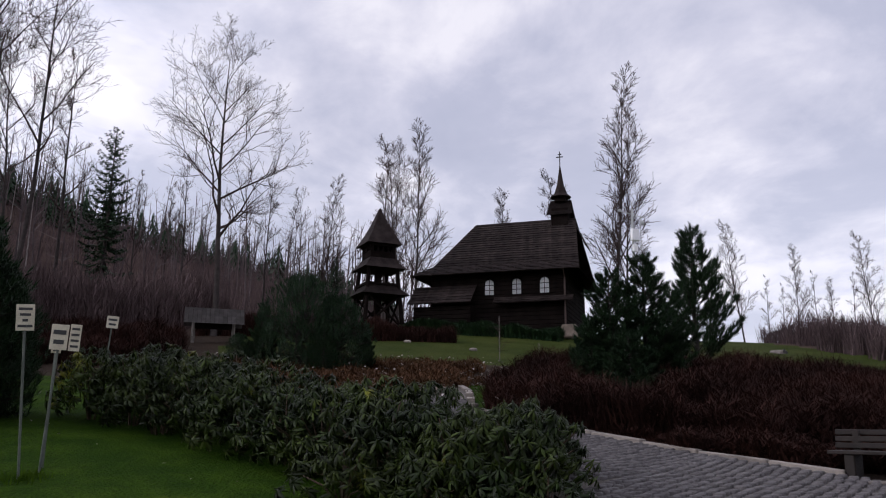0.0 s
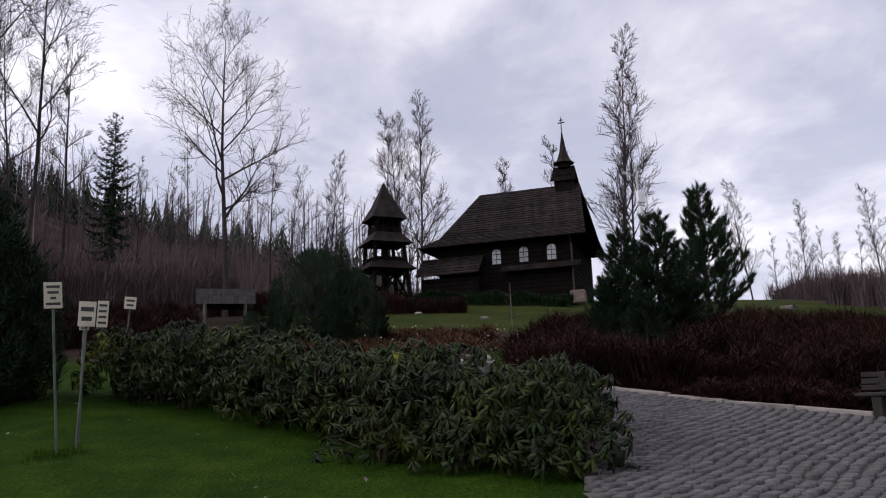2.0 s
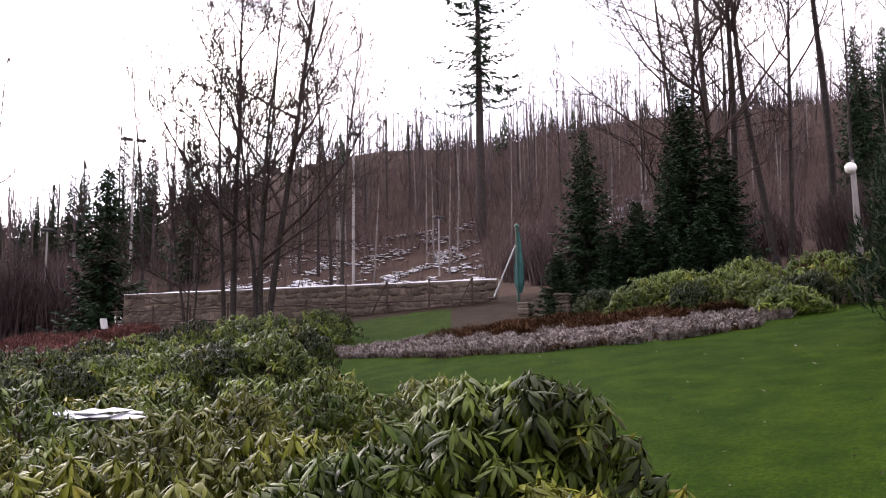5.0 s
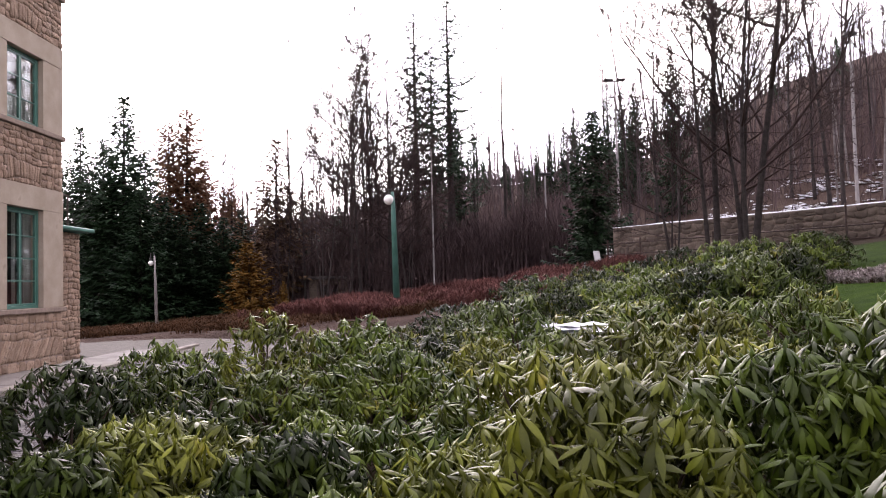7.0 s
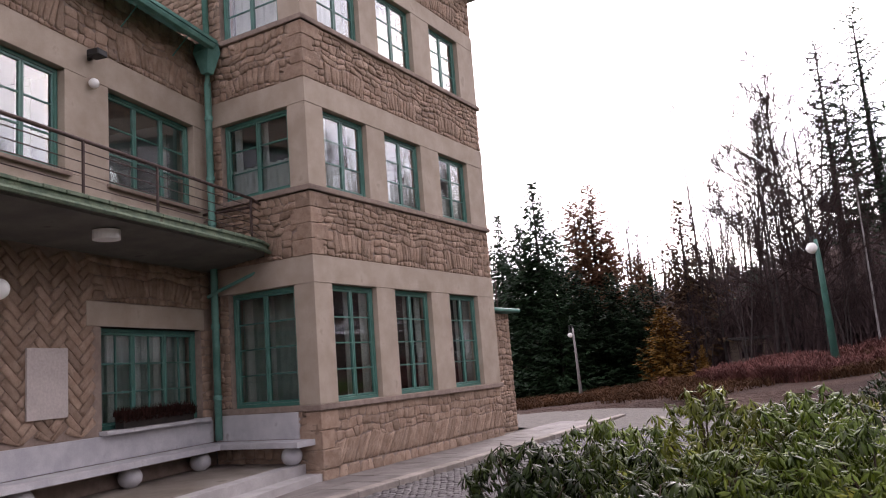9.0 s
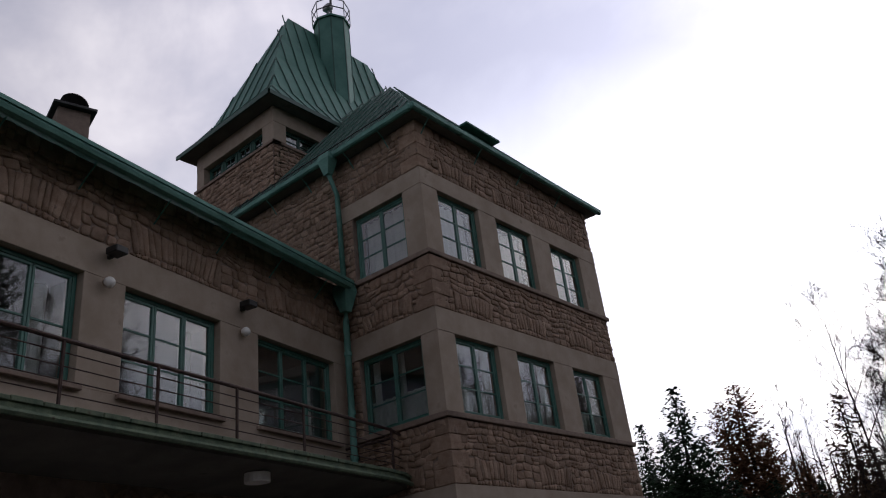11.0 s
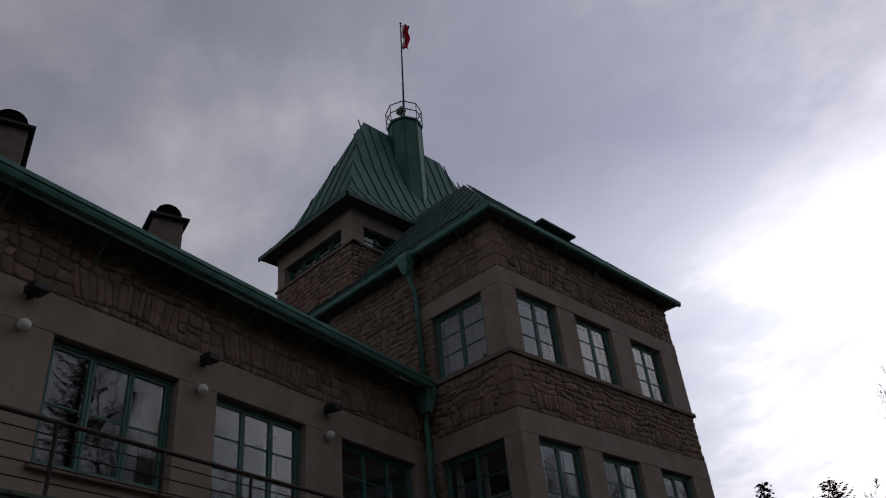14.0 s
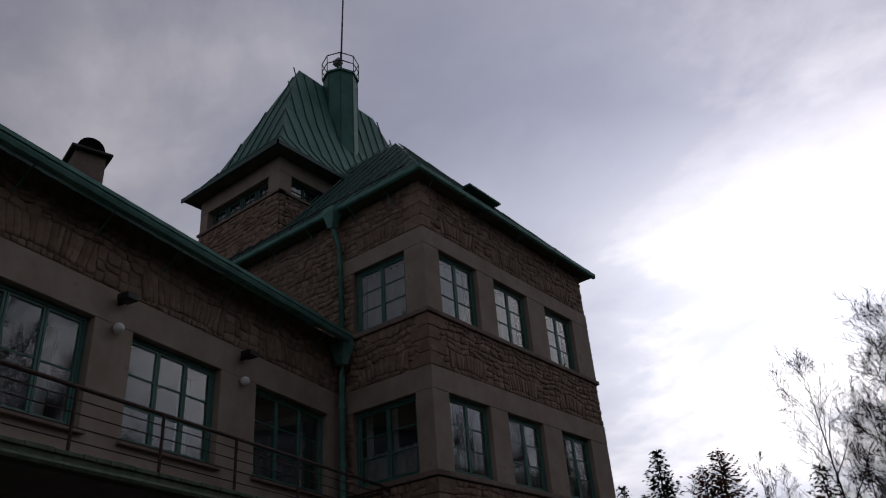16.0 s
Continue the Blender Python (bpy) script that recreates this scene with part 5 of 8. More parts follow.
    g = thing("ceiling_lamp", "flat round white lamp under the balcony", "lamp")
    bm = bmesh.new()
    tube(bm, [WING.at(3.70, 3.48, 1.0), WING.at(3.70, 3.60, 1.0)], 0.17, 20)
    part("diffuser", bm, M["white_glass"], g)
    # chimneys on the wing
    for x, y, zt in ((-11.95, 5.12, 10.47), (-11.2, 2.04, 10.55)):
        c = thing("chimney", "plain rendered chimney with a curved metal cowl", "chimney", "chimneys on the wing")
        mm = Matrix.Translation((x, y, 0)) @ Matrix.Rotation(-WT, 4, "Z")
        part("chimney_body", boxes((-0.45, 0.45, -0.27, 0.27, 8.1, zt), bevel=0.01, m=mm), M["mortar"], c)
        part("cap", boxes((-0.55, 0.55, -0.36, 0.36, zt, zt + 0.06), bevel=0.01, m=mm), M["dark"], c)
        bm = bmesh.new()
        n = 12
        for r in (0.24,):
            ring0 = [bm.verts.new(mm @ Vector((-0.4, r * math.cos(math.pi * i / n), zt + 0.14 + r * math.sin(math.pi * i / n)))) for i in range(n + 1)]
            ring1 = [bm.verts.new(mm @ Vector((0.4, r * math.cos(math.pi * i / n), zt + 0.14 + r * math.sin(math.pi * i / n)))) for i in range(n + 1)]
            for i in range(n):
                bm.faces.new((ring0[i], ring0[i + 1], ring1[i + 1], ring1[i]))
        bmesh.ops.solidify(bm, geom=bm.faces[:], thickness=0.02)
        for sx in (-0.36, 0.32):
            for sy in (-0.22, 0.19):
                box(bm, sx, sx + 0.03, sy, sy + 0.03, zt + 0.05, zt + 0.18, m=mm)
        part("cowl", bm, M["dark"], c)


def annex():
    f = Face((-8.62, 0, 0), (0, 1, 0), (1, 0, 0))
    stone_wall(f, FEND, 18.6, -0.2, 2.87, 91, "wall", label="low sandstone annex wall")
    g = Face((0, 18.6, 0), (-1, 0, 0), (0, 1, 0))
    slab(g, 8.64, 14.0, -0.2, 2.87, -0.3, 0.0, "wall", M["stone_joined"], house)
    part("roof", boxes((-14, -8.38, FEND + 0.01, 18.9, 2.90, 2.99), bevel=0.02), M["copper_dark"], house, "flat green copper annex roof")
    bm = bmesh.new()
    for zz in (3.41, 3.76):
        tube(bm, [(-8.75, 16.4, zz), (-8.75, 18.3, zz)], 0.018, 5)
    rl = part("railing", bm, M["rail"], house)
    for y in (16.5, 17.4, 18.3):
        bm = bmesh.new()
        tube(bm, [(-8.75, y, 2.99), (-8.75, y, 3.78)], 0.02, 5)
        part("post", bm, M["rail"], rl)


corner_block()
tower()
wing()
annex()

# pavement and kerb before the house
ob = part("pavement", boxes((FX - 0.2, -6.72, -6, 19.5, -0.25, 0.01)), M["joint"], None, kind="structure")
tagged(ob, label="narrow worn stone pavement along the house", category="pavement")
rg = random.Random(77)
y = -6.0
while y < 19.4:
    ln = rg.uniform(0.55, 0.75)
    for x0, x1 in ((FX + 0.03, -7.30), (-7.292, -6.725)):
        o = part("paving_slab", boxes((x0, x1, y, y + ln - 0.008, -0.2, 0.025 + rg.uniform(-0.003, 0.003)), bevel=0.006), M["paving"], ob)
    y += ln
me = mesh_of(boxes((-0.09, 0.09, 0.004, 0.996, -0.25, 0.035), bevel=0.015), M["kerb"])
for k in range(27):
    o = new("kerb_stone", me)
    o.parent = ob
    o.location = (-6.63, -6 + k * 1.0, 0)


# ---- growing things ----
def np_mesh(name, V, T, material, parent=None, label="", smooth=False, kind="", me_only=False):
    """A mesh from arrays of corners and triangles."""
    V, T = np.asarray(V, np.float32).reshape(-1, 3), np.asarray(T, np.int32).reshape(-1, 3)
    me = bpy.data.meshes.new(name)
    me.vertices.add(len(V))
    me.vertices.foreach_set("co", V.ravel())
    me.loops.add(T.size)
    me.loops.foreach_set("vertex_index", T.ravel())
    me.polygons.add(len(T))
    me.polygons.foreach_set("loop_start", np.arange(0, T.size, 3, dtype=np.int32))
    me.polygons.foreach_set("loop_total", np.full(len(T), 3, np.int32))
    me.update(calc_edges=True)
    me.materials.append(material)
    if smooth:
        me.shade_smooth()
    if me_only:
        return me
    ob = new(name, me)
    if parent is not None:
        ob.parent = parent
    return tagged(ob, label=label, kind=kind)


def frames_from(dirs, rng):
    """Turns that carry z onto each direction, with a random spin."""
    d = dirs / np.linalg.norm(dirs, axis=1, keepdims=True)
    ref = rng.normal(size=d.shape)
    a = np.cross(ref, d)
    a /= np.linalg.norm(a, axis=1, keepdims=True) + 1e-9
    b = np.cross(d, a)
    return np.stack([a, b, d], axis=2)


def scatter(template_v, template_t, places, turns, scales):
    """Copies of a small template joined into one pair of arrays."""
    n, k = len(places), len(template_v)
    V = np.einsum("nij,kj->nki", turns, template_v) * np.asarray(scales)[:, None, None] + np.asarray(places)[:, None, :]
    T = template_t[None] + (np.arange(n) * k)[:, None, None]
    return V.reshape(-1, 3), T.reshape(-1, 3)


def leaf_template(length, width, droop, steps, rng):
    """A drooping leaf, folded along its midrib, from the origin along +x."""
    ts = np.linspace(0, 1, steps + 1)
    prof = np.sin(np.pi * np.clip(ts, 0.02, 0.985) ** 0.85) ** 0.8
    prof[0], prof[-1] = 0.10, 0.04
    V, T = [], []
    for t, p in zip(ts, prof):
        ang = droop * (0.55 + 0.75 * t)
        x, z = length * t * math.cos(ang * 0.8), -length * t * math.sin(ang)
        w = width * p
        V += [(x, -w, z - w * 0.35), (x, 0, z), (x, w, z - w * 0.35)]
    for i in range(steps):
        a, b = 3 * i, 3 * i + 3
        T += [(a, b, b + 1), (a, b + 1, a + 1), (a + 1, b + 1, b + 2), (a + 1, b + 2, a + 2)]
    return np.array(V), np.array(T)


def rosette(seed, leaves=10, steps=4, length=0.098):
    rng = np.random.default_rng(seed)
    Vs, Ts, n = [], [], 0
    for k in range(leaves):
        ln = length * rng.uniform(0.75, 1.15)
        v, t = leaf_template(ln, ln * rng.uniform(0.11, 0.15), rng.uniform(0.35, 1.30), steps, rng)
        a = k * 2.4 + rng.uniform(-0.25, 0.25)
        v = v + [0.012, 0, rng.uniform(-0.01, 0.012)]
        c, s = math.cos(a), math.sin(a)
        v = v @ np.array([[c, s, 0], [-s, c, 0], [0, 0, 1]])
        Vs.append(v)
        Ts.append(t + n)
        n += len(v)
    # the bud in the middle
    r = 0.011
    bud = np.array([(r, 0, 0.008), (0, r, 0.008), (-r, 0, 0.008), (0, -r, 0.008), (0, 0, 0.04), (0, 0, -0.10)])
    Vs.append(bud)
    Ts.append(np.array([(0, 1, 4), (1, 2, 4), (2, 3, 4), (3, 0, 4), (0, 5, 1), (2, 5, 3)]) + n)
    return np.concatenate(Vs), np.concatenate(Ts)


ROS_FINE = [rosette(k, 13, 4) for k in range(6)]
ROS_MID = [rosette(20 + k, 10, 3, 0.098) for k in range(4)]
ROS_LOW = [rosette(30 + k, 7, 2, 0.14) for k in range(3)]
ROS_MESH = {mt: [np_mesh("leaf_rosette", v, t, M[mt], smooth=True, me_only=True) for v, t in ROS_FINE] for mt in ("leaf", "leaf_dark", "leaf_yellow")}


def dome_points(rng, n, R, h, inner=False):
    """Places and outward directions over an uneven dome."""
    u = rng.uniform(0, 2 * math.pi, n)
    c = rng.uniform(0.02, 1.0, n) ** 0.8
    s = np.sqrt(1 - c * c)
    k = (rng.uniform(0.55, 0.85, n) if inner else rng.uniform(0.88, 1.08, n))
    lump = 1 + 0.16 * np.sin(3 * u + R * 7) * s + 0.12 * np.sin(5 * u + 2 * h + 6 * c) + 0.07 * np.sin(9 * u - 8 * c + R * 20)
    P = np.stack([R * lump * s * np.cos(u) * k, R * lump * s * np.sin(u) * k, h * (0.12 + 0.88 * c * k)], 1)
    D = np.stack([s * np.cos(u), s * np.sin(u), 0.55 + c], 1) + rng.normal(scale=0.28, size=(n, 3))
    return P, D


def rhododendron(x, y, R, h, seed, detail, group, dark=False, label="", count=None, yellow=False):
    """detail 2: single rosettes as parts; 1 and 0: joined foliage, coarser."""
    rng = np.random.default_rng(seed)
    z = zat(x, y) - 0.03
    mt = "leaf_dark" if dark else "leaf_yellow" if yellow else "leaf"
    bush = thing("rhododendron_bush", label or ("yellowish" if yellow else "dark" if dark else "evergreen") + " rhododendron bush with drooping leathery leaves", "bush", group, Matrix.Translation((x, y, z)))
    # stems
    bm = bmesh.new()
    P, D = dome_points(rng, 16 if detail == 2 else 9, R, h)
    for p in P:
        q = Vector(p) * 0.97
        mid = Vector((q.x * 0.45, q.y * 0.45, q.z * 0.6))
        tube(bm, [(q.x * 0.12, q.y * 0.12, -0.05), mid, q], [0.016, 0.011, 0.006], 4, caps=False)
    tagged(part("branchwork", bm, M["stem"], bush), kind="stuff")
    if detail == 2:
        n = count or 190
        P, D = dome_points(rng, n, R, h)
        T = frames_from(D, rng)
        for p, t in zip(P, T):
            m = Matrix([list(r) for r in t]).to_4x4()
            m.translation = p
            if (Vector((x, y, z)) + Vector(p) - Vector((0.25, 0.15, 1.5))).length < 0.62:
                continue
            ob = new("leaf_rosette", ROS_MESH[mt][int(rng.integers(6))])
            ob.parent = bush
            ob.matrix_basis = m @ Matrix.Scale(float(rng.uniform(0.7, 1.15)), 4)
        tmpl = ROS_MID
        P, D = dome_points(rng, 230 if count is None or count > 100 else 20, R, h)
        P2, D2 = dome_points(rng, 90 if count is None or count > 100 else 20, R, h, True)
        P, D = np.concatenate([P, P2]), np.concatenate([D, D2])
        away = np.linalg.norm(P + np.array([x, y, z]) - np.array([0.25, 0.15, 1.5]), axis=1) > 0.75
        P, D = P[away], D[away]
    else:
        tmpl = ROS_MID if detail == 1 else ROS_LOW
        n1 = count or (int(150 * R * (R + h)) if detail == 1 else int(95 * R * (R + h)))
        P, D = dome_points(rng, n1, R, h)
        P2, D2 = dome_points(rng, n1 // 3, R, h, True)
        P, D = np.concatenate([P, P2]), np.concatenate([D, D2])
    T = frames_from(D, rng)
    pick = rng.integers(len(tmpl), size=len(P))
    Vs, Ts, n = [], [], 0
    for k, (v, t) in enumerate(tmpl):
        sel = pick == k
        if sel.any():
            a, b = scatter(v, t, P[sel], T[sel], rng.uniform(0.75, 1.2, sel.sum()))
            Vs.append(a)
            Ts.append(b + n)
            n += len(a)
    np_mesh("foliage", np.concatenate(Vs), np.concatenate(Ts), M[mt], bush, smooth=True, kind="stuff")
    return bush


def inside(poly, x, y):
    c = False
    for (x0, y0), (x1, y1) in zip(poly, poly[1:] + poly[:1]):
        if (y0 > y) != (y1 > y) and x < (x1 - x0) * (y - y0) / (y1 - y0) + x0:
            c = not c
    return c


def plant_bed():
    """The wide rhododendron bed beside the lookout."""
    poly = [(-0.8, 2.0), (-1.75, 4.0), (-2.6, 6.2), (-2.75, 8.6), (-1.7, 11.0), (0.5, 12.8), (3.2, 11.0), (4.6, 8.2), (4.8, 6.6), (3.6, 4.8), (2.4, 3.2), (1.6, 1.9), (1.1, 1.25), (-0.6, 1.25)]
    rg = random.Random(12)
    near = 0
    row = 0
    yy = 1.7
    while yy < 13:
        xx = -3.7 + (0.45 if row % 2 else 0.0)
        while xx < 5:
            x, y = xx + rg.uniform(-0.2, 0.2), yy + rg.uniform(-0.2, 0.2)
            if inside(poly, x, y):
                d = math.hypot(x - 0.3, y - 0.2)
                h = rg.uniform(0.58, 1.16) + 0.34 * noise.noise((x * 0.45, y * 0.45, 5.0))
                if x > -0.5 and y > 4.5:
                    h *= 0.86
                if d < 2.3:
                    h = min(h, 0.92)
                det = 2 if d < 4.2 and near < 8 else 1 if d < 8.5 else 0
                near += det == 2
                R, sd, dark, yellow = rg.uniform(0.44, 0.80), rg.randrange(9999), rg.random() < 0.32, rg.random() < 0.5
                if min(math.hypot(x + 2.62, y - 5.95), math.hypot(x + 1.40, y - 4.45)) > 0.62:
                    rhododendron(x, y, R, h, sd, det, "bushes of the rhododendron bed", dark=dark, yellow=yellow)
            xx += 1.06
        yy += 1.0
        row += 1
    for x, y, R, top, sd in ((1.62, 3.1, 0.60, 1.18, 321), (2.25, 2.7, 0.50, 1.46, 322), (1.95, 2.30, 0.44, 1.12, 323)):
        rhododendron(x, y, R, top - zat(x, y), sd, 2, "bushes of the rhododendron bed", count=190, dark=sd == 322, yellow=sd == 323)
    # at the edge of the setts: a dark mound, and a yellowed one before it
    rhododendron(-2.62, 5.95, 0.56, 0.98 - zat(-2.62, 5.95), 341, 1, "bushes of the rhododendron bed", dark=True, count=170)
    rhododendron(-1.40, 4.45, 0.66, 0.78 - zat(-1.40, 4.45), 342, 2, "bushes of the rhododendron bed", count=150, yellow=True)
    # shoots close to the lookout
    for x, y, h in ((1.05, 1.25, 1.02), (1.5, 1.55, 1.04), (0.15, 1.6, 0.95)):
        rhododendron(x, y, 0.42, h, int(x * 100), 2, "bushes of the rhododendron bed", count=60, label="leggy rhododendron shoots with fat brown buds")


def plant_hedges():
    rg = random.Random(31)
    foot = [Vector(p) for p in ((11.6, 3.35), (9.8, 1.8), (8.1, 0.6), (7.25, -0.4), (6.85, -1.15), (6.72, -1.75))]
    marks = [0.0]
    for p, q in zip(foot, foot[1:]):
        marks.append(marks[-1] + (q - p).length)
    for row, off in ((0, 0.55), (1, 1.3)):
        for k in range(10):
            s = min(marks[-1] - 0.01, marks[-1] * (k + 0.35 * row) / 9.2)
            i = max(j for j in range(len(foot) - 1) if marks[j] <= s)
            d = (foot[i + 1] - foot[i]).normalized()
            p = foot[i] + d * (s - marks[i]) + Vector((-d.y, d.x)) * (off + rg.uniform(-0.1, 0.1))
            h = 1.05 - 0.28 * (k / 9) + rg.uniform(-0.08, 0.08)
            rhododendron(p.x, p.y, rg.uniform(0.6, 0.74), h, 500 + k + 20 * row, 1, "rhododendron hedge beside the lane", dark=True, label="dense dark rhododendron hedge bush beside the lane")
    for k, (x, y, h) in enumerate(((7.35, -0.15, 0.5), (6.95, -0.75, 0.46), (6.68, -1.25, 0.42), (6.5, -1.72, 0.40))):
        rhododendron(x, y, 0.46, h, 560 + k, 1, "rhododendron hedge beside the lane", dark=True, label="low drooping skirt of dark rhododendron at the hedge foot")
    # behind the lawn and along the wall
    spots = [(13.9, 8.9, 0.7, 0.6), (15.2, 9.2, 0.8, 0.75), (15.0, 10.4, 0.7, 0.8), (15.6, 11.5, 0.85, 0.95), (14.6, 11.6, 0.7, 0.8), (15.2, 12.7, 0.8, 1.0), (14.4, 13.0, 0.8, 0.95), (14.2, 14.2, 0.7, 0.8), (17.0, 10.0, 1.0, 1.1),
             (17.6, 8.6, 1.0, 1.1), (18.3, 7.6, 1.0, 1.1), (16.6, 11.6, 0.9, 1.1), (16.2, 13.2, 0.9, 1.0)]
    for k, (x, y, R, h) in enumerate(spots):
        rhododendron(x, y, R, h, 600 + k, 0, "rhododendrons behind the lawn", dark=k % 3 == 1, count=210)
    for k in range(15):
        x, y = 2.4 + k * 0.52 + rg.uniform(-.3, .3), 21.4 - k * 0.06 + rg.uniform(-0.9, 0.9)
        rhododendron(x, y, rg.uniform(0.85, 1.1), rg.uniform(0.95, 1.25), 700 + k, 0, "rhododendrons before the stone wall", dark=k % 2 == 0, count=200)
    for k, (x, y) in enumerate(((3.6, 13.4), (4.3, 13.0), (5.0, 12.6), (4.4, 14.2), (5.2, 13.8), (5.7, 13.1))):
        rhododendron(x, y, 0.85, 1.02 + 0.05 * (k % 3), 770 + k, 0, "far bushes of the rhododendron bed", dark=k % 2 == 1, count=200)
    for k in range(9):
        x, y = 0.2 + k * 0.6 + rg.uniform(-.3, .3), 15.0 + k * 0.35 + rg.uniform(-1, 1)
        rhododendron(x, y, rg.uniform(0.8, 1.1), rg.uniform(0.85, 1.1), 750 + k, 0, "far bushes of the rhododendron bed", dark=k % 2 == 0, count=200)


# -- bare trees --
def add_tube(V, T, pts, radii, seg):
    base = len(V)
    n = len(pts)
    for i, p in enumerate(pts):
        d = pts[min(i + 1, n - 1)] - pts[max(i - 1, 0)]
        d.normalize()
        a = d.cross(Vector((0.3, 1.0, 0.2))).normalized()
        b = d.cross(a)
        for k in range(seg):
            w = 2 * math.pi * k / seg
            V.append(tuple(p + (a * math.cos(w) + b * math.sin(w)) * radii[i]))
    for i in range(n - 1):
        for k in range(seg):
            q0, q1 = base + i * seg + k, base + i * seg + (k + 1) % seg
            T.append((q0, q1, q1 + seg))
            T.append((q0, q1 + seg, q0 + seg))


def grow(V, T, start, d, length, r, level, rg, up=0.25, last=4):
    """One limb and all that grows from it."""
    n = 5 if level < 2 else 4 if level == 2 else 3 if level == 3 else 2
    pts, radii = [start.copy()], [r]
    p, d = start.copy(), d.normalized()
    for i in range(n - 1):
        d = (d + Vector((rg.gauss(0, 0.13), rg.gauss(0, 0.13), up * 0.16 + rg.gauss(0, 0.08)))).normalized()
        p = p + d * (length / (n - 1))
        pts.append(p.copy())
        radii.append(max(0.006 if last == 4 else 0.0095, r * (1 - 0.80 * (i + 1) / (n - 1))))
    add_tube(V, T, pts, radii, 5 if level == 1 else 3)
    if level >= last:
        return
    kids = {1: 8, 2: 6, 3: 3}[level]
    for k in range(kids):
        t = 0.25 + 0.75 * (k + rg.random() * 0.8) / kids
        i = min(n - 2, int(t * (n - 1)))
        f = t * (n - 1) - i
        q = pts[i].lerp(pts[i + 1], min(1, f))
        ax = (pts[i + 1] - pts[i]).normalized()
        side = ax.cross(Vector((rg.gauss(0, 1), rg.gauss(0, 1), rg.gauss(0, 1)))).normalized()
        nd = (ax * 0.8 + side * rg.uniform(0.55, 1.0) + Vector((0, 0, 0.10))).normalized()
        grow(V, T, q, nd, length * rg.uniform(0.36, 0.62) * (1.15 - 0.4 * t), max(0.007 if last == 4 else 0.011, r * 0.6 * (1 - 0.5 * t)), level + 1, rg, up, last)


def bare_tree_meshes(seed, h=16.0, r=0.2, first=0.35, limbs=13, spread=0.34, up=0.5, stems=1, bark="bark", rise=0.25, last=4):
    rg = random.Random(seed)
    tv, tt, cv, ct = [], [], [], []
    for s in range(stems):
        lean = Vector((rg.gauss(0, 0.015), rg.gauss(0, 0.015), 1)) if stems == 1 else Vector((0.13 * math.cos(s * 2.4), 0.13 * math.sin(s * 2.4), 1))
        pts, radii = [], []
        n = 12
        p, d = Vector((0.25 * s * math.cos(s * 2.4), 0.25 * s * math.sin(s * 2.4), -0.3)), lean.normalized()
        hh = h * (1 if s == 0 else rg.uniform(0.7, 0.95))
        rr = r * (1 if s == 0 else 0.7)
        for i in range(n + 1):
            t = i / n
            pts.append(p.copy())
            radii.append(rr * (1.25 if i == 0 else (1 - 0.9 * t)))
            d = (d + Vector((rg.gauss(0, 0.022), rg.gauss(0, 0.022), 0.05))).normalized()
            p = p + d * hh / n
        add_tube(tv, tt, pts, radii, 7)
        for k in range(limbs):
            t = first + (1 - first) * (k + rg.random() * 0.7) / limbs
            i = min(n - 1, int(t * n))
            q = pts[i].lerp(pts[i + 1], t * n - i)
            a = k * 2.4 + rg.uniform(-0.4, 0.4)
            el = rg.uniform(rise, rise + 0.45) + 0.45 * t
            dd = Vector((math.cos(a) * math.cos(el), math.sin(a) * math.cos(el), math.sin(el)))
            grow(cv, ct, q, dd, hh * spread * (1.15 - 0.75 * t) * rg.uniform(0.75, 1.2), radii[i] * 0.66, 1, rg, up, last)
    return np_mesh("trunk", tv, tt, M[bark], smooth=True, me_only=True), np_mesh("crown", cv, ct, M["twig"], smooth=True, me_only=True)


BARE = {
    "broad": bare_tree_meshes(1, 16, 0.17, 0.34, 16, 0.37, 0.5, rise=0.25),
    "slim": bare_tree_meshes(2, 16, 0.115, 0.45, 14, 0.30, 0.7, rise=0.4),
    "slim2": bare_tree_meshes(3, 16, 0.11, 0.45, 13, 0.24, 0.6, last=3),
    "limby": bare_tree_meshes(23, 15, 0.13, 0.22, 16, 0.34, 0.25, rise=0.0, last=3),
    "multi": bare_tree_meshes(4, 14, 0.105, 0.2, 13, 0.33, 0.45, stems=3, rise=0.25),
    "alder": bare_tree_meshes(9, 14, 0.08, 0.18, 11, 0.32, 0.3, stems=3, rise=0.1, last=3),
    "birch": bare_tree_meshes(5, 12, 0.085, 0.2, 24, 0.21, 0.7, stems=1, rise=0.62, last=3),
    "forked": bare_tree_meshes(6, 16, 0.11, 0.42, 12, 0.34, 0.6, stems=2, rise=0.4),
    "thin": bare_tree_meshes(7, 14, 0.11, 0.35, 12, 0.15, 0.9, last=3),
}
BARE_LABEL = {"limby": "leafless tree with wide low limbs", "broad": "tall leafless tree with a wide open crown", "slim": "tall slender leafless tree", "slim2": "tall thin leafless tree with a small crown", "multi": "spreading leafless tree with several stems",
              "alder": "clump of thin leafless stems with spreading twigs",
              "birch": "slender leafless birch with fine drooping twigs", "forked": "tall forked leafless tree", "thin": "thin leafless pole-like tree"}


def bare_tree(kind, az, dist, h, rot=0.0, sink=0.0, lean=0.0):
    x, y = at_az(az, dist)
    t = thing("tree", BARE_LABEL[kind], "tree", "bare trees")
    base = {"multi": 14, "alder": 14, "birch": 12, "thin": 14}.get(kind, 16)
    for name, me_ in zip(("trunk", "crown"), BARE[kind]):
        o = new(name, me_)
        o.parent = t
    s = h / base
    t.matrix_world = Matrix.Translation((x, y, zat(x, y) - sink)) @ Euler((lean, 0, rot)).to_matrix().to_4x4() @ Matrix.Diagonal((s, s, s, 1))
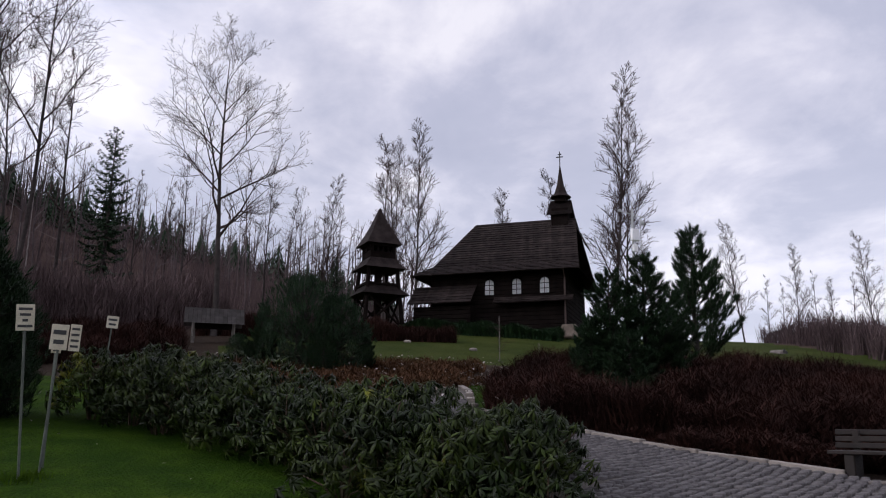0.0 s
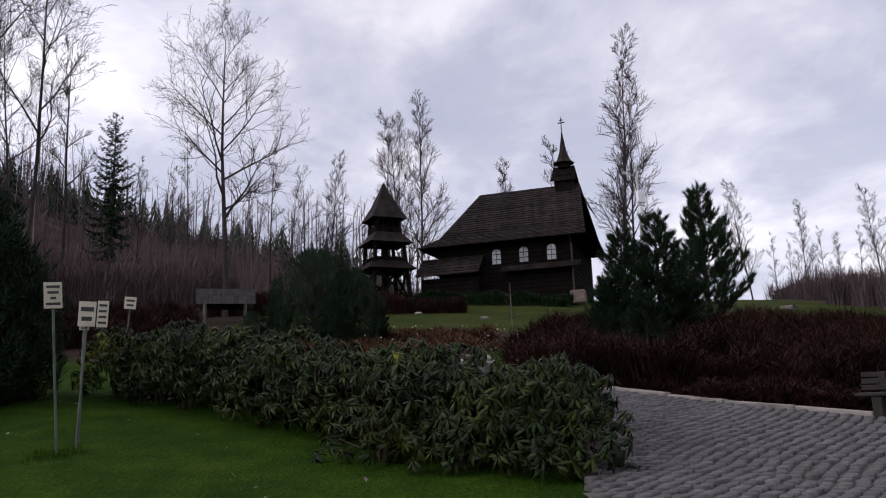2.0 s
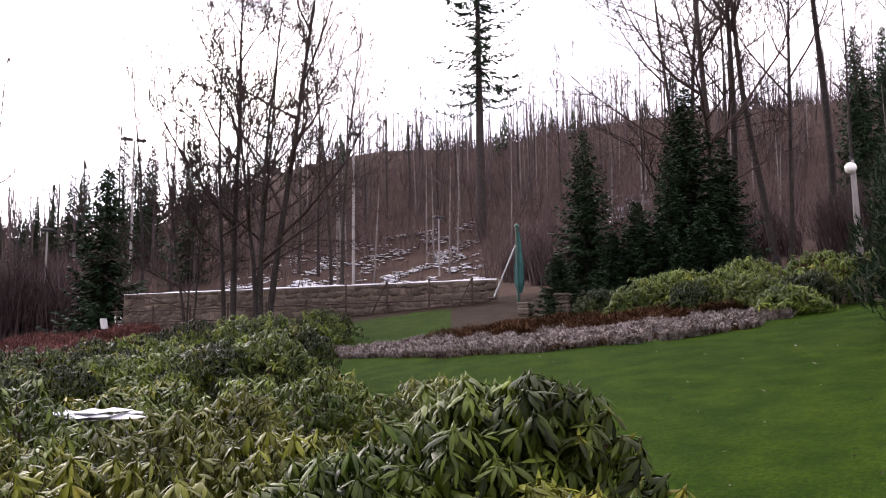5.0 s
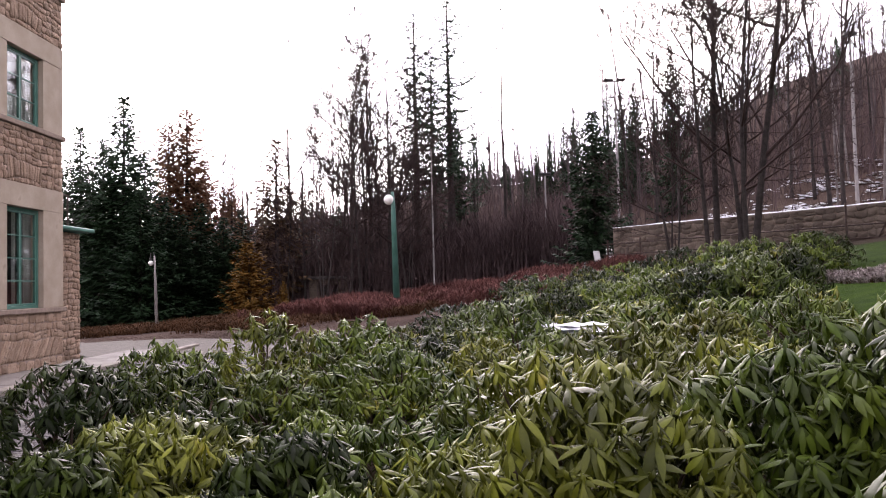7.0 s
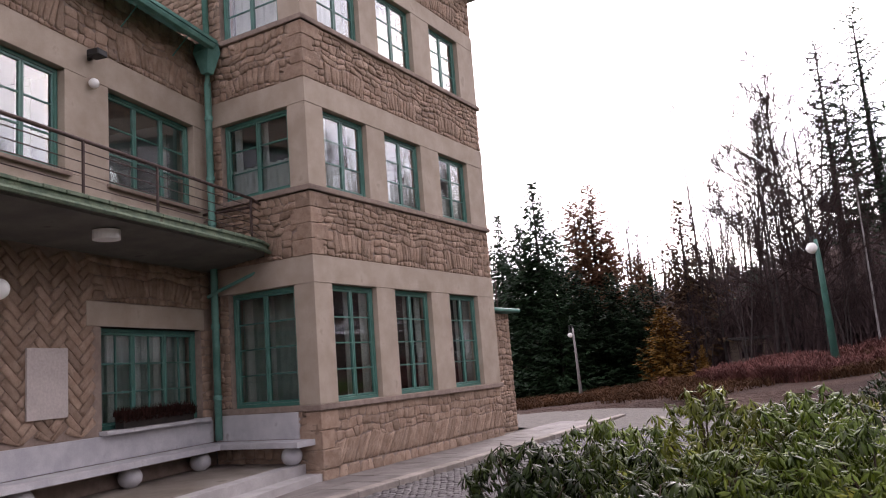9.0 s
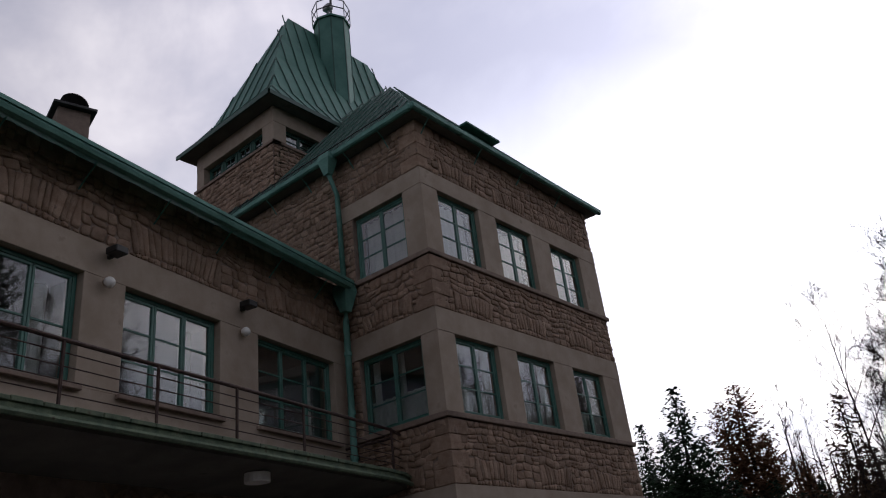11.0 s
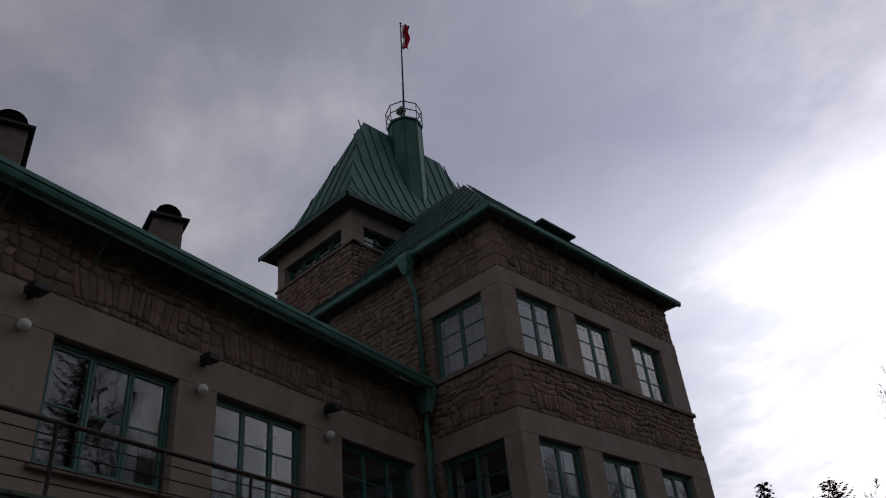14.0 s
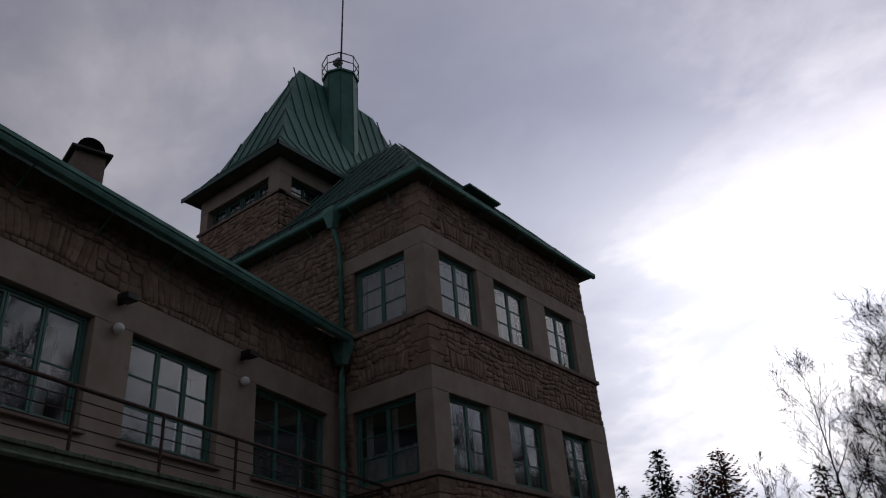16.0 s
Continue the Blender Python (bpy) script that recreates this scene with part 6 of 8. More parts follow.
    return t


# -- conifers --
def conifer_meshes(seed, h=10.0, R=2.0, boughs=230, bare=0.05, needles="spruce", droop=0.3, dense=1.0, ragged=0.3, taper=0.8, hang=True, fine=1.0):
    """A conifer: boughs all round the stem, each set with fine hanging sprays."""
    rg = random.Random(seed)
    tv, tt, V, T = [], [], [], []
    add_tube(tv, tt, [Vector((0, 0, -0.3)), Vector((0, 0, h * 0.5)), Vector((0, 0, h))], [h * 0.014, h * 0.008, 0.01], 6)
    for w in range(boughs):
        t = bare + (1 - bare) * ((w + rg.random()) / boughs) ** 0.9
        a = w * 2.39996 + rg.uniform(-0.5, 0.5)
        lump = 1 + 0.3 * noise.noise((math.cos(a) * 1.3 + seed, math.sin(a) * 1.3, t * 6))
        L = (R * (1 - t) ** taper * lump + 0.10) * rg.uniform(1 - ragged, 1 + ragged * 0.5)
        dirh, side = Vector((math.cos(a), math.sin(a), 0)), Vector((-math.sin(a), math.cos(a), 0))
        el = 0.75 * t - droop * (1 - t) + rg.gauss(0, 0.07)
        n = max(3, int(L * 11 * dense))
        for i in range(n):
            s = (i + rg.random()) / n
            p = Vector((0, 0, h * t)) + dirh * L * s + Vector((0, 0, L * (s * el - 0.12 * math.sin(math.pi * s) + 0.10 * s * s)))
            p += side * rg.gauss(0, 0.05 * L)
            tl = (0.13 + 0.24 * L * (1 - s) ** 0.6) * (1.0 if hang else 0.62) * fine
            for sg in (-1, 1, 0):
                k = tl * rg.uniform(0.6, 1.25)
                d = (dirh * rg.uniform(0.5, 0.9) + side * sg * rg.uniform(0.5, 0.95) + Vector((0, 0, (rg.uniform(-0.75, 0.0) if sg else rg.uniform(-0.9, 0.5)) if hang else rg.uniform(0.1, 1.0)))).normalized()
                wd = d.cross(Vector((rg.gauss(0, 0.6), rg.gauss(0, 0.6), 1))).normalized() * (0.035 + 0.05 * k) * (1.0 if hang else 0.55) * fine
                b = len(V)
                V += [tuple(p - wd * 0.6), tuple(p + d * k * 0.55 + wd), tuple(p + d * k), tuple(p + d * k * 0.45 - wd)]
                T += [(b, b + 1, b + 2), (b, b + 2, b + 3)]
    for k in range(9):
        a, z = k * 2.4, h * (1 - 0.012 * k)
        b = len(V)
        V += [(0, 0, z - 0.1), (0.03, 0.03, z), (0.12 * math.cos(a) * (0.3 + k * 0.12), 0.12 * math.sin(a) * (0.3 + k * 0.12), z + 0.12)]
        T.append((b, b + 1, b + 2))
    return np_mesh("trunk", tv, tt, M["bark"], smooth=True, me_only=True), np_mesh("crown", V, T, M[needles], me_only=True)


def pine_meshes(seed, h=3.2, R=1.15, clumps=900, needles=15, ln=0.15, mat="pine", egg=0.62):
    """A bushy mountain pine: upright tufts of needles over an egg-shaped crown."""
    rng = np.random.default_rng(seed)
    rg = random.Random(seed)
    tmpl_v, tmpl_t = [], []
    for k in range(needles):
        a, e = k * 2.4, 0.25 + 1.15 * (k / needles)
        d = np.array([math.cos(a) * math.cos(e), math.sin(a) * math.cos(e), math.sin(e)])
        s = np.array([-math.sin(a), math.cos(a), 0]) * 0.009
        o = np.array([0, 0, 0.10 * k / needles])
        b = len(tmpl_v)
        tmpl_v += [o - s, o + s, o + d * ln]
        tmpl_t.append((b, b + 1, b + 2))
    tmpl_v, tmpl_t = np.array(tmpl_v), np.array(tmpl_t)
    t = rng.uniform(0.02, 1, clumps)
    u = rng.uniform(0, 2 * math.pi, clumps)
    prof = np.sqrt(np.clip(1 - ((t - 0.35) / np.where(t > 0.35, 0.67, 0.42)) ** 2, 0.02, 1))
    prof = np.where(t > 0.35, prof ** (1 / egg) * 0.9 + 0.06, prof)
    lump = 0.97 + 0.17 * np.sin(u * 4 + t * 9 + seed) + 0.16 * np.sin(u * 7 - t * 23 + seed)
    k = (1 - 0.55 * rng.uniform(0, 1, clumps) ** 2) * lump
    P = np.stack([R * prof * k * np.cos(u), R * prof * k * np.sin(u), h * t * 0.95], 1)
    D = np.stack([np.cos(u) * 0.5, np.sin(u) * 0.5, np.full(clumps, 0.9)], 1) + rng.normal(scale=0.2, size=(clumps, 3))
    V, T = scatter(tmpl_v, tmpl_t, P, frames_from(D, rng), rng.uniform(0.8, 1.4, clumps))
    tv, tt = [], []
    add_tube(tv, tt, [Vector((0, 0, -0.2)), Vector((0.03, 0, h * 0.5)), Vector((0, 0.02, h * 0.93))], [0.09, 0.05, 0.015], 6)
    for i in range(0, clumps, 9):
        p = Vector(P[i])
        add_tube(tv, tt, [Vector((0, 0, max(0, p.z * 0.75))), p], [0.022, 0.008], 3)
    return np_mesh("trunk", tv, tt, M["bark"], me_only=True), np_mesh("crown", V, T, M[mat], me_only=True)


def bough_pine_meshes(seed, h=4.6, R=1.35, boughs=92, needles=15, ln=0.15):
    """A young pine: upswept boughs, each carrying tufts of long needles."""
    rng = np.random.default_rng(seed)
    tv, tt, P, D = [], [], [], []
    add_tube(tv, tt, [Vector((0, 0, -0.2)), Vector((0.04, 0.02, h * 0.5)), Vector((0, 0, h * 0.97))], [0.10, 0.06, 0.012], 7)
    for k in range(boughs):
        t = 0.05 + 0.93 * ((k + rng.uniform(0, 0.7)) / boughs)
        a = k * 2.39996 + rng.uniform(-0.4, 0.4)
        L = (R * (1 - t) ** 0.75 + 0.10) * rng.uniform(0.6, 1.15) * (0.75 + 0.25 * min(1, t / 0.15))
        dh = np.array([math.cos(a), math.sin(a), 0.0])
        side = np.array([-math.sin(a), math.cos(a), 0.0])
        lift = rng.uniform(0.10, 0.35)
        at = lambda s: np.array([0, 0, h * t]) + dh * L * s + np.array([0, 0, L * (lift * s + 0.42 * s * s)])  # noqa: E731
        add_tube(tv, tt, [Vector(at(0)), Vector(at(0.5)), Vector(at(1.0))], [0.022, 0.014, 0.006], 4)
        for i in range(max(7, int(L * 40))):
            s = 0.22 + 0.78 * rng.uniform() ** 0.7
            off = side * rng.normal() * 0.20 * L * (1.15 - s) + np.array([0, 0, rng.uniform(-0.04, 0.10)])
            P.append(at(s) + off)
            D.append(dh * 0.6 + np.array([0, 0, 0.35 + 0.8 * s]) + off * 1.2 + rng.normal(scale=0.18, size=3))
    v, tr = [], []
    for k in range(needles):
        a, e = k * 2.4, 0.45 + 1.0 * (k / needles)
        d = np.array([math.cos(a) * math.cos(e), math.sin(a) * math.cos(e), math.sin(e)])
        w = np.array([-math.sin(a), math.cos(a), 0]) * 0.008
        o = np.array([0, 0, 0.12 * k / needles])
        b = len(v)
        v += [o - w, o + w, o + d * ln]
        tr.append((b, b + 1, b + 2))
    V, T = scatter(np.array(v), np.array(tr), np.array(P), frames_from(np.array(D), rng), rng.uniform(0.75, 1.35, len(P)))
    return np_mesh("trunk", tv, tt, M["bark"], me_only=True), np_mesh("crown", V, T, M["pine"], me_only=True)


CON = {
    "spruce": (conifer_meshes(11, 10, 2.1), 10),
    "spruce2": (conifer_meshes(12, 10, 1.8, 190, droop=0.4, ragged=0.45), 10),
    "sparse": (conifer_meshes(13, 12, 1.7, 135, bare=0.34, dense=1.7, fine=0.62, ragged=0.6, droop=0.4, taper=0.55), 12),
    "rusty": (conifer_meshes(14, 11, 1.9, 175, bare=0.28, needles="rusty", dense=1.7, fine=0.78, ragged=0.5, taper=0.55), 11),
    "ragged": (conifer_meshes(21, 10, 1.5, 130, bare=0.10, dense=2.0, fine=0.78, ragged=0.75, droop=0.55, taper=0.5), 10),
    "brown_larch": (conifer_meshes(22, 9, 1.9, 150, bare=0.05, needles="browned", dense=0.7, ragged=0.5, droop=0.0), 9),
    "larch": (conifer_meshes(15, 5, 1.3, 150, needles="larch", dense=0.9, ragged=0.5, droop=-0.1), 5),
    "blue": (conifer_meshes(16, 6, 1.35, 210, bare=0.02, dense=1.3, droop=0.15), 6),
    "pine": (pine_meshes(17, clumps=2600, needles=12, ln=0.12), 3.2),
    "pine_tall": (bough_pine_meshes(18), 4.6),
    "pine_low": (pine_meshes(19, 3.0, 2.1, 2400, 11, 0.16, egg=0.8), 3.0),
}
CON_LABEL = {"ragged": "ragged half-bare spruce with drooping boughs", "brown_larch": "tall larch with faded brown needles", "spruce": "tall dark green spruce tree", "spruce2": "dark spruce with drooping boughs", "sparse": "ragged spruce with a bare lower trunk", "rusty": "half-bare conifer with browned needles",
             "larch": "young larch with golden autumn needles", "blue": "dense blue-green spruce tree", "pine": "dense dark bushy pine on the lawn", "pine_tall": "bushy pine with upright shoots", "pine_low": "broad low mountain pine thicket"}


def conifer(kind, x, y, h, wide=1.0, rot=0.0, sink=0.1, group="conifers"):
    meshes, base = CON[kind]
    t = thing("pine" if "pine" in kind else "larch" if "larch" in kind else "spruce", CON_LABEL[kind], "tree", group)
    for name, me_ in zip(("trunk", "crown"), meshes):
        o = new(name, me_)
        o.parent = t
    s = h / base
    t.matrix_world = Matrix.Translation((x, y, zat(x, y) - sink)) @ Matrix.Rotation(rot, 4, "Z") @ Matrix.Diagonal((s * wide, s * wide, s, 1))
    return t


def conifer_az(kind, az, dist, top_el, wide=1.0, rot=0.0):
    """A conifer whose top stands at a given elevation above the lookout's horizon."""
    x, y = at_az(az, dist)
    h = 1.6 + dist * math.tan(radians(top_el)) - zat(x, y)
    return conifer(kind, x, y, max(1.5, h), wide, rot)


def bare_az(kind, az, dist, top_el, rot=0.0, lean=0.0):
    x, y = at_az(az, dist)
    h = 1.6 + dist * math.tan(radians(top_el)) - zat(x, y)
    return bare_tree(kind, az, dist, max(3.0, h), rot, 0.1, lean)


def plant_trees():
    # above the shelter and beside the chapel
    for k, (kind, az, d, el) in enumerate([
        ("thin", 73.6, 48, 24), ("thin", 78.3, 62, 17), ("thin", 80.4, 66, 16.6), ("thin", 81.6, 60, 18.6), ("broad", 84.0, 33.5, 26.0), ("thin", 87.3, 62, 18), ("slim2", 89.6, 60, 16.5),
        ("birch", 91.2, 58, 17.5), ("thin", 96.0, 58, 19.9), ("birch", 97.5, 54, 20.6), ("birch", 98.4, 52, 21), ("slim2", 97.2, 60, 20), ("birch", 105.3, 58, 17.3), ("birch", 109.5, 56, 17.9), ("birch", 112.9, 40, 24.4), ("birch", 113.6, 44, 21),
        ("birch", 121.6, 54, 14.2), ("birch", 125.1, 58, 12), ("thin", 126.2, 60, 10.5), ("birch", 127.2, 58, 10), ("birch", 129.6, 50, 12.6), ("birch", 131.5, 48, 13), ("thin", 123.2, 62, 10.4), ("thin", 128.4, 62, 10.2),
        ("birch", 134, 50, 13), ("thin", 119.8, 60, 11), ("thin", 124.2, 56, 9.8), ("birch", 137, 52, 14),
        # on the slope behind the lawn
        ("multi", 53.2, 31, 37), ("slim", 54.3, 33, 37), ("slim", 51.6, 37, 33), ("forked", 57.2, 34.5, 38), ("slim", 60.7, 38, 38), ("slim2", 62.2, 46, 25), ("slim", 65.1, 44, 29), ("thin", 66.8, 48, 20), ("slim", 68.4, 42, 33), ("forked", 71.0, 44, 31),
        ("thin", 42.7, 70, 21), ("thin", 39.6, 76, 21), ("thin", 40.9, 80, 19.5), ("thin", 44.5, 78, 18.5), ("thin", 48.6, 72, 21), ("slim2", 46.2, 84, 19),
        # behind the stone wall
        ("multi", 20.8, 28, 33), ("multi", 18.6, 29, 31), ("alder", 15.6, 31, 20), ("slim", 12.8, 56, 20.5), ("slim2", 16.2, 50, 17.5), ("slim", 26.5, 52, 25), ("thin", 23.4, 60, 20), ("thin", 24.8, 58, 20), ("thin", 29.8, 72, 20.2), ("thin", 31.5, 74, 20.6), ("thin", 32.3, 76, 20),
        ("thin", 33.6, 72, 20.5), ("thin", 35.0, 80, 19), ("slim2", 28.2, 70, 20), ("slim", 25.7, 48, 24), ("thin", 9.0, 66, 15), ("thin", 11.2, 70, 17), ("thin", 14.6, 58, 18),
        # beyond the lamp
        ("thin", -16.7, 56, 11.7), ("thin", -15.7, 58, 10.6), ("slim2", -15.0, 60, 10.2), ("slim", -11.5, 47, 16.9), ("slim2", -9.0, 54, 14.7), ("limby", -7.6, 41, 17.0), ("limby", -6.0, 44, 20.0), ("limby", -4.4, 40, 18.4),
        ("alder", -9.4, 38, 11.5), ("slim2", -6.8, 40, 17.0), ("alder", -3.4, 39, 12.0), ("multi", -6.4, 43, 17.5), ("multi", -4.9, 45, 18.0), ("slim", -8.2, 44, 16.5), ("limby", -10.8, 43, 12.0), ("slim", -5.4, 44, 18.5), ("alder", -1.9, 45, 10.5), ("thin", 3.8, 62, 19.4), ("slim2", 1.7, 64, 11.9), ("thin", 0.5, 60, 12.8), ("alder", -12.2, 42, 8.0), ("slim", -10.2, 46, 13.0),
    ]):
        bare_az(kind, az, d, el, rot=k * 1.7 + (3.1 if kind == "broad" else 0.0), lean=0.012 * math.sin(k * 2.1))
    for k, (kind, az, d, el, w) in enumerate([
        ("ragged", 76.4, 38, 19.9, 1.0), ("sparse", 36.8, 62, 32, 1.15), ("spruce2", 50.8, 34, 18.5, 0.9), ("spruce", 62.7, 60, 19.9, 0.8), ("spruce", 64.4, 62, 19.5, 0.8), ("spruce2", 92.4, 46, 12.2, 1.1),
        ("spruce", 51.5, 27, 17.6, 1.35), ("spruce", 44.2, 25, 15.2, 1.25), ("spruce", 53.9, 28, 14.0, 1.4), ("spruce2", 50.1, 26, 13.0, 1.4), ("blue", 47.8, 23, 10.0, 1.5), ("blue", 46.0, 23, 8.0, 1.6), ("blue", 49.4, 23, 8.6, 1.6),
        ("blue", 52.4, 24, 9.6, 1.6), ("blue", 42.0, 21.5, 6.6, 1.9), ("blue", 54.6, 24, 7.0, 1.7),
        ("blue", 10.3, 40, 11.9, 1.15), ("spruce", -27.2, 52, 10.0, 1.2), ("spruce", -25.7, 50, 10.9, 1.1), ("spruce", -23.0, 45, 13.0, 1.3), ("spruce", -24.3, 46, 10.2, 1.3), ("spruce2", -21.7, 44, 9.0, 1.4), ("rusty", -20.1, 50, 11.5, 1.4), ("rusty", -18.9, 50, 12.4, 1.5), ("rusty", -17.9, 52, 9.0, 1.3),
        ("spruce", -20.5, 45, 6.4, 1.9), ("spruce", -18.0, 46, 6.0, 1.9), ("spruce2", -15.2, 47, 5.6, 1.9), ("spruce", -11.0, 50, 5.0, 1.9), ("spruce2", -8.4, 52, 5.8, 1.8), ("spruce", -19.4, 44, 5.2, 1.9), ("spruce", -16.5, 44, 5.0, 1.9), ("spruce", -22.0, 42, 6.8, 1.7),
        ("larch", -14.8, 37, 3.2, 1.8), ("larch", -12.4, 40, 0.4, 1.0), ("brown_larch", -12.8, 46, 10.6, 1.5), ("brown_larch", -12.0, 48, 7.4, 1.5), ("brown_larch", -13.4, 47, 6.8, 1.5), ("rusty", -15.9, 50, 7.4, 1.5),
        ("sparse", -2.6, 48, 19.5, 1.25), ("sparse", -0.1, 50, 21.4, 1.2), ("sparse", -1.4, 53, 17.0, 1.2), ("spruce2", 0.3, 56, 12.8, 0.9), ("sparse", 1.6, 60, 12.0, 1.1), ("spruce2", 5.3, 76, 9.1, 0.9), ("spruce", 6.2, 80, 9.8, 0.8), ("spruce2", 7.2, 78, 10.7, 0.9), ("spruce2", 8.2, 80, 11.4, 0.9), ("spruce", 9.0, 82, 12.2, 0.8), ("spruce2", 4.2, 80, 8.4, 0.9), ("sparse", 11.4, 64, 14.4, 1.0), ("spruce2", 12.4, 72, 13.2, 0.9), ("spruce", 13.3, 74, 13.8, 0.8),
        ("spruce2", 15.9, 62, 16.0, 0.9),
    ]):
        conifer_az(kind, az, d, el, w, rot=k * 2.3)
    conifer("pine", 11.35, 4.95, 3.35, 0.86, 0.4)
    conifer("pine", 11.9, 4.45, 2.3, 0.8, 2.4)
    # pines between the lane and the chapel lawn
    for k, (az, d, el, w) in enumerate([(112.4, 17.0, 11.6, 1.25), (114.9, 17.5, 12.6, 1.2), (111.0, 16.4, 8.4, 1.35), (113.6, 15.2, 7.2, 1.7), (116.2, 17.4, 7.4, 1.5), (112.4, 14.2, 4.6, 2.0), (114.6, 14.6, 4.2, 1.9)]):
        x, y = at_az(az, d)
        conifer("pine_tall", x, y, 1.6 + d * math.tan(radians(el)) - zat(x, y), w, k * 1.3)
    x, y = at_az(118.4, 27)
    conifer("pine_tall", x, y, 1.6 + 27 * math.tan(radians(14.1)) - zat(x, y), 1.05, 0.3)
    for k, (az, d, el, w) in enumerate([(90.0, 20, 11.2, 0.95), (87.3, 20.5, 9.0, 0.9), (92.6, 20, 9.8, 0.9), (94.6, 20.5, 7.8, 0.8), (85.6, 21, 6.8, 0.8), (91.6, 18.6, 7.6, 1.1)]):
        x, y = at_az(az, d)
        conifer("pine_low" if k % 2 == 0 else "pine_tall", x, y, 1.6 + d * math.tan(radians(el)) - zat(x, y), w * (0.62 if k % 2 == 0 else 1.15), k * 1.1)


# -- woods on the hill, heather, thickets --
def far_woods():
    rng = np.random.default_rng(5)
    # brushwood: thin upright stems
    n = 62000
    az = rng.uniform(-34, 104, n)
    d = 44 + 90 * rng.uniform(0, 1, n) ** 0.8
    x, y = 0.3 + d * np.sin(np.radians(az)), 0.2 + d * np.cos(np.radians(az))
    keep = ~((x > 22) & (y < 4) & (d < 56)) & ~((az > 8) & (az < 37) & (d < 60) & (rng.uniform(0, 1, n) < 0.9))
    x, y, d = x[keep], y[keep], d[keep]
    z = height(x, y)
    n = len(x)
    h = 0.9 + 3.4 * rng.uniform(0, 1, n) ** 2.2 + np.where(d > 85, -0.5, 0.6)
    w = rng.uniform(0.012, 0.034, n) * (1 + d / 140)
    a = rng.uniform(0, math.pi, n)
    lean = rng.normal(scale=0.34, size=(n, 2)) * h[:, None]
    c, s = np.cos(a) * w, np.sin(a) * w
    V = np.stack([np.stack([x - c, y - s, z - 0.3], 1), np.stack([x + c, y + s, z - 0.3], 1), np.stack([x + lean[:, 0], y + lean[:, 1], z + h], 1),
                  np.stack([x + lean[:, 0] * 0.4 + h * 0.10 * np.cos(a * 3), y + lean[:, 1] * 0.4 + h * 0.10 * np.sin(a * 3), z + h * 0.8], 1),
                  np.stack([x + lean[:, 0] * 0.3 - c * 0.6, y + lean[:, 1] * 0.3 - s * .6, z + h * 0.42], 1), np.stack([x + lean[:, 0] * 0.3 + c * 0.6, y + lean[:, 1] * 0.3 + s * .6, z + h * 0.42], 1)], 1).reshape(-1, 3)
    b = (np.arange(n) * 6)[:, None]
    T = np.concatenate([b + [0, 1, 2], b + [4, 5, 3]], 1).reshape(-1, 3)
    ob = np_mesh("brushwood", V, T, M["twig_far_hazed"], kind="stuff")
    tagged(ob, label="purple-brown leafless brushwood covering the hillside", category="woods")
    # trees of the wood: trunk, limbs
    m = 1150
    az = rng.uniform(-36, 100, m)
    d = 58 + 80 * rng.uniform(0, 1, m) ** 0.7
    V, T = [], []
    rg = random.Random(8)
    for a_, d_ in zip(az, d):
        X, Y = at_az(a_, d_)
        Z = zat(X, Y)
        hh = rg.uniform(5, 10.5)
        top = Vector((X + rg.gauss(0, 0.4), Y + rg.gauss(0, 0.4), Z + hh))
        base = Vector((X, Y, Z - 0.5))
        r = rg.uniform(0.07, 0.13)
        add_tube(V, T, [base, base.lerp(top, 0.5), top], [r, r * 0.65, 0.02], 3)
        for k in range(9):
            p = base.lerp(top, rg.uniform(0.4, 0.95))
            q = p + Vector((rg.gauss(0, 0.9), rg.gauss(0, 0.9), rg.uniform(0.8, 2.2)))
            b = len(V)
            V += [tuple(p + Vector((0, 0, -0.05))), tuple(p + Vector((0.05, 0.05, 0.05))), tuple(q)]
            T.append((b, b + 1, b + 2))
            q2 = p.lerp(q, 0.5)
            b = len(V)
            V += [tuple(q2), tuple(q2 + Vector((0.03, -0.03, 0.04))), tuple(q2 + Vector((rg.gauss(0, 0.6), rg.gauss(0, 0.6), rg.uniform(0.4, 1.1))))]
            T.append((b, b + 1, b + 2))
    ob = np_mesh("far_trees", V, T, M["bark_far_hazed"], kind="stuff")
    tagged(ob, label="far leafless woods along the hill crest", category="woods")
    # pale birch trunks among them
    V, T = [], []
    for k in range(46):
        X, Y = at_az(rg.uniform(22, 72), rg.uniform(50, 84))
        base = Vector((X, Y, zat(X, Y) - 0.3))
        top = base + Vector((rg.gauss(0, 0.3), rg.gauss(0, 0.3), rg.uniform(5.5, 9.5)))
        add_tube(V, T, [base, base.lerp(top, 0.5), top], [0.075, 0.055, 0.02], 4)
    ob = np_mesh("birch_trunks", V, T, M["birch"], kind="stuff")
    tagged(ob, label="pale birch trunks scattered through the hillside wood", category="woods")
    # small dark spruces along the crest
    tmpl_v, tmpl_t = [], []
    for lev in range(7):
        for k in range(7):
            a_ = k * 0.9 + lev * 0.5
            rr = 0.30 * (1 - lev / 7.5)
            z0 = lev / 7
            b = len(tmpl_v)
            tmpl_v += [(0, 0, z0 + 0.16), (rr * math.cos(a_ - 0.32), rr * math.sin(a_ - 0.32), z0 - 0.02), (rr * 1.1 * math.cos(a_ + 0.2), rr * 1.1 * math.sin(a_ + 0.2), z0 - 0.05)]
            tmpl_t.append((b, b + 1, b + 2))
    m = 330
    az = np.concatenate([rng.uniform(62, 99, 230), rng.uniform(-34, 60, m - 230)])
    d = rng.uniform(92, 132, m)
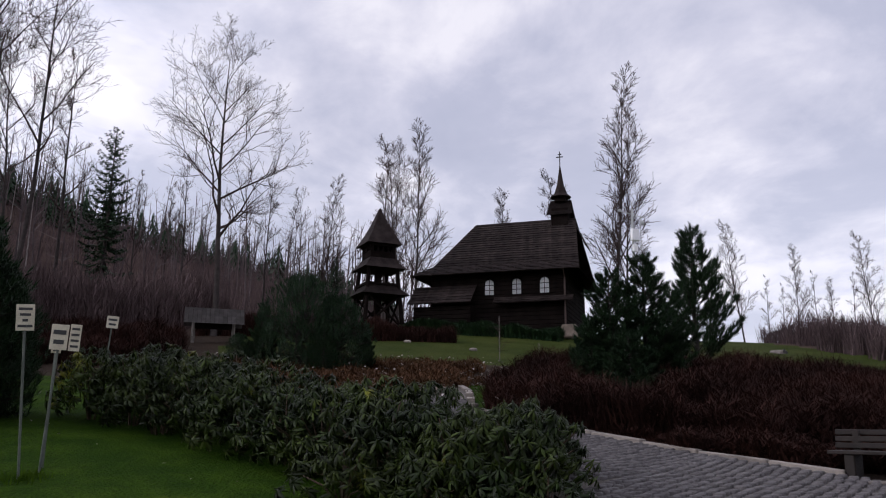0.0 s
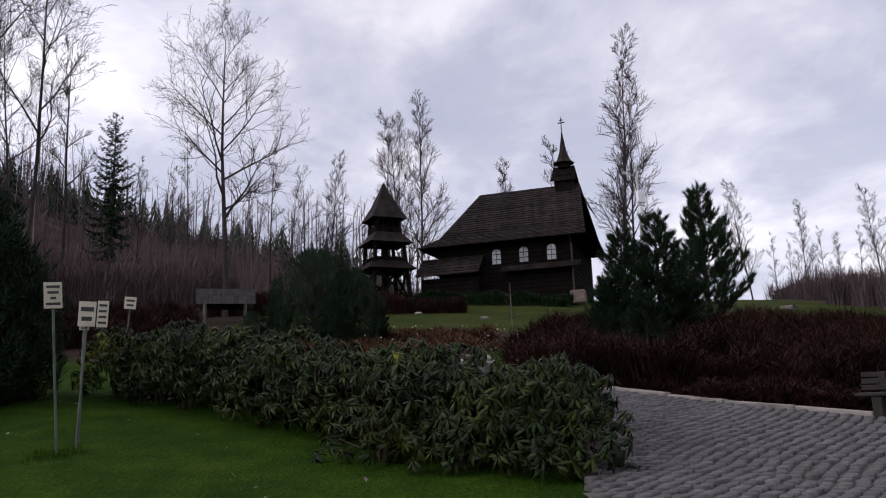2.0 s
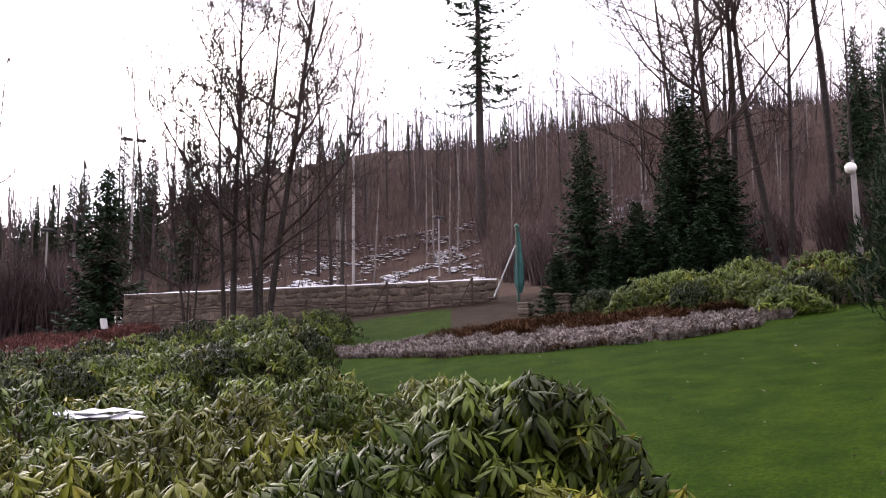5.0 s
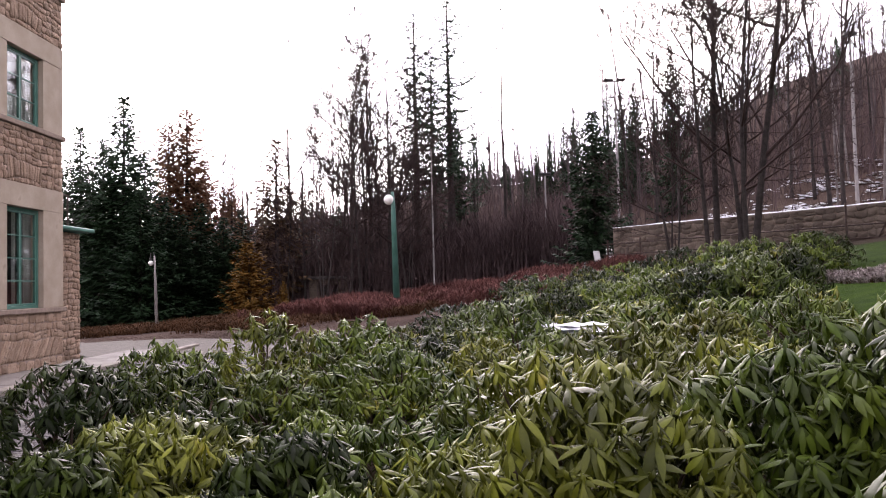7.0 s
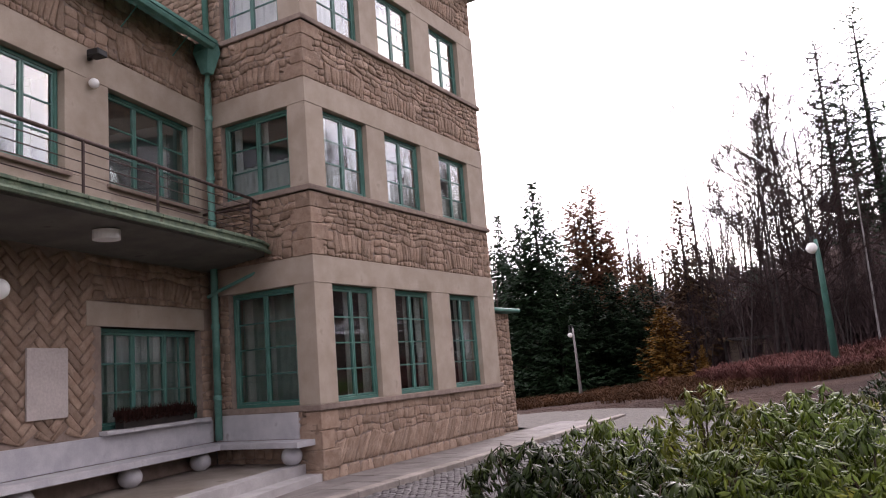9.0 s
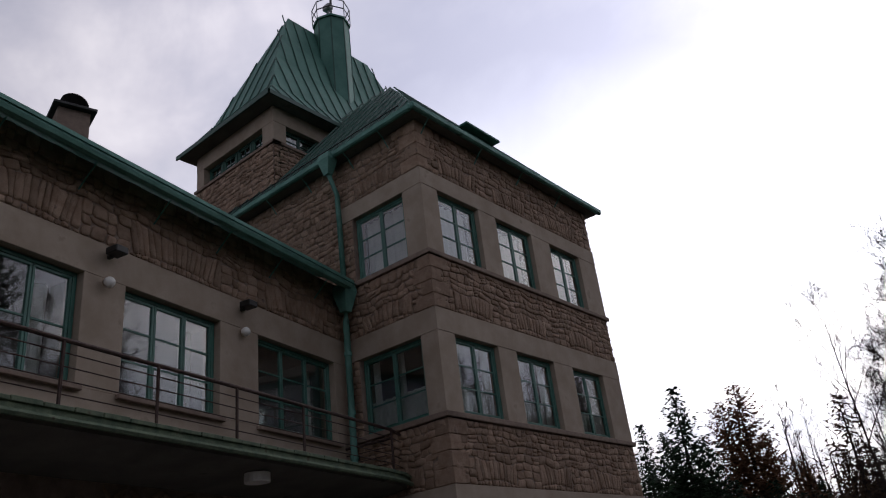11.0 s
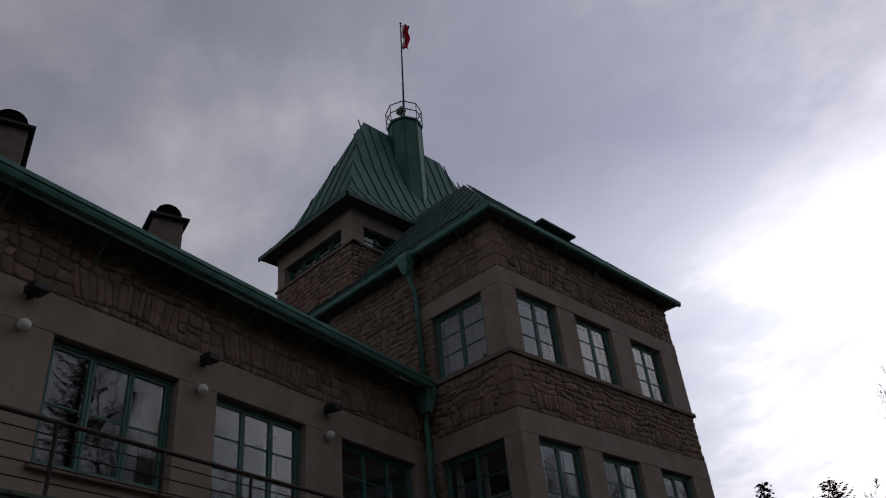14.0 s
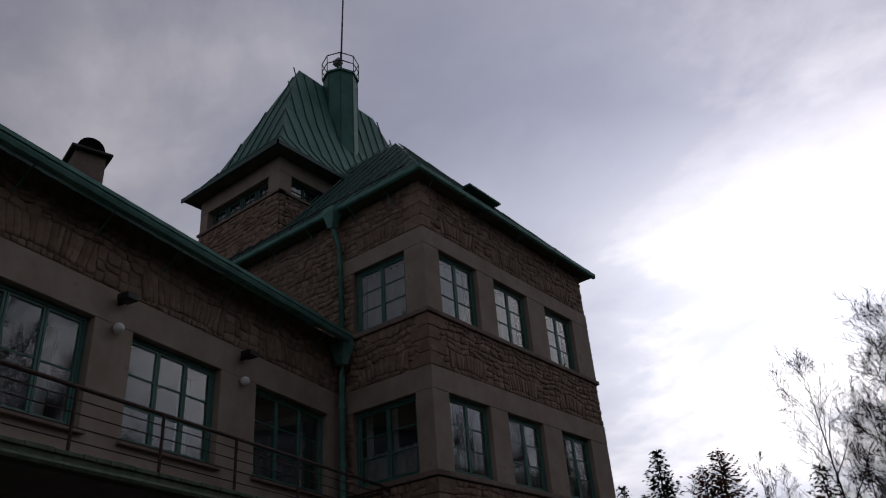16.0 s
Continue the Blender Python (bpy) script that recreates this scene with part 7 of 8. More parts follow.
    x, y = 0.3 + d * np.sin(np.radians(az)), 0.2 + d * np.cos(np.radians(az))
    P = np.stack([x, y, height(x, y)], 1)
    sc = rng.uniform(2.2, 5.2, m)
    turns = np.stack([np.stack([np.cos(az), -np.sin(az), 0 * az], 1), np.stack([np.sin(az), np.cos(az), 0 * az], 1), np.stack([0 * az, 0 * az, 1 + 0 * az], 1)], 1)
    V, T = scatter(np.array(tmpl_v), np.array(tmpl_t), P, turns, sc)
    ob = np_mesh("far_spruces", V, T, M["spruce"], kind="stuff")
    tagged(ob, label="small dark spruces scattered through the far woods", category="woods")


def thicket(name, label, poly, h, n, material, seed, tuft=False, spread=0.35, clump=0.9, fine=0.012, gap=0.30):
    """Uneven mounds of fine twigs or tufts filling an outline on the ground."""
    rg = random.Random(seed)
    xs, ys = [p[0] for p in poly], [p[1] for p in poly]
    P, H = [], []
    while len(P) < n:
        x, y = rg.uniform(min(xs), max(xs)), rg.uniform(min(ys), max(ys))
        jx, jy = 0.5 * noise.noise((x * 0.9, y * 0.9, 1.0)), 0.5 * noise.noise((x * 0.9, y * 0.9, 9.0))
        if not inside(poly, x + jx, y + jy):
            continue
        m = 0.62 + 0.65 * noise.noise((x * clump, y * clump, 2.0 + seed)) + 0.4 * noise.noise((x * clump * 2.7, y * clump * 2.7, 4.0))
        if m < gap + 0.25 * rg.random():
            continue
        P.append((x, y))
        H.append(min(1.15, m + 0.2))
    P = np.array(P)
    rng = np.random.default_rng(seed)
    z = height(P[:, 0], P[:, 1])
    hh = h * np.array(H) * rng.uniform(0.65, 1.08, n)
    Vs, Ts = [], []
    base = np.stack([P[:, 0], P[:, 1], z - 0.02], 1)
    for k in range(5):
        a = rng.uniform(0, 2 * math.pi, n)
        w = fine * (1.0 if k else 1.5) * np.stack([np.cos(a), np.sin(a), rng.uniform(-0.5, 0.5, n)], 1)
        f = rng.uniform(0.2, 0.85, n) if k else np.zeros(n)
        start = base + np.stack([0 * a, 0 * a, hh * f], 1)
        ln = hh * (1 - f * 0.75)
        tilt = rng.uniform(0.3, 1.3, n) * spread * (1.6 if k else 0.7)
        tip = start + np.stack([np.cos(a + 1.3) * tilt, np.sin(a + 1.3) * tilt, 1 - 0.35 * tilt], 1) * ln[:, None] * (0.9 if k == 0 else 0.7)
        Vs.append(np.stack([start - w, start + w, tip], 1).reshape(-1, 3))
        Ts.append((np.arange(n) * 3)[:, None] + np.array([0, 1, 2]) + k * 3 * n)
    ob = np_mesh(name, np.concatenate(Vs), np.concatenate(Ts), material, kind="stuff")
    return tagged(ob, label=label, category="shrubs")


def plant_thickets():
    R, U, W = M["red_shrub"], M["rust_shrub"], M["twig_far_hazed"]
    thicket("barberry_hedge", "dense dark red-brown leafless barberry bank", [(10.4, -4.3), (12.6, -2.6), (16.5, -4.2), (22.5, -6.5), (23.5, -14), (17, -17), (9.6, -13), (9.5, -7.4)], 0.72, 60000, R, 1, False, 0.75, 0.8, 0.008)
    thicket("shrubs", "low brown litter and dry shoots beside the lane", [(9.5, -4.75), (11.4, -3.45), (12.6, -2.6), (10.4, -4.3), (9.6, -7.4), (8.6, -9.5), (7.2, -8.2), (8.4, -6.2)], 0.3, 9000, R, 41, True, 0.8, 1.2, 0.01, 0.15)
    thicket("barberry_hedge", "dark reddish shrubs below the chapel lawn", [(13.2, 0.6), (22.5, 2.6), (23.2, -5.2), (17.0, -3.4), (13.2, -0.4)], 0.35, 12000, U, 2, True, 0.6)
    thicket("barberry_hedge", "low clipped red-brown hedge by the bell tower", [(33.5, 4.5), (33.5, -6.5), (35.2, -6.5), (35.2, 4.5)], 0.9, 6000, R, 3, False, 0.5, 0.3)
    thicket("barberry_hedge", "red-brown shrubs behind the signs", [(19.5, 6.5), (27, 8.5), (29, 4.8), (22, 3.2)], 0.9, 12000, R, 4, False, 0.6)
    bed = [(8.5, 18.5), (9.0, 13.6), (9.9, 10.5), (11.5, 8.75), (13.4, 8.5), (14.0, 9.6), (12.9, 10.7), (12.0, 12.1), (11.4, 14.0), (11.2, 17.5)]
    thicket("heather", "faded pinkish-grey heather along the lawn edge", bed, 0.24, 26000, M["heather"], 5, True, 0.8, 2.0, 0.011, 0.36)
    thicket("shrubs", "brown stems under the heather", bed, 0.16, 9000, U, 25, True, 0.8, 1.5)
    thicket("shrubs", "rust-brown low shrubs behind the heather", [(10.6, 17.0), (11.2, 13.8), (12.0, 12.0), (13.2, 10.6), (14.4, 10.2), (14.2, 13), (13.2, 15.5)], 0.36, 11000, U, 6, True, 0.7, 1.2)
    bank = [(-8, 30), (-3, 27), (4, 29.5), (9.5, 33), (8.5, 38), (2, 39), (-5, 37)]
    thicket("barberry_hedge", "patchy reddish shrubs on the bank below the woods", bank, 0.66, 23000, M["red_bank"], 7, False, 0.6, 0.38, 0.014, 0.52)
    thicket("shrubs", "brown dry undergrowth on the bank below the woods", bank, 0.42, 16000, U, 27, True, 0.8, 0.6, 0.014, 0.2)
    thicket("shrubs", "brown dry grass and shrubs beside the road", [(-18, 25.2), (-9, 24.9), (-5.0, 23.8), (-3.4, 26.5), (-8, 40), (-18, 42)], 0.36, 17000, U, 8, True, 0.7, 0.5, 0.012, 0.42)
    thicket("shrubs", "orange-brown fallen bracken under the trees", [(22, 14), (28, 17.5), (30, 13.5), (25, 10.5)], 0.35, 9000, U, 9, True, 0.8)
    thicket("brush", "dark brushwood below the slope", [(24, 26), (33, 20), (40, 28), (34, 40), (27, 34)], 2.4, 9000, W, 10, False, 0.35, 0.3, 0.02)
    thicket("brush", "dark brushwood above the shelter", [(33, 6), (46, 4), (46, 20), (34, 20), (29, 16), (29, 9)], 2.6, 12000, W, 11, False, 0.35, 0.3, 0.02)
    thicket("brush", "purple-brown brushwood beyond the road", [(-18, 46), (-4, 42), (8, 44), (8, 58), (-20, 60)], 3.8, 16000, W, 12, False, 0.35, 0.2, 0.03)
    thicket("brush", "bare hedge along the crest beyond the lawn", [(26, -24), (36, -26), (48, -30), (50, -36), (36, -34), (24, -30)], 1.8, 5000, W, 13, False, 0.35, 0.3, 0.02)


def snow():
    rng = np.random.default_rng(9)
    n = 16000
    zones = [(9, 24, 40, 58, 0.4), (18, 37, 34, 66, 0.5), (44.5, 50.5, 60, 70, 0.14), (4.5, 9.5, 31, 42, 0.2)]
    Ps = []
    for a0, a1, d0, d1, f in zones:
        k = int(n * f)
        az, d = rng.uniform(a0, a1, k), rng.uniform(d0, d1, k)
        x, y = 0.3 + d * np.sin(np.radians(az)), 0.2 + d * np.cos(np.radians(az))
        sel = np.array([noise.noise((p * 0.5, q * 0.5, 7.0)) + 0.5 * noise.noise((p * 1.7, q * 1.7, 3.0)) > 0.08 for p, q in zip(x, y)])
        Ps.append(np.stack([x[sel], y[sel]], 1))
    P = np.concatenate(Ps)
    z = height(P[:, 0], P[:, 1])
    tv = [(math.cos(k * 0.785) * (1 + 0.3 * math.sin(k * 2.1)), math.sin(k * 0.785) * (1 + 0.3 * math.cos(k * 1.3)), 0.0) for k in range(8)] + [(0, 0, 0.22)]
    tt = [(k, (k + 1) % 8, 8) for k in range(8)]
    a = rng.uniform(0, 6.28, len(P))
    turns = np.stack([np.stack([np.cos(a), -np.sin(a), 0 * a], 1), np.stack([np.sin(a), np.cos(a), 0 * a], 1), np.stack([0 * a, 0 * a, 1 + 0 * a], 1)], 1)
    V, T = scatter(np.array(tv), np.array(tt), np.column_stack([P, z + 0.03]), turns, rng.uniform(0.06, 0.26, len(P)))
    ob = np_mesh("snow", V, T, M["snow"], smooth=True, kind="stuff")
    m = 26
    Q = np.column_stack([1.60 + rng.normal(scale=0.20, size=m), 8.70 + rng.normal(scale=0.12, size=m), 0.93 + rng.uniform(-0.04, 0.06, m)])
    V, T = scatter(np.array(tv), np.array(tt), Q, turns[:m], rng.uniform(0.08, 0.17, m))
    lump = np_mesh("snow", V, T, M["snow"], smooth=True, kind="stuff")
    tagged(lump, label="small lump of old snow lying on the bushes", category="snow")
    tagged(ob, label="patches of old melting snow on the slope", category="snow")


def lawn_blades():
    rng = np.random.default_rng(14)
    n = 260
    x, y = 8.1 + rng.normal(scale=0.13, size=n), 2.68 + rng.normal(scale=0.13, size=n)
    z = height(x, y)
    a = rng.uniform(0, 6.28, n)
    w = 0.006 * np.stack([np.cos(a), np.sin(a), 0 * a], 1)
    b = np.stack([x, y, z - 0.01], 1)
    tip = b + np.stack([rng.normal(scale=0.04, size=n), rng.normal(scale=0.04, size=n), rng.uniform(0.04, 0.12, n)], 1)
    V = np.stack([b - w, b + w, tip], 1).reshape(-1, 3)
    T = (np.arange(n) * 3)[:, None] + np.array([0, 1, 2])
    ob = np_mesh("grass_tuft", V, T, M["blade"], kind="stuff")
    tagged(ob, label="unmown tuft of grass round the sign posts", category="grass")
    # fallen leaves and daisies on the lawn and the bank
    m = 260
    az, d = rng.uniform(35, 112, m), 4 + 22 * rng.uniform(0, 1, m)
    x, y = 0.3 + d * np.sin(np.radians(az)), 0.2 + d * np.cos(np.radians(az))
    tv = np.array([(-0.03, 0, 0), (0, -0.02, 0.008), (0.035, 0, 0), (0, 0.02, 0.012)])
    tt = np.array([(0, 1, 2), (0, 2, 3)])
    dirs = np.column_stack([rng.normal(scale=0.3, size=(m, 2)), np.ones(m)])
    V, T = scatter(tv, tt, np.column_stack([x, y, height(x, y) + 0.03]), frames_from(dirs, rng), rng.uniform(0.4, 1.0, m))
    k = 900
    xb, yb = rng.uniform(13.0, 24.5, k), rng.uniform(-6.0, 3.0, k)
    V2, T2 = scatter(tv, tt, np.column_stack([xb, yb, height(xb, yb) + rng.uniform(0.04, 0.3, k)]), frames_from(np.column_stack([rng.normal(scale=0.6, size=(k, 2)), np.ones(k)]), rng), rng.uniform(0.7, 1.7, k))
    V, T = np.concatenate([V, V2]), np.concatenate([T, T2 + len(V)])
    ob = np_mesh("fallen_leaves", V, T, M["heather"], kind="stuff")
    tagged(ob, label="pale fallen leaves scattered over the lawn", category="leaves")


plant_bed()
plant_hedges()
plant_trees()
far_woods()
plant_thickets()
snow()
lawn_blades()


# ---- the wooden chapel and what stands round it ----
def local(x, y, z, yaw):
    return Matrix.Translation((x, y, z)) @ Matrix.Rotation(yaw, 4, "Z")


def roof_quad(bm, pts, thick=0.07):
    f = bm.faces.new([bm.verts.new(p) for p in pts])
    return f


def shingle_rows(parent, a, b, c, d, rows, n, name="shingle_course"):
    """Courses of shingles on the roof plane a-b (eave) to d-c (top), each a toothed strip proud of the one above."""
    a, b, c, d = (Vector(p) for p in (a, b, c, d))
    nrm = (b - a).cross(d - a).normalized()
    if nrm.z < 0:
        nrm = -nrm
    rg = random.Random(int(a.x * 13 + a.z * 7 + rows))
    for r in range(rows):
        t0, t1 = r / rows, min(1.0, (r + 1.25) / rows)
        l0, r0, l1, r1 = a.lerp(d, t0), b.lerp(c, t0), a.lerp(d, t1), b.lerp(c, t1)
        V, Fc = [], []
        k = max(3, int(n * (r0 - l0).length / max(0.1, (b - a).length)))
        for i in range(k):
            s0, s1 = i / k + 0.004 / k * 20 * 0.1, (i + 1) / k - 0.03 / k
            drop = rg.uniform(-0.02, 0.03)
            p = [l0.lerp(r0, s0), l0.lerp(r0, s1), l1.lerp(r1, s1), l1.lerp(r1, s0)]
            down = (l0 - l1).normalized() * drop
            off = nrm * (0.05 + rg.uniform(-0.006, 0.012))
            q = [p[0] + off + down, p[1] + off + down, p[2] + nrm * 0.012, p[3] + nrm * 0.012]
            e = [p[0] + nrm * 0.005 + down, p[1] + nrm * 0.005 + down]
            base = len(V)
            V += [tuple(v) for v in q + e]
            Fc += [(base, base + 1, base + 2, base + 3), (base + 4, base + 5, base + 1, base)]
        pyd(name, V, Fc, M["shingle"], parent)


def chapel():
    th = math.atan2(0.87, 0.49)  # long wall runs this way from the near corner
    ox, oy = 39.2, -13.55
    z0 = zat(41, -10) + 0.02
    ch = thing("chapel", "small black timber chapel with a shingled roof and a slender spire", "chapel", m=local(ox, oy, z0, th))
    L, W, H, R = 7.6, 6.5, 3.55, 7.05   # length, width (to the back is -y), eave height, ridge height
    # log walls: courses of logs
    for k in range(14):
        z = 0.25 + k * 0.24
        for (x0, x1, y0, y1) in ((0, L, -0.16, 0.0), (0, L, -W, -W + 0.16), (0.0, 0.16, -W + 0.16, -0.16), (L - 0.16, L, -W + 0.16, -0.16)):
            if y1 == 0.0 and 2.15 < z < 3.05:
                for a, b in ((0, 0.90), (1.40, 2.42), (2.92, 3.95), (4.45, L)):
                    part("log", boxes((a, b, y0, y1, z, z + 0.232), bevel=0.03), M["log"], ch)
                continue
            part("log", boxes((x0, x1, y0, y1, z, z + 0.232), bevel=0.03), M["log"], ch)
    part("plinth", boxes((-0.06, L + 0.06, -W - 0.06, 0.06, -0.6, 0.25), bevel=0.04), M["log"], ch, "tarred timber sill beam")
    part("corner_stone", boxes((-0.55, 0.25, -0.1, 0.35, -0.3, 0.42), bevel=0.08), M["wall_stone"], ch)
    # three arched windows; sky seen through them is painted as opaque white panes
    for cx in (1.15, 2.67, 4.2):
        bm = bmesh.new()
        n = 10
        w, hb, ht = 0.25, 2.16, 2.78
        outer = [(-w - 0.05, hb - 0.03), (w + 0.05, hb - 0.03)] + [((w + 0.05) * math.cos(math.pi * i / n), ht + (w + 0.05) * math.sin(math.pi * i / n)) for i in range(n + 1)]
        inner = [(-w, hb + 0.02), (w, hb + 0.02)] + [(w * math.cos(math.pi * i / n), ht + w * math.sin(math.pi * i / n)) for i in range(n + 1)]
        vo = [bm.verts.new((cx + p, 0.03, q)) for p, q in outer]
        vi = [bm.verts.new((cx + p, 0.03, q)) for p, q in inner]
        for i in range(len(vo)):
            bm.faces.new((vo[i], vo[(i + 1) % len(vo)], vi[(i + 1) % len(vo)], vi[i]))
        bmesh.ops.solidify(bm, geom=bm.faces[:], thickness=0.08)
        wd = part("window", bm, M["log"], ch, "arched window with white glazing")
        bm = bmesh.new()
        bm.faces.new([bm.verts.new((cx + p, -0.02, q)) for p, q in inner])
        bmesh.ops.solidify(bm, geom=bm.faces[:], thickness=0.02)
        part("pane", bm, M["white"], wd, "opaque white pane painted as bright sky")
        part("glazing_bar", boxes((cx - 0.012, cx + 0.012, 0.0, 0.03, hb, ht + w), (cx - w, cx + w, 0.0, 0.03, 2.42, 2.45), (cx - w, cx + w, 0.0, 0.03, 2.7, 2.73)), M["log"], wd)
    # infill above and below the windows
    # main roof, hipped skirts at the near gable
    ov, zE = 0.62, H - 0.25
    ey0, ey1 = ov, -W - ov
    ymid = -W / 2
    rx0, rx1 = 0.55, L - 1.7
    ym, zm = -0.55, 4.02                      # where the slope breaks into the flared eave
    xm0, xm1 = -0.62, L + 0.05
    bm = bmesh.new()
    p = {k: bm.verts.new(v) for k, v in dict(a=(-0.85, ey0 + 0.12, zE), b=(L + 0.95, ey0 + 0.12, zE), c=(L + 0.95, ey1 - 0.12, zE), d=(-0.85, ey1 - 0.12, zE), am=(xm0, ym, zm), bm=(xm1, ym, zm), cm=(xm1, -W - ym, zm), dm=(xm0, -W - ym, zm),
                                             r0=(rx0 - 0.65, ymid, R), r1=(rx1, ymid, R)).items()}
    for f in (("a", "b", "bm", "am"), ("am", "bm", "r1", "r0"), ("b", "c", "cm", "bm"), ("bm", "cm", "r1"), ("c", "d", "dm", "cm"), ("cm", "dm", "r0", "r1")):
        bm.faces.new([p[k] for k in f])
    bmesh.ops.solidify(bm, geom=bm.faces[:], thickness=0.08)
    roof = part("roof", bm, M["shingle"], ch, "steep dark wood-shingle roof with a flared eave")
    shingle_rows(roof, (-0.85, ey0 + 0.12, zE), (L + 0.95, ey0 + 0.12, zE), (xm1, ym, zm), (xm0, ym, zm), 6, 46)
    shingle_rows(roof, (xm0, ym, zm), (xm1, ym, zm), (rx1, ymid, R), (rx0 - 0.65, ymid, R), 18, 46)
    # gable: boarded triangle and the skirt roof under it
    bm = bmesh.new()
    bm.faces.new([bm.verts.new(v) for v in ((-0.05, -0.15, H - 0.1), (-0.05, -W + 0.15, H - 0.1), (-0.05, ymid, R - 0.35))])
    bmesh.ops.solidify(bm, geom=bm.faces[:], thickness=0.1)
    part("gable", bm, M["log"], ch)
    bm = bmesh.new()
    bm.faces.new([bm.verts.new(v) for v in ((-1.05, ey0, zE - 0.25), (-1.05, ey1, zE - 0.25), (-0.02, -W + 0.6, H + 0.75), (-0.02, -0.6, H + 0.75))])
    bmesh.ops.solidify(bm, geom=bm.faces[:], thickness=0.07)
    part("skirt_roof", bm, M["shingle"], ch)
    bm = bmesh.new()
    bm.faces.new([bm.verts.new(v) for v in ((-0.85, -0.9, 5.0), (-0.85, -W + 0.9, 5.0), (-0.06, ymid - 0.1, 6.75), (-0.06, ymid + 0.1, 6.75))])
    bmesh.ops.solidify(bm, geom=bm.faces[:], thickness=0.07)
    part("gable_hood", bm, M["shingle"], ch)
    # lean-to arcade roof along the long side
    for x0, x1, yo in ((-0.4, 3.9, 0.55), (4.9, L + 0.9, 1.3)):
        bm = bmesh.new()
        bm.faces.new([bm.verts.new(v) for v in ((x0, yo, 1.62), (x1, yo, 1.62), (x1, 0.0, 2.0 if yo < 1 else 2.75), (x0, 0.0, 2.0 if yo < 1 else 2.75))])
        bmesh.ops.solidify(bm, geom=bm.faces[:], thickness=0.06)
        lt = part("skirt_roof", bm, M["shingle"], ch)
        shingle_rows(lt, (x0, yo, 1.64), (x1, yo, 1.64), (x1, 0.02, 2.02 if yo < 1 else 2.77), (x0, 0.02, 2.02 if yo < 1 else 2.77), 6 if yo > 1 else 3, 20)
    for k in range(6):
        part("log", boxes((5.0, L + 0.7, 0.75, 0.9, 0.1 + k * 0.24, 0.33 + k * 0.24), bevel=0.03), M["log"], ch)
    part("log", boxes((L + 0.55, L + 0.7, -0.1, 0.75, 0.1, 1.55), (5.0, 5.15, 0.0, 0.75, 0.1, 1.55)), M["log"], ch)
    # downpipe
    bm = bmesh.new()
    tube(bm, [(0.05, 0.55, zE), (0.05, 0.12, zE - 0.35), (0.05, 0.10, 0.3)], 0.05, 8)
    part("drainpipe", bm, M["rail"], ch)
    # ridge turret and spire
    tx, ty = 0.75, ymid
    part("turret", boxes((tx - 0.48, tx + 0.48, ty - 0.48, ty + 0.48, R - 1.1, R + 0.55), bevel=0.02), M["log"], ch)

    bm = bmesh.new()
    for sg in (-1, 1):
        bm.faces.new([bm.verts.new(q) for q in ((tx - 0.74, ty + 0.66 * sg, R + 0.12), (tx + 0.74, ty + 0.66 * sg, R + 0.12), (tx + 0.62, ty, R + 1.12), (tx - 0.62, ty, R + 1.12))])
    bmesh.ops.solidify(bm, geom=bm.faces[:], thickness=0.06)
    part("skirt_roof", bm, M["shingle"], ch, "small gabled roof of the ridge turret")
    bm = bmesh.new()
    for sg in (-1, 1):
        bm.faces.new([bm.verts.new(q) for q in ((tx + 0.50 * sg, ty - 0.46, R + 0.3), (tx + 0.50 * sg, ty + 0.46, R + 0.3), (tx + 0.50 * sg, ty, R + 1.02))])
    bmesh.ops.solidify(bm, geom=bm.faces[:], thickness=0.05)
    part("gable", bm, M["log"], ch)
    part("lantern", boxes((tx - 0.3, tx + 0.3, ty - 0.3, ty + 0.3, R + 1.0, R + 1.32)), M["log"], ch)
    bm = bmesh.new()
    prof = [(0.64, R + 1.28), (0.40, R + 1.5), (0.22, R + 2.0), (0.12, R + 2.6), (0.03, R + 3.25)]
    rings = [[bm.verts.new((tx + r * math.cos(k * math.pi / 4), ty + r * math.sin(k * math.pi / 4), z)) for k in range(8)] for r, z in prof]
    for r0, r1 in zip(rings, rings[1:]):
        for k in range(8):
            bm.faces.new((r0[k], r0[(k + 1) % 8], r1[(k + 1) % 8], r1[k]))
    bm.faces.new(rings[0][::-1])
    part("spire", bm, M["shingle"], ch)
    bm = bmesh.new()
    box(bm, tx - 0.025, tx + 0.025, ty - 0.025, ty + 0.025, R + 3.2, R + 4.15)
    box(bm, tx - 0.20, tx + 0.20, ty - 0.024, ty + 0.024, R + 3.78, R + 3.84)
    box(bm, tx - 0.11, tx + 0.11, ty - 0.023, ty + 0.023, R + 3.95, R + 4.0)
    part("cross", bm, M["dark"], ch)


def bell_tower():
    x, y = 43.0, -3.95
    z0 = zat(x, y)
    bt = thing("bell_tower", "dark timber bell tower with tiered shingled roofs", "tower", m=local(x, y, z0, 0.25))
    k = 13.75 - z0

    def tier(zl, zh, rl, rh, name, curve=0.0):
        bm = bmesh.new()
        rings = []
        for t in (0, 0.35, 0.7, 1):
            r = rl + (rh - rl) * (t ** (1 - curve))
            z = zl + (zh - zl) * t
            rings.append([bm.verts.new((r * i, r * j, z)) for i, j in ((-1, -1), (1, -1), (1, 1), (-1, 1))])
        for r0, r1 in zip(rings, rings[1:]):
            for q in range(4):
                bm.faces.new((r0[q], r0[(q + 1) % 4], r1[(q + 1) % 4], r1[q]))
        bm.faces.new(rings[0][::-1])
        bm.faces.new(rings[-1])
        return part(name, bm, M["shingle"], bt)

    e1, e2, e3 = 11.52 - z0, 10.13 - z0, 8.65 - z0
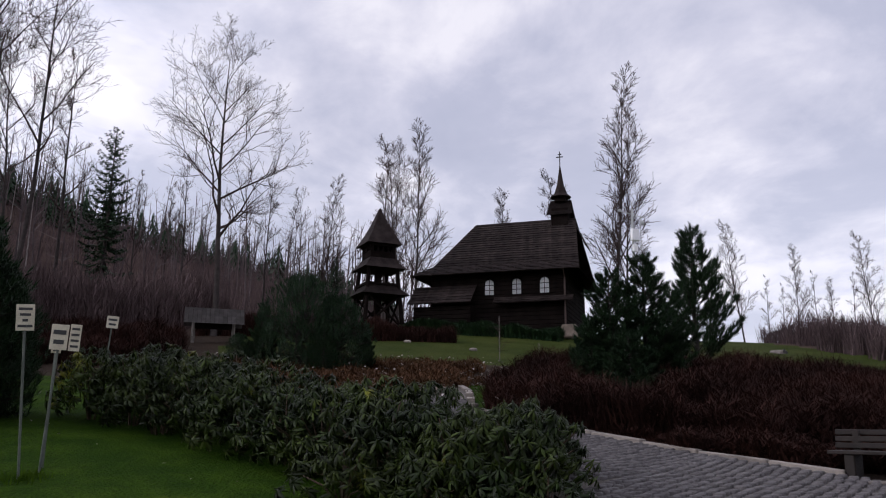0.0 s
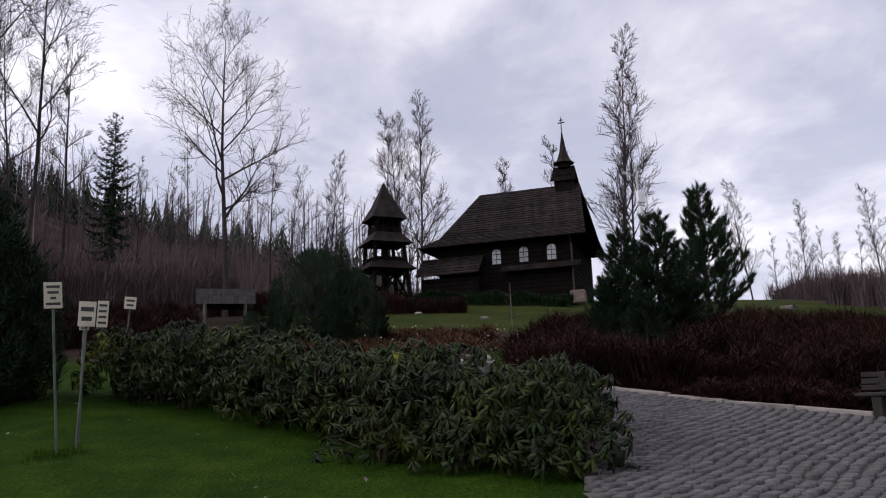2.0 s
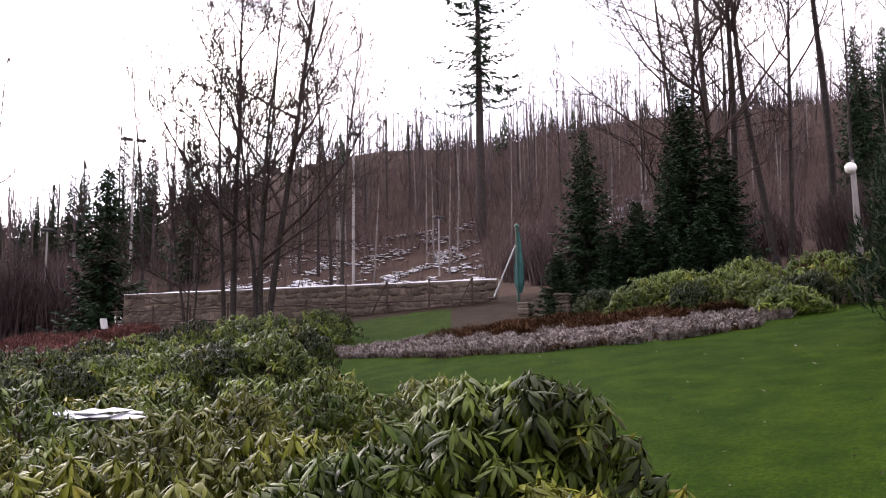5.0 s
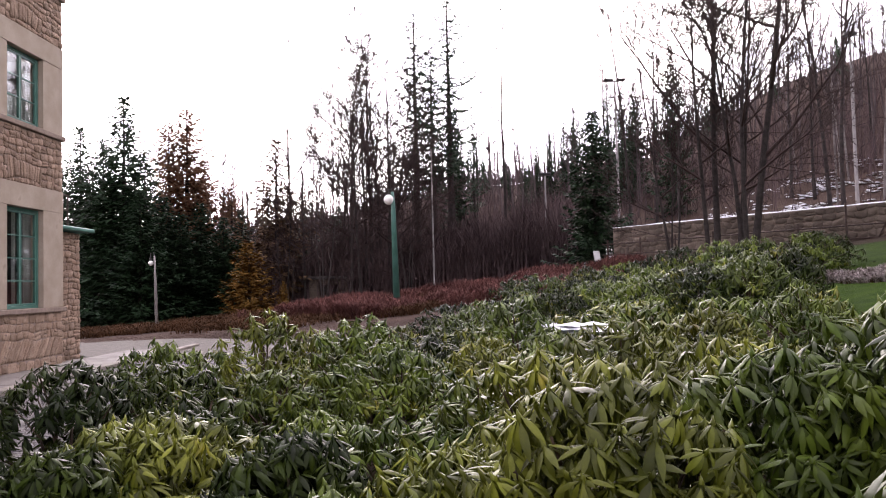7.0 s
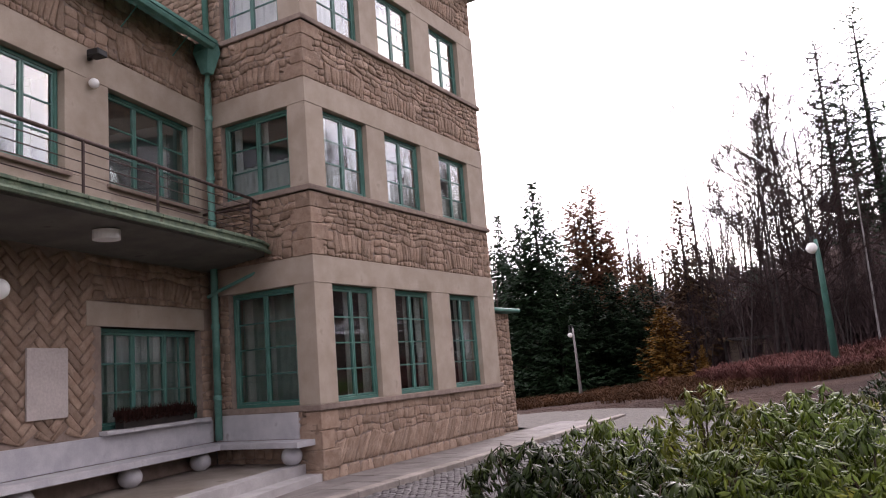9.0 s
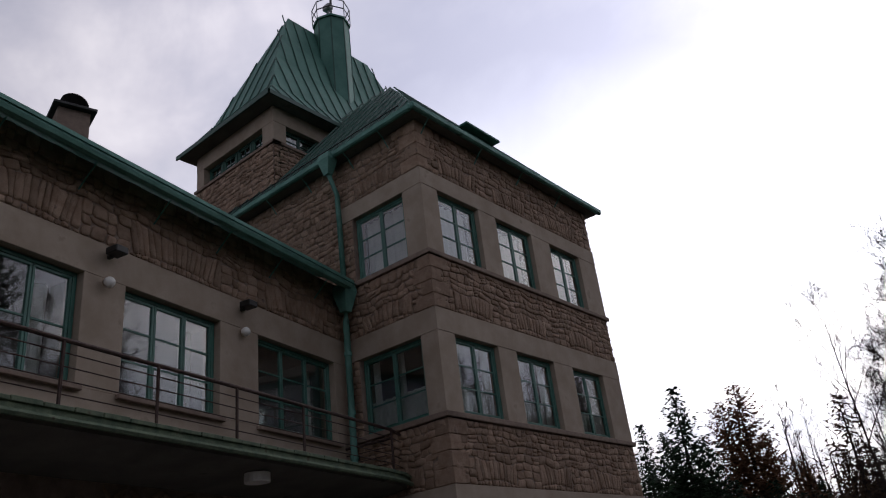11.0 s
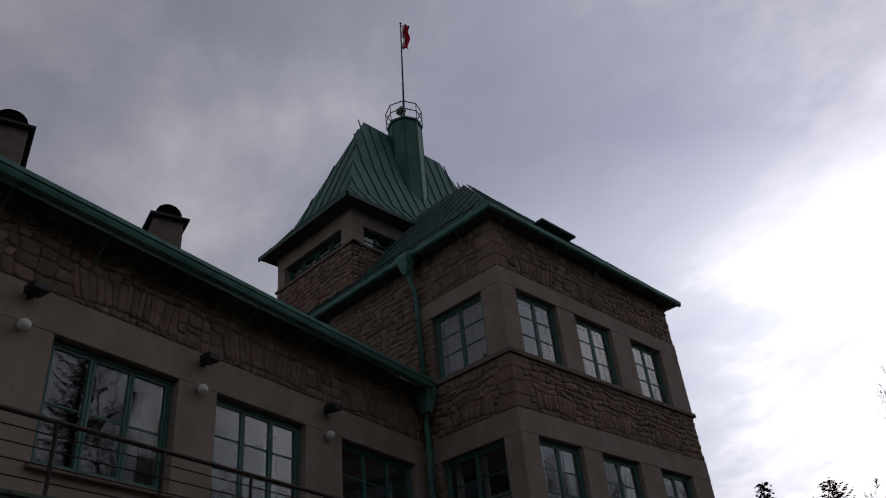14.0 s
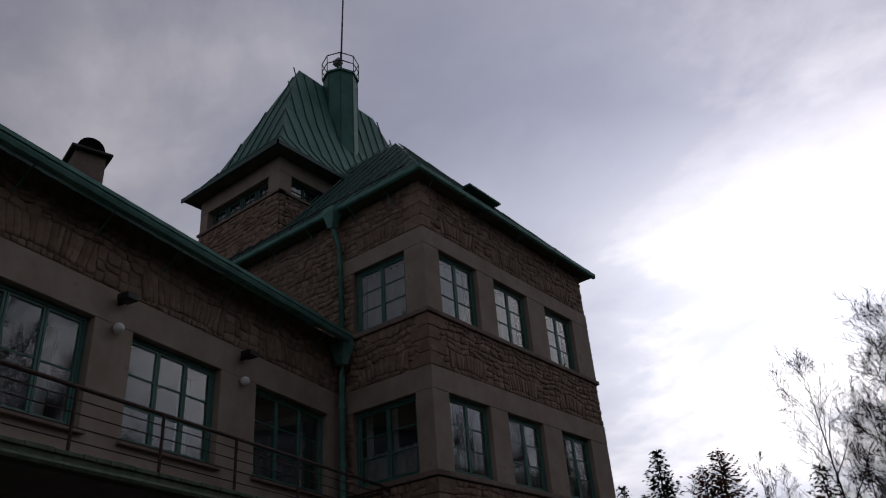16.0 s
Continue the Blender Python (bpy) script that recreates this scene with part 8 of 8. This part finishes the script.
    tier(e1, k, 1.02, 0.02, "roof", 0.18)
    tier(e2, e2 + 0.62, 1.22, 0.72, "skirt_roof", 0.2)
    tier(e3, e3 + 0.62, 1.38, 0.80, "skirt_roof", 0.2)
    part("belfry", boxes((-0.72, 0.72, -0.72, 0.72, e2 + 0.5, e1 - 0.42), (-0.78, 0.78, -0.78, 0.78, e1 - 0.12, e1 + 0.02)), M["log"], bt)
    for i in range(-2, 3):
        for s in (-1, 1):
            part("baluster", boxes((i * 0.3 - 0.05, i * 0.3 + 0.05, s * 0.7 - 0.03, s * 0.7 + 0.03, e1 - 0.42, e1 - 0.1)), M["log"], bt)
            part("baluster", boxes((s * 0.7 - 0.03, s * 0.7 + 0.03, i * 0.3 - 0.05, i * 0.3 + 0.05, e1 - 0.42, e1 - 0.1)), M["log"], bt)
    for i in (-1, 1):
        for j in (-1, 1):
            bm = bmesh.new()
            tube(bm, [(i * 1.12, j * 1.12, -0.3), (i * 0.78, j * 0.78, e2 + 0.4)], [0.13, 0.11], 6)
            part("post", bm, M["log"], bt)
    part("post", boxes((-0.16, 0.16, -0.16, 0.16, -0.2, e1)), M["log"], bt)
    part("rail", boxes((-0.95, 0.95, -0.95, -0.88, e3 + 0.55, e3 + 0.68), (-0.95, 0.95, 0.88, 0.95, e3 + 0.55, e3 + 0.68), (-0.95, -0.88, -0.88, 0.88, e3 + 0.55, e3 + 0.68), (0.88, 0.95, -0.88, 0.88, e3 + 0.55, e3 + 0.68)), M["log"], bt)
    for a, b in (((-1, -1), (1, -1)), ((1, -1), (1, 1)), ((1, 1), (-1, 1)), ((-1, 1), (-1, -1))):
        bm = bmesh.new()
        tube(bm, [(a[0] * 1.05, a[1] * 1.05, 0.1), (b[0] * 0.95, b[1] * 0.95, e3)], 0.07, 5)
        tube(bm, [(b[0] * 1.05, b[1] * 1.05, 0.1), (a[0] * 0.95, a[1] * 0.95, e3)], 0.07, 5)
        part("brace", bm, M["log"], bt)


def shelter():
    x, y = 29.84, 3.33
    z0 = zat(x, y)
    s = thing("notice_shelter", "roofed wooden notice board with grey shingles", "shelter", m=local(x, y, z0, 1.70))
    top = 5.86 - z0
    for px in (-0.7, 0.7):
        bm = bmesh.new()
        tube(bm, [(px, 0, -0.3), (px, 0, top - 0.25)], 0.07, 7)
        part("post", bm, M["board_grey"], s)
    # panel coloured near black to stand for the shade below the roof
    part("panel", boxes((-0.65, 0.65, -0.06, 0.06, 0.5, top - 0.5), bevel=0.01), M["log"], s, "wooden notice panel blackened for the shade under the roof")
    for sd in (-1, 1):
        for r in range(2):
            for i in range(14):
                x0, x1 = -1.05 + i * 0.15, -1.05 + i * 0.15 + 0.142
                a, b = 0.62 - r * 0.28, 0.30 - r * 0.28
                bm = bmesh.new()
                q = [(x0, sd * a, top - 0.62 * a / 0.62 - 0.02 + 0.02 * r), (x1, sd * a, top - 0.62 * a / 0.62 - 0.02 + 0.02 * r), (x1, sd * max(0, b), top - 0.62 * max(0, b) / 0.62), (x0, sd * max(0, b), top - 0.62 * max(0, b) / 0.62)]
                bm.faces.new([bm.verts.new(v) for v in q])
                bmesh.ops.solidify(bm, geom=bm.faces[:], thickness=0.025)
                part("shingle", bm, M["board_dark"], s)


def sign(x, y, top, w, h, lean, yaw, rows, label, extra=()):
    z0 = zat(x, y)
    s = thing("garden_sign", label, "sign", "garden signs on the lawn", local(x, y, z0, yaw) @ Matrix.Rotation(lean, 4, "Y"))
    bm = bmesh.new()
    tube(bm, [(0, 0, -0.2), (0, 0, top - z0 - 0.02)], 0.012, 8)
    part("post", bm, M["post_grey"], s)
    pl = part("plate", boxes((-w / 2, w / 2, -0.022, -0.014, top - z0 - h, top - z0), bevel=0.002), M["sign"], s)
    pitch = h / (rows + 0.6)
    for k in range(rows):
        ww = w * (0.74, 0.6, 0.3, 0.8)[k % 4]
        zc = top - z0 - pitch * (k + 0.8)
        part("line_of_writing", boxes((-ww / 2, ww / 2, -0.026, -0.0225, zc - pitch * 0.22, zc + pitch * 0.22)), M["ink"], pl)
    for dx, dz, ww, hh, rr, sub in extra:
        e = part("plate", boxes((dx - ww / 2, dx + ww / 2, -0.032, -0.024, top - z0 + dz - hh, top - z0 + dz), bevel=0.002), M["sign"], s)
        for k in range(sub):
            zc = top - z0 + dz - hh / (sub + 0.6) * (k + 0.8)
            part("line_of_writing", boxes((dx - ww * 0.36, dx + ww * 0.36, -0.036, -0.0325, zc - hh / (sub + .6) * 0.2, zc + hh / (sub + .6) * 0.2)), M["ink"], e)


def signs():
    face = lambda x, y: math.atan2(y - 0.3, x - 0.5) + math.pi / 2 + math.pi  # noqa: E731
    sign(8.09, 2.70, 2.75, 0.155, 0.245, -0.075, math.atan2(2.4, 7.6) - math.pi / 2 + 0.1, 4, "small cream garden sign on a thin leaning post")
    sign(8.40, 2.62, 2.61, 0.155, 0.245, 0.03, math.atan2(2.3, 7.9) - math.pi / 2 - 0.1, 2, "pair of cream garden signs on a thin post", extra=((0.14, 0.01, 0.10, 0.26, 0, 4),))
    sign(8.62, 2.66, 2.42, 0.09, 0.07, 0.0, math.atan2(2.6, 8.4) - math.pi / 2, 2, "tiny cream garden sign on a thin post")
    sign(14.6, 3.55, 3.50, 0.19, 0.21, 0.06, math.atan2(3.2, 14) - math.pi / 2, 2, "cream garden sign among the shrubs")


def street_lamp(x, y, globe_z, r=0.17, h=4.2, mat="green", label="green lamp post with a white globe", drop=True):
    z0 = globe_z - h
    t = thing("street_lamp", label, "lamp", "globe street lamps", Matrix.Translation((x, y, 0)))
    bm = bmesh.new()
    tube(bm, [(0.22, 0, z0), (0.16, 0, globe_z - 0.2), (0.14, 0, globe_z + 0.30)], [0.7 * r, 0.44 * r, 0.3 * r], 10)
    part("post", bm, M[mat], t, smooth=True)
    bm = bmesh.new()
    tube(bm, [(0.14, 0, globe_z + 0.28), (0.10, 0, globe_z + 0.42), (0.0, 0, globe_z + 0.40), (0, 0, globe_z + 0.16)], 0.028, 8)
    tube(bm, [(0, 0, globe_z + 0.12), (0, 0, globe_z + 0.20)], 0.06, 10)
    part("arm", bm, M["dark"], t)
    bm = bmesh.new()
    ball(bm, (0, 0, globe_z), r, 18, 12)
    part("globe", bm, M["white_glass"], t, smooth=True)
    return t


def mast(x, y, top, heads, label, r=0.09):
    z0 = zat(x, y)
    t = thing("light_mast", label, "mast", "masts by the woods", Matrix.Translation((x, y, 0)))
    bm = bmesh.new()
    tube(bm, [(0, 0, z0 - 0.3), (0, 0, top)], [r * 1.3, r * 0.8], 8)
    part("pole", bm, M["concrete"], t)
    for k in range(heads):
        o = (k - (heads - 1) / 2) * 1.0
        part("lamp_head", boxes((o - 0.38, o + 0.38, -0.22, 0.22, top + 0.02, top + 0.2), bevel=0.04), M["dark"], t)
    if heads > 1:
        part("crossarm", boxes((-0.8, 0.8, -0.04, 0.04, top - 0.06, top + 0.02)), M["dark"], t)


def furniture():
    street_lamp(26.75, 14.34, 7.42, 0.20, 4.4, "concrete", "pale grey lamp post with a white globe")
    street_lamp(-2.2, 30.7, 4.82, 0.20, 3.9)
    street_lamp(-11.7, 30.9, 2.57, 0.10, 2.7, "concrete", "thin lamp post with a small white head")
    x, y = at_az(27.3, 51)
    mast(x, y, 15.3, 1, "tall slim concrete light mast with one lamp head")
    x, y = at_az(12.0, 62)
    mast(x, y, 1.6 + 62 * math.tan(radians(13.9)), 2, "tall light mast with two lamp heads")
    x, y = at_az(33.6, 52)
    mast(x, y, 1.6 + 52 * math.tan(radians(9.0)), 1, "slim light mast behind the wall", 0.05)
    x, y = at_az(-1.5, 42)
    mast(x, y, 1.6 + 42 * math.tan(radians(9.7)), 0, "slim grey pole before the woods", 0.04)
    x, y = at_az(6.8, 50)
    mast(x, y, 1.6 + 50 * math.tan(radians(7.5)), 1, "slim lamp post before the woods", 0.06)
    # weather station mast
    x, y = at_az(114.4, 36)
    z0 = zat(x, y)
    t = thing("weather_mast", "steel weather mast with white boxes and sensors", "mast", m=local(x, y, 0, 1.9))
    top = 1.6 + 36 * math.tan(radians(15.6))
    bm = bmesh.new()
    tube(bm, [(0, 0, z0 - 0.2), (0, 0, top)], [0.09, 0.05], 8)
    part("pole", bm, M["steel"], t)
    part("cabinet", boxes((-0.22, 0.22, 0.05, 0.22, top - 1.55, top - 1.0), bevel=0.02), M["white"], t, "white instrument cabinet")
    part("cabinet", boxes((-0.13, 0.13, 0.05, 0.18, top - 2.05, top - 1.72), bevel=0.02), M["white"], t)
    bm = bmesh.new()
    tube(bm, [(-0.75, 0, top - 0.32), (0.75, 0, top - 0.22)], 0.025, 6)
    ball(bm, (0.75, 0, top - 0.18), 0.08, 8, 6)
    tube(bm, [(-0.5, 0, top - 0.3), (-0.5, 0, top - 1.9)], 0.018, 5)
    ball(bm, (-0.6, 0, top - 0.6), 0.12, 8, 6)
    tube(bm, [(0, 0, top), (0, 0, top + 0.35)], 0.015, 5)
    part("sensor_arm", bm, M["steel"], t)
    # stone retaining wall with snow on its coping, and a fence before it
    a, b = Vector((7.9, 37.4, 0)), Vector((19.6, 25.2, 0))
    d = (b - a).normalized()
    nn = Vector((-d.y, d.x, 0))
    if nn.dot(Vector((-1, -1, 0))) < 0:
        nn = -nn
    ln = (b - a).length

    class Sloped(Face):
        def at(self, u, z, dd=0.0):
            return self.o + self.u * u + self.n * dd + UPZ * (z + 2.05 + (0.2) * u / ln)

    sf = Sloped(a, d, nn)
    bm = bmesh.new()
    v = [sf.at(u, z, dd) for u in (0, ln) for z in (-0.8, 1.85) for dd in (-0.5, 0.0)]
    vs = [bm.verts.new(p) for p in v]
    for q in ((0, 1, 3, 2), (4, 6, 7, 5), (0, 4, 5, 1), (2, 3, 7, 6), (0, 2, 6, 4), (1, 5, 7, 3)):
        bm.faces.new([vs[i] for i in q])
    w = part("wall_garden", bm, M["mortar"], None, kind="structure")
    tagged(w, label="old brown field-stone retaining wall", category="wall")
    stone_group(sf, [p for p in rubble(0.0, ln, -0.3, 1.85, 99, size=1.9)], w, 99, parts=False, depth=(0.03, 0.07))
    for o in w.children:
        o.data.materials.clear()
        o.data.materials.append(M["wall_stone"])
    bm = bmesh.new()
    n = 40
    rg = random.Random(4)
    top_v = []
    for i in range(n + 1):
        u = ln * i / n
        hgt = 0.02 + 0.04 * rg.random()
        top_v.append([bm.verts.new(sf.at(u, 1.85 + hh, dd)) for dd, hh in ((0.04, 0.0), (0.0, hgt), (-0.45, hgt + 0.03), (-0.55, 0.0))])
    for r0, r1 in zip(top_v, top_v[1:]):
        for k in range(3):
            bm.faces.new((r0[k], r0[k + 1], r1[k + 1], r1[k]))
    o = part("snow_cap", bm, M["snow"], None, smooth=True)
    tagged(o, label="thin band of snow along the wall coping", category="snow", kind="stuff")
    fnc = thing("fence", "dark iron fence with thin rails before the stone wall", "fence")
    for zz in (0.55, 1.05):
        bm = bmesh.new()
        tube(bm, [sf.at(0.0, zz, 0.9), sf.at(ln, zz, 0.9)], 0.03, 5)
        part("rail", bm, M["rail"], fnc)
    for k in range(10):
        u = 0.3 + k * 1.75
        bm = bmesh.new()
        tall = 1.25 if k < 6 else 1.9
        tube(bm, [sf.at(u, -0.3, 0.9), sf.at(u, tall, 0.9)], 0.04, 6)
        part("post", bm, M["rail"], fnc)
        if k in (7, 9):
            bm = bmesh.new()
            tube(bm, [sf.at(u - 1.0, -0.1, 0.9), sf.at(u, tall, 0.9)], 0.03, 5)
            part("brace", bm, M["rail"], fnc)
    # folded teal parasol on a post, with a strut
    x, y = at_az(39.2, 30)
    z0 = zat(x, y)
    t = thing("folded_parasol", "folded teal garden parasol on a steel post", "parasol", m=Matrix.Translation((x, y, z0)))
    bm = bmesh.new()
    tube(bm, [(0, 0, -0.2), (0, 0, 2.9)], 0.05, 8)
    ball(bm, (0, 0, 2.95), 0.09, 8, 6)
    part("post", bm, M["green_dark"], t)
    bm = bmesh.new()
    rings = []
    for zz, r in ((0.35, 0.07), (0.7, 0.15), (1.5, 0.14), (2.3, 0.08), (2.75, 0.03)):
        rings.append([bm.verts.new((0.12 + r * (1 + 0.3 * (k % 2)) * math.cos(k * math.pi / 6), 0.05 + r * (1 + 0.3 * (k % 2)) * math.sin(k * math.pi / 6), zz)) for k in range(12)])
    for r0, r1 in zip(rings, rings[1:]):
        for k in range(12):
            bm.faces.new((r0[k], r0[(k + 1) % 12], r1[(k + 1) % 12], r1[k]))
    part("canopy", bm, M["tarp"], t)
    bm = bmesh.new()
    tube(bm, [(-0.75, 0.55, 0.2), (-0.05, 0.03, 2.2)], 0.035, 6)
    part("strut", bm, M["steel"], t)
    # low pillars of stacked stone
    for az, dd, h in ((42.3, 21.2, 0.72), (39.6, 22.0, 0.55)):
        x, y = at_az(az, dd)
        z0 = zat(x, y)
        t = thing("stone_pillar", "squat pillar of stacked flat stones by the steps", "pillar", "stone pillars", local(x, y, z0, 0.4))
        rg = random.Random(int(az))
        zz = -0.2
        while zz < h:
            hh = rg.uniform(0.07, 0.12)
            r = 0.19 + rg.uniform(-0.015, 0.02)
            part("stone", boxes((-r, r, -r * 0.9, r * 0.9, zz, zz + hh - 0.008), bevel=0.015, m=Matrix.Rotation(rg.uniform(-.06, .06), 4, "Z")), M["wall_stone"], t)
            zz += hh
    # stone hut in the shrubs
    x, y = at_az(-9.2, 44)
    z0 = 0.62
    t = thing("stone_hut", "small weathered stone hut with a dark opening", "hut", m=local(x, y, z0, 0.18))
    part("wall", boxes((-1.05, -0.5, -0.6, 0.6, -0.6, 1.25), (0.5, 1.05, -0.6, 0.6, -0.6, 1.25), (-0.5, 0.5, -0.6, 0.6, -0.6, 0.35), (-0.5, 0.5, -0.6, 0.6, 0.95, 1.25), (-0.5, 0.5, 0.4, 0.6, 0.35, 0.95), bevel=0.03), M["wall_stone"], t)
    part("roof", boxes((-1.3, 1.3, -0.85, 0.85, 1.25, 1.42), bevel=0.03), M["board_dark"], t)
    part("grille", boxes((-0.5, 0.5, -0.5, -0.46, 0.62, 0.66), (-0.02, 0.02, -0.5, -0.46, 0.35, 0.95)), M["dark"], t)
    # three pale slabs under the spruce
    for k, az in enumerate((10.4, 11.3, 12.3)):
        x, y = at_az(az, 38)
        t = part("stone_slab", boxes((-0.16, 0.16, -0.04, 0.04, -0.1, 0.42), bevel=0.02, m=local(x, y, zat(x, y) + 0.55, 0.3) @ Matrix.Rotation(-0.35, 4, "X")), M["white"], None)
        tagged(t, label="small pale stone slab leaning beside the spruce", category="stone", group="pale slabs")
    # bench by the lane
    x, y = 7.75, -6.2
    z0 = zat(x, y)
    t = thing("garden_bench", "heavy dark brown timber bench beside the lane", "bench", m=local(x, y, z0, radians(222)) @ Matrix.Diagonal((0.9, 0.9, 0.74, 1)))
    for k in range(4):
        part("seat_slat", boxes((-0.9, 0.9, -0.24 + k * 0.12, -0.13 + k * 0.12, 0.42, 0.47), bevel=0.008), M["wood_dark"], t)
    for k in range(3):
        part("back_slat", boxes((-0.9, 0.9, 0.26 + 0.03 * k, 0.30 + 0.03 * k, 0.50 + k * 0.10, 0.58 + k * 0.10), bevel=0.008), M["wood_dark"], t)
    for px in (-0.72, 0.6):
        part("leg", boxes((px, px + 0.12, -0.22, 0.28, -0.15, 0.42), bevel=0.015), M["wood_dark"], t)
        part("back_post", boxes((px + 0.02, px + 0.1, 0.29, 0.36, 0.3, 0.78), bevel=0.01), M["wood_dark"], t)
    # white spotted block on the crest
    x, y = at_az(123.6, 40)
    z0 = 1.6 + 40 * math.tan(radians(5.05))
    t = thing("spotted_block", "pale grey block with dark round spots on the lawn", "planter", m=local(x, y, min(z0, zat(x, y) + 0.2), 0.5) @ Matrix.Scale(0.8, 4))
    part("body", boxes((-0.42, 0.42, -0.3, 0.3, -0.45, 0.27), bevel=0.08), M["board_grey"], t)
    for px, pz, r in ((-0.2, 0.12, 0.13), (0.18, 0.2, 0.14), (0.02, -0.1, 0.1)):
        bm = bmesh.new()
        tube(bm, [(px, -0.315, pz), (px, -0.29, pz)], r, 12)
        tube(bm, [(-0.435, px * 0.7, pz), (-0.41, px * 0.7, pz)], r * 0.9, 12)
        part("spot", bm, M["dark"], t)
    # pale stones and stakes on the chapel lawn
    for az, dd, r in ((99.9, 37.5, 0.26), (102.6, 30, 0.12), (97.8, 33, 0.12)):
        x, y = at_az(az, dd)
        bm = bmesh.new()
        ball(bm, (0, 0, 0), 1.0, 10, 7)
        bmesh.ops.transform(bm, matrix=Matrix.Translation((x, y, zat(x, y) + 0.05)) @ Matrix.Diagonal((r * 0.8, r * 1.4, r * 0.6, 1)), verts=bm.verts)
        o = part("boulder", bm, M["snow"] if r > 0.2 else M["kerb"], None, smooth=True)
        tagged(o, label="pale rounded stone on the chapel lawn", category="stone", group="pale stones")
    x, y = 15.4, -2.4
    bm = bmesh.new()
    ball(bm, (0, 0, 0), 1.0, 12, 8)
    for v in bm.verts:
        v.co *= 1 + 0.12 * noise.noise(v.co * 2.0)
    bmesh.ops.transform(bm, matrix=Matrix.Translation((x, y, zat(x, y) + 0.05)) @ Matrix.Diagonal((0.3, 0.38, 0.13, 1)), verts=bm.verts)
    o = part("boulder", bm, M["wall_stone"], None, smooth=True)
    tagged(o, label="flat grey boulder at the bend of the lane", category="stone")
    for az, dd, h in ((104.5, 26, 1.9), (107.4, 28, 0.7)):
        x, y = at_az(az, dd)
        z = zat(x, y)
        t = thing("young_tree", "young staked sapling with bare twigs on the lawn", "tree", "saplings", Matrix.Translation((x, y, z)))
        bm = bmesh.new()
        tube(bm, [(0, 0, -0.1), (0.02, 0.01, h * 0.8)], [0.016, 0.010], 5)
        part("stake", bm, M["board_grey"], t)
        V, T = [], []
        rg = random.Random(int(dd))
        for k in range(int(14 * h)):
            p = Vector((0.01, 0, h * rg.uniform(0.15, 0.6)))
            add_tube(V, T, [p, p + Vector((rg.gauss(0, .2), rg.gauss(0, .2), rg.uniform(0.05, 0.3)))], [0.008, 0.003], 3)
        np_mesh("twigs", V, T, M["twig"], t)



def chapel_hedge():
    thicket("evergreen_hedge", "low dark evergreen hedge along the chapel wall", [(37.9, -12.9), (42.6, -5.6), (42.0, -5.0), (37.0, -12.4)], 0.85, 9000, M["pine"], 33, False, 0.6, 0.3, 0.03, 0.1)


chapel()
chapel_hedge()
bell_tower()
shelter()
signs()
furniture()


# ---- kerbs and setts, last ----
def setts():
    rg = random.Random(2)
    cells = []
    y = 3.0
    row = 0
    while y < 17.5:
        x = -6.48 + (0.055 if row % 2 else 0)
        while x < -2.4:
            cells.append((x + rg.uniform(-.006, .006), y + 0.10 * math.sin(x * 0.9) + rg.uniform(-.006, .006), rg.uniform(-.07, .07)))
            x += 0.112
        y += 0.102
        row += 1
    sett_field(road, cells, (-4.8, 7.5))
    cells = []
    pts = lane_line
    acc = []
    for a, b in zip(pts, pts[1:]):
        steps = max(1, int((b - a).length / 0.104))
        for k in range(steps):
            acc.append((a.lerp(b, k / steps), (b - a).normalized()))
    for i, (p, d) in enumerate(acc):
        side = Vector((-d.y, d.x))
        yaw = math.atan2(d.y, d.x) + math.pi / 2
        off = -1.62 + (0.055 if i % 2 else 0)
        while off < 1.62:
            q = p + side * off + d * 0.08 * math.sin(off * 1.4)
            if q.x < 14.5:
                cells.append((q.x + rg.uniform(-.013, .013), q.y + rg.uniform(-.013, .013), yaw + rg.uniform(-.16, .16)))
            off += 0.112
    ca, sa = math.cos(0.64), math.sin(0.64)
    for i in range(-90, 90):
        for j in range(-90, 90):
            p, q = i * 0.112 + (0.055 if j % 2 else 0), j * 0.104
            x, y = 5 + p * sa + q * ca + rg.uniform(-.013, .013), -5 - p * ca + q * sa + rg.uniform(-.013, .013)
            if in_fore(x, y) and min((Vector((x, y)) - l).length for l in pts) > 1.64:
                cells.append((x, y, 0.64 + math.pi / 2 + rg.uniform(-.16, .16)))
    sett_field(lane, cells, (7.2, -3.4))
    me_k = mesh_of(boxes((0.004, 0.796, -0.07, 0.07, -0.15, 0.09), bevel=0.012), M["kerb"])
    for sgn in (-1, 1):
        run = []
        for i, p in enumerate(pts):
            d = (pts[min(i + 1, len(pts) - 1)] - pts[max(0, i - 1)]).normalized()
            run.append(p + Vector((-d.y, d.x)) * 1.745 * sgn)
        carry = 0.0
        for a, b in zip(run, run[1:]):
            ln = (b - a).length
            pos = carry
            while pos < ln:
                q = a.lerp(b, pos / ln)
                if sgn > 0 and q.y < -1.75:
                    pos += 0.8
                    continue
                e = a.lerp(b, min(1, (pos + 0.8) / ln))
                o = new("kerb_stone", me_k)
                o.parent = lane
                o.matrix_world = Matrix.Translation((q.x, q.y, zat(q.x, q.y))) @ Matrix.Rotation(math.atan2(b.y - a.y, b.x - a.x), 4, "Z") @ Matrix.Rotation(-math.atan2(zat(e.x, e.y) - zat(q.x, q.y), 0.8), 4, "Y")
                pos += 0.8
            carry = pos - ln


setts()
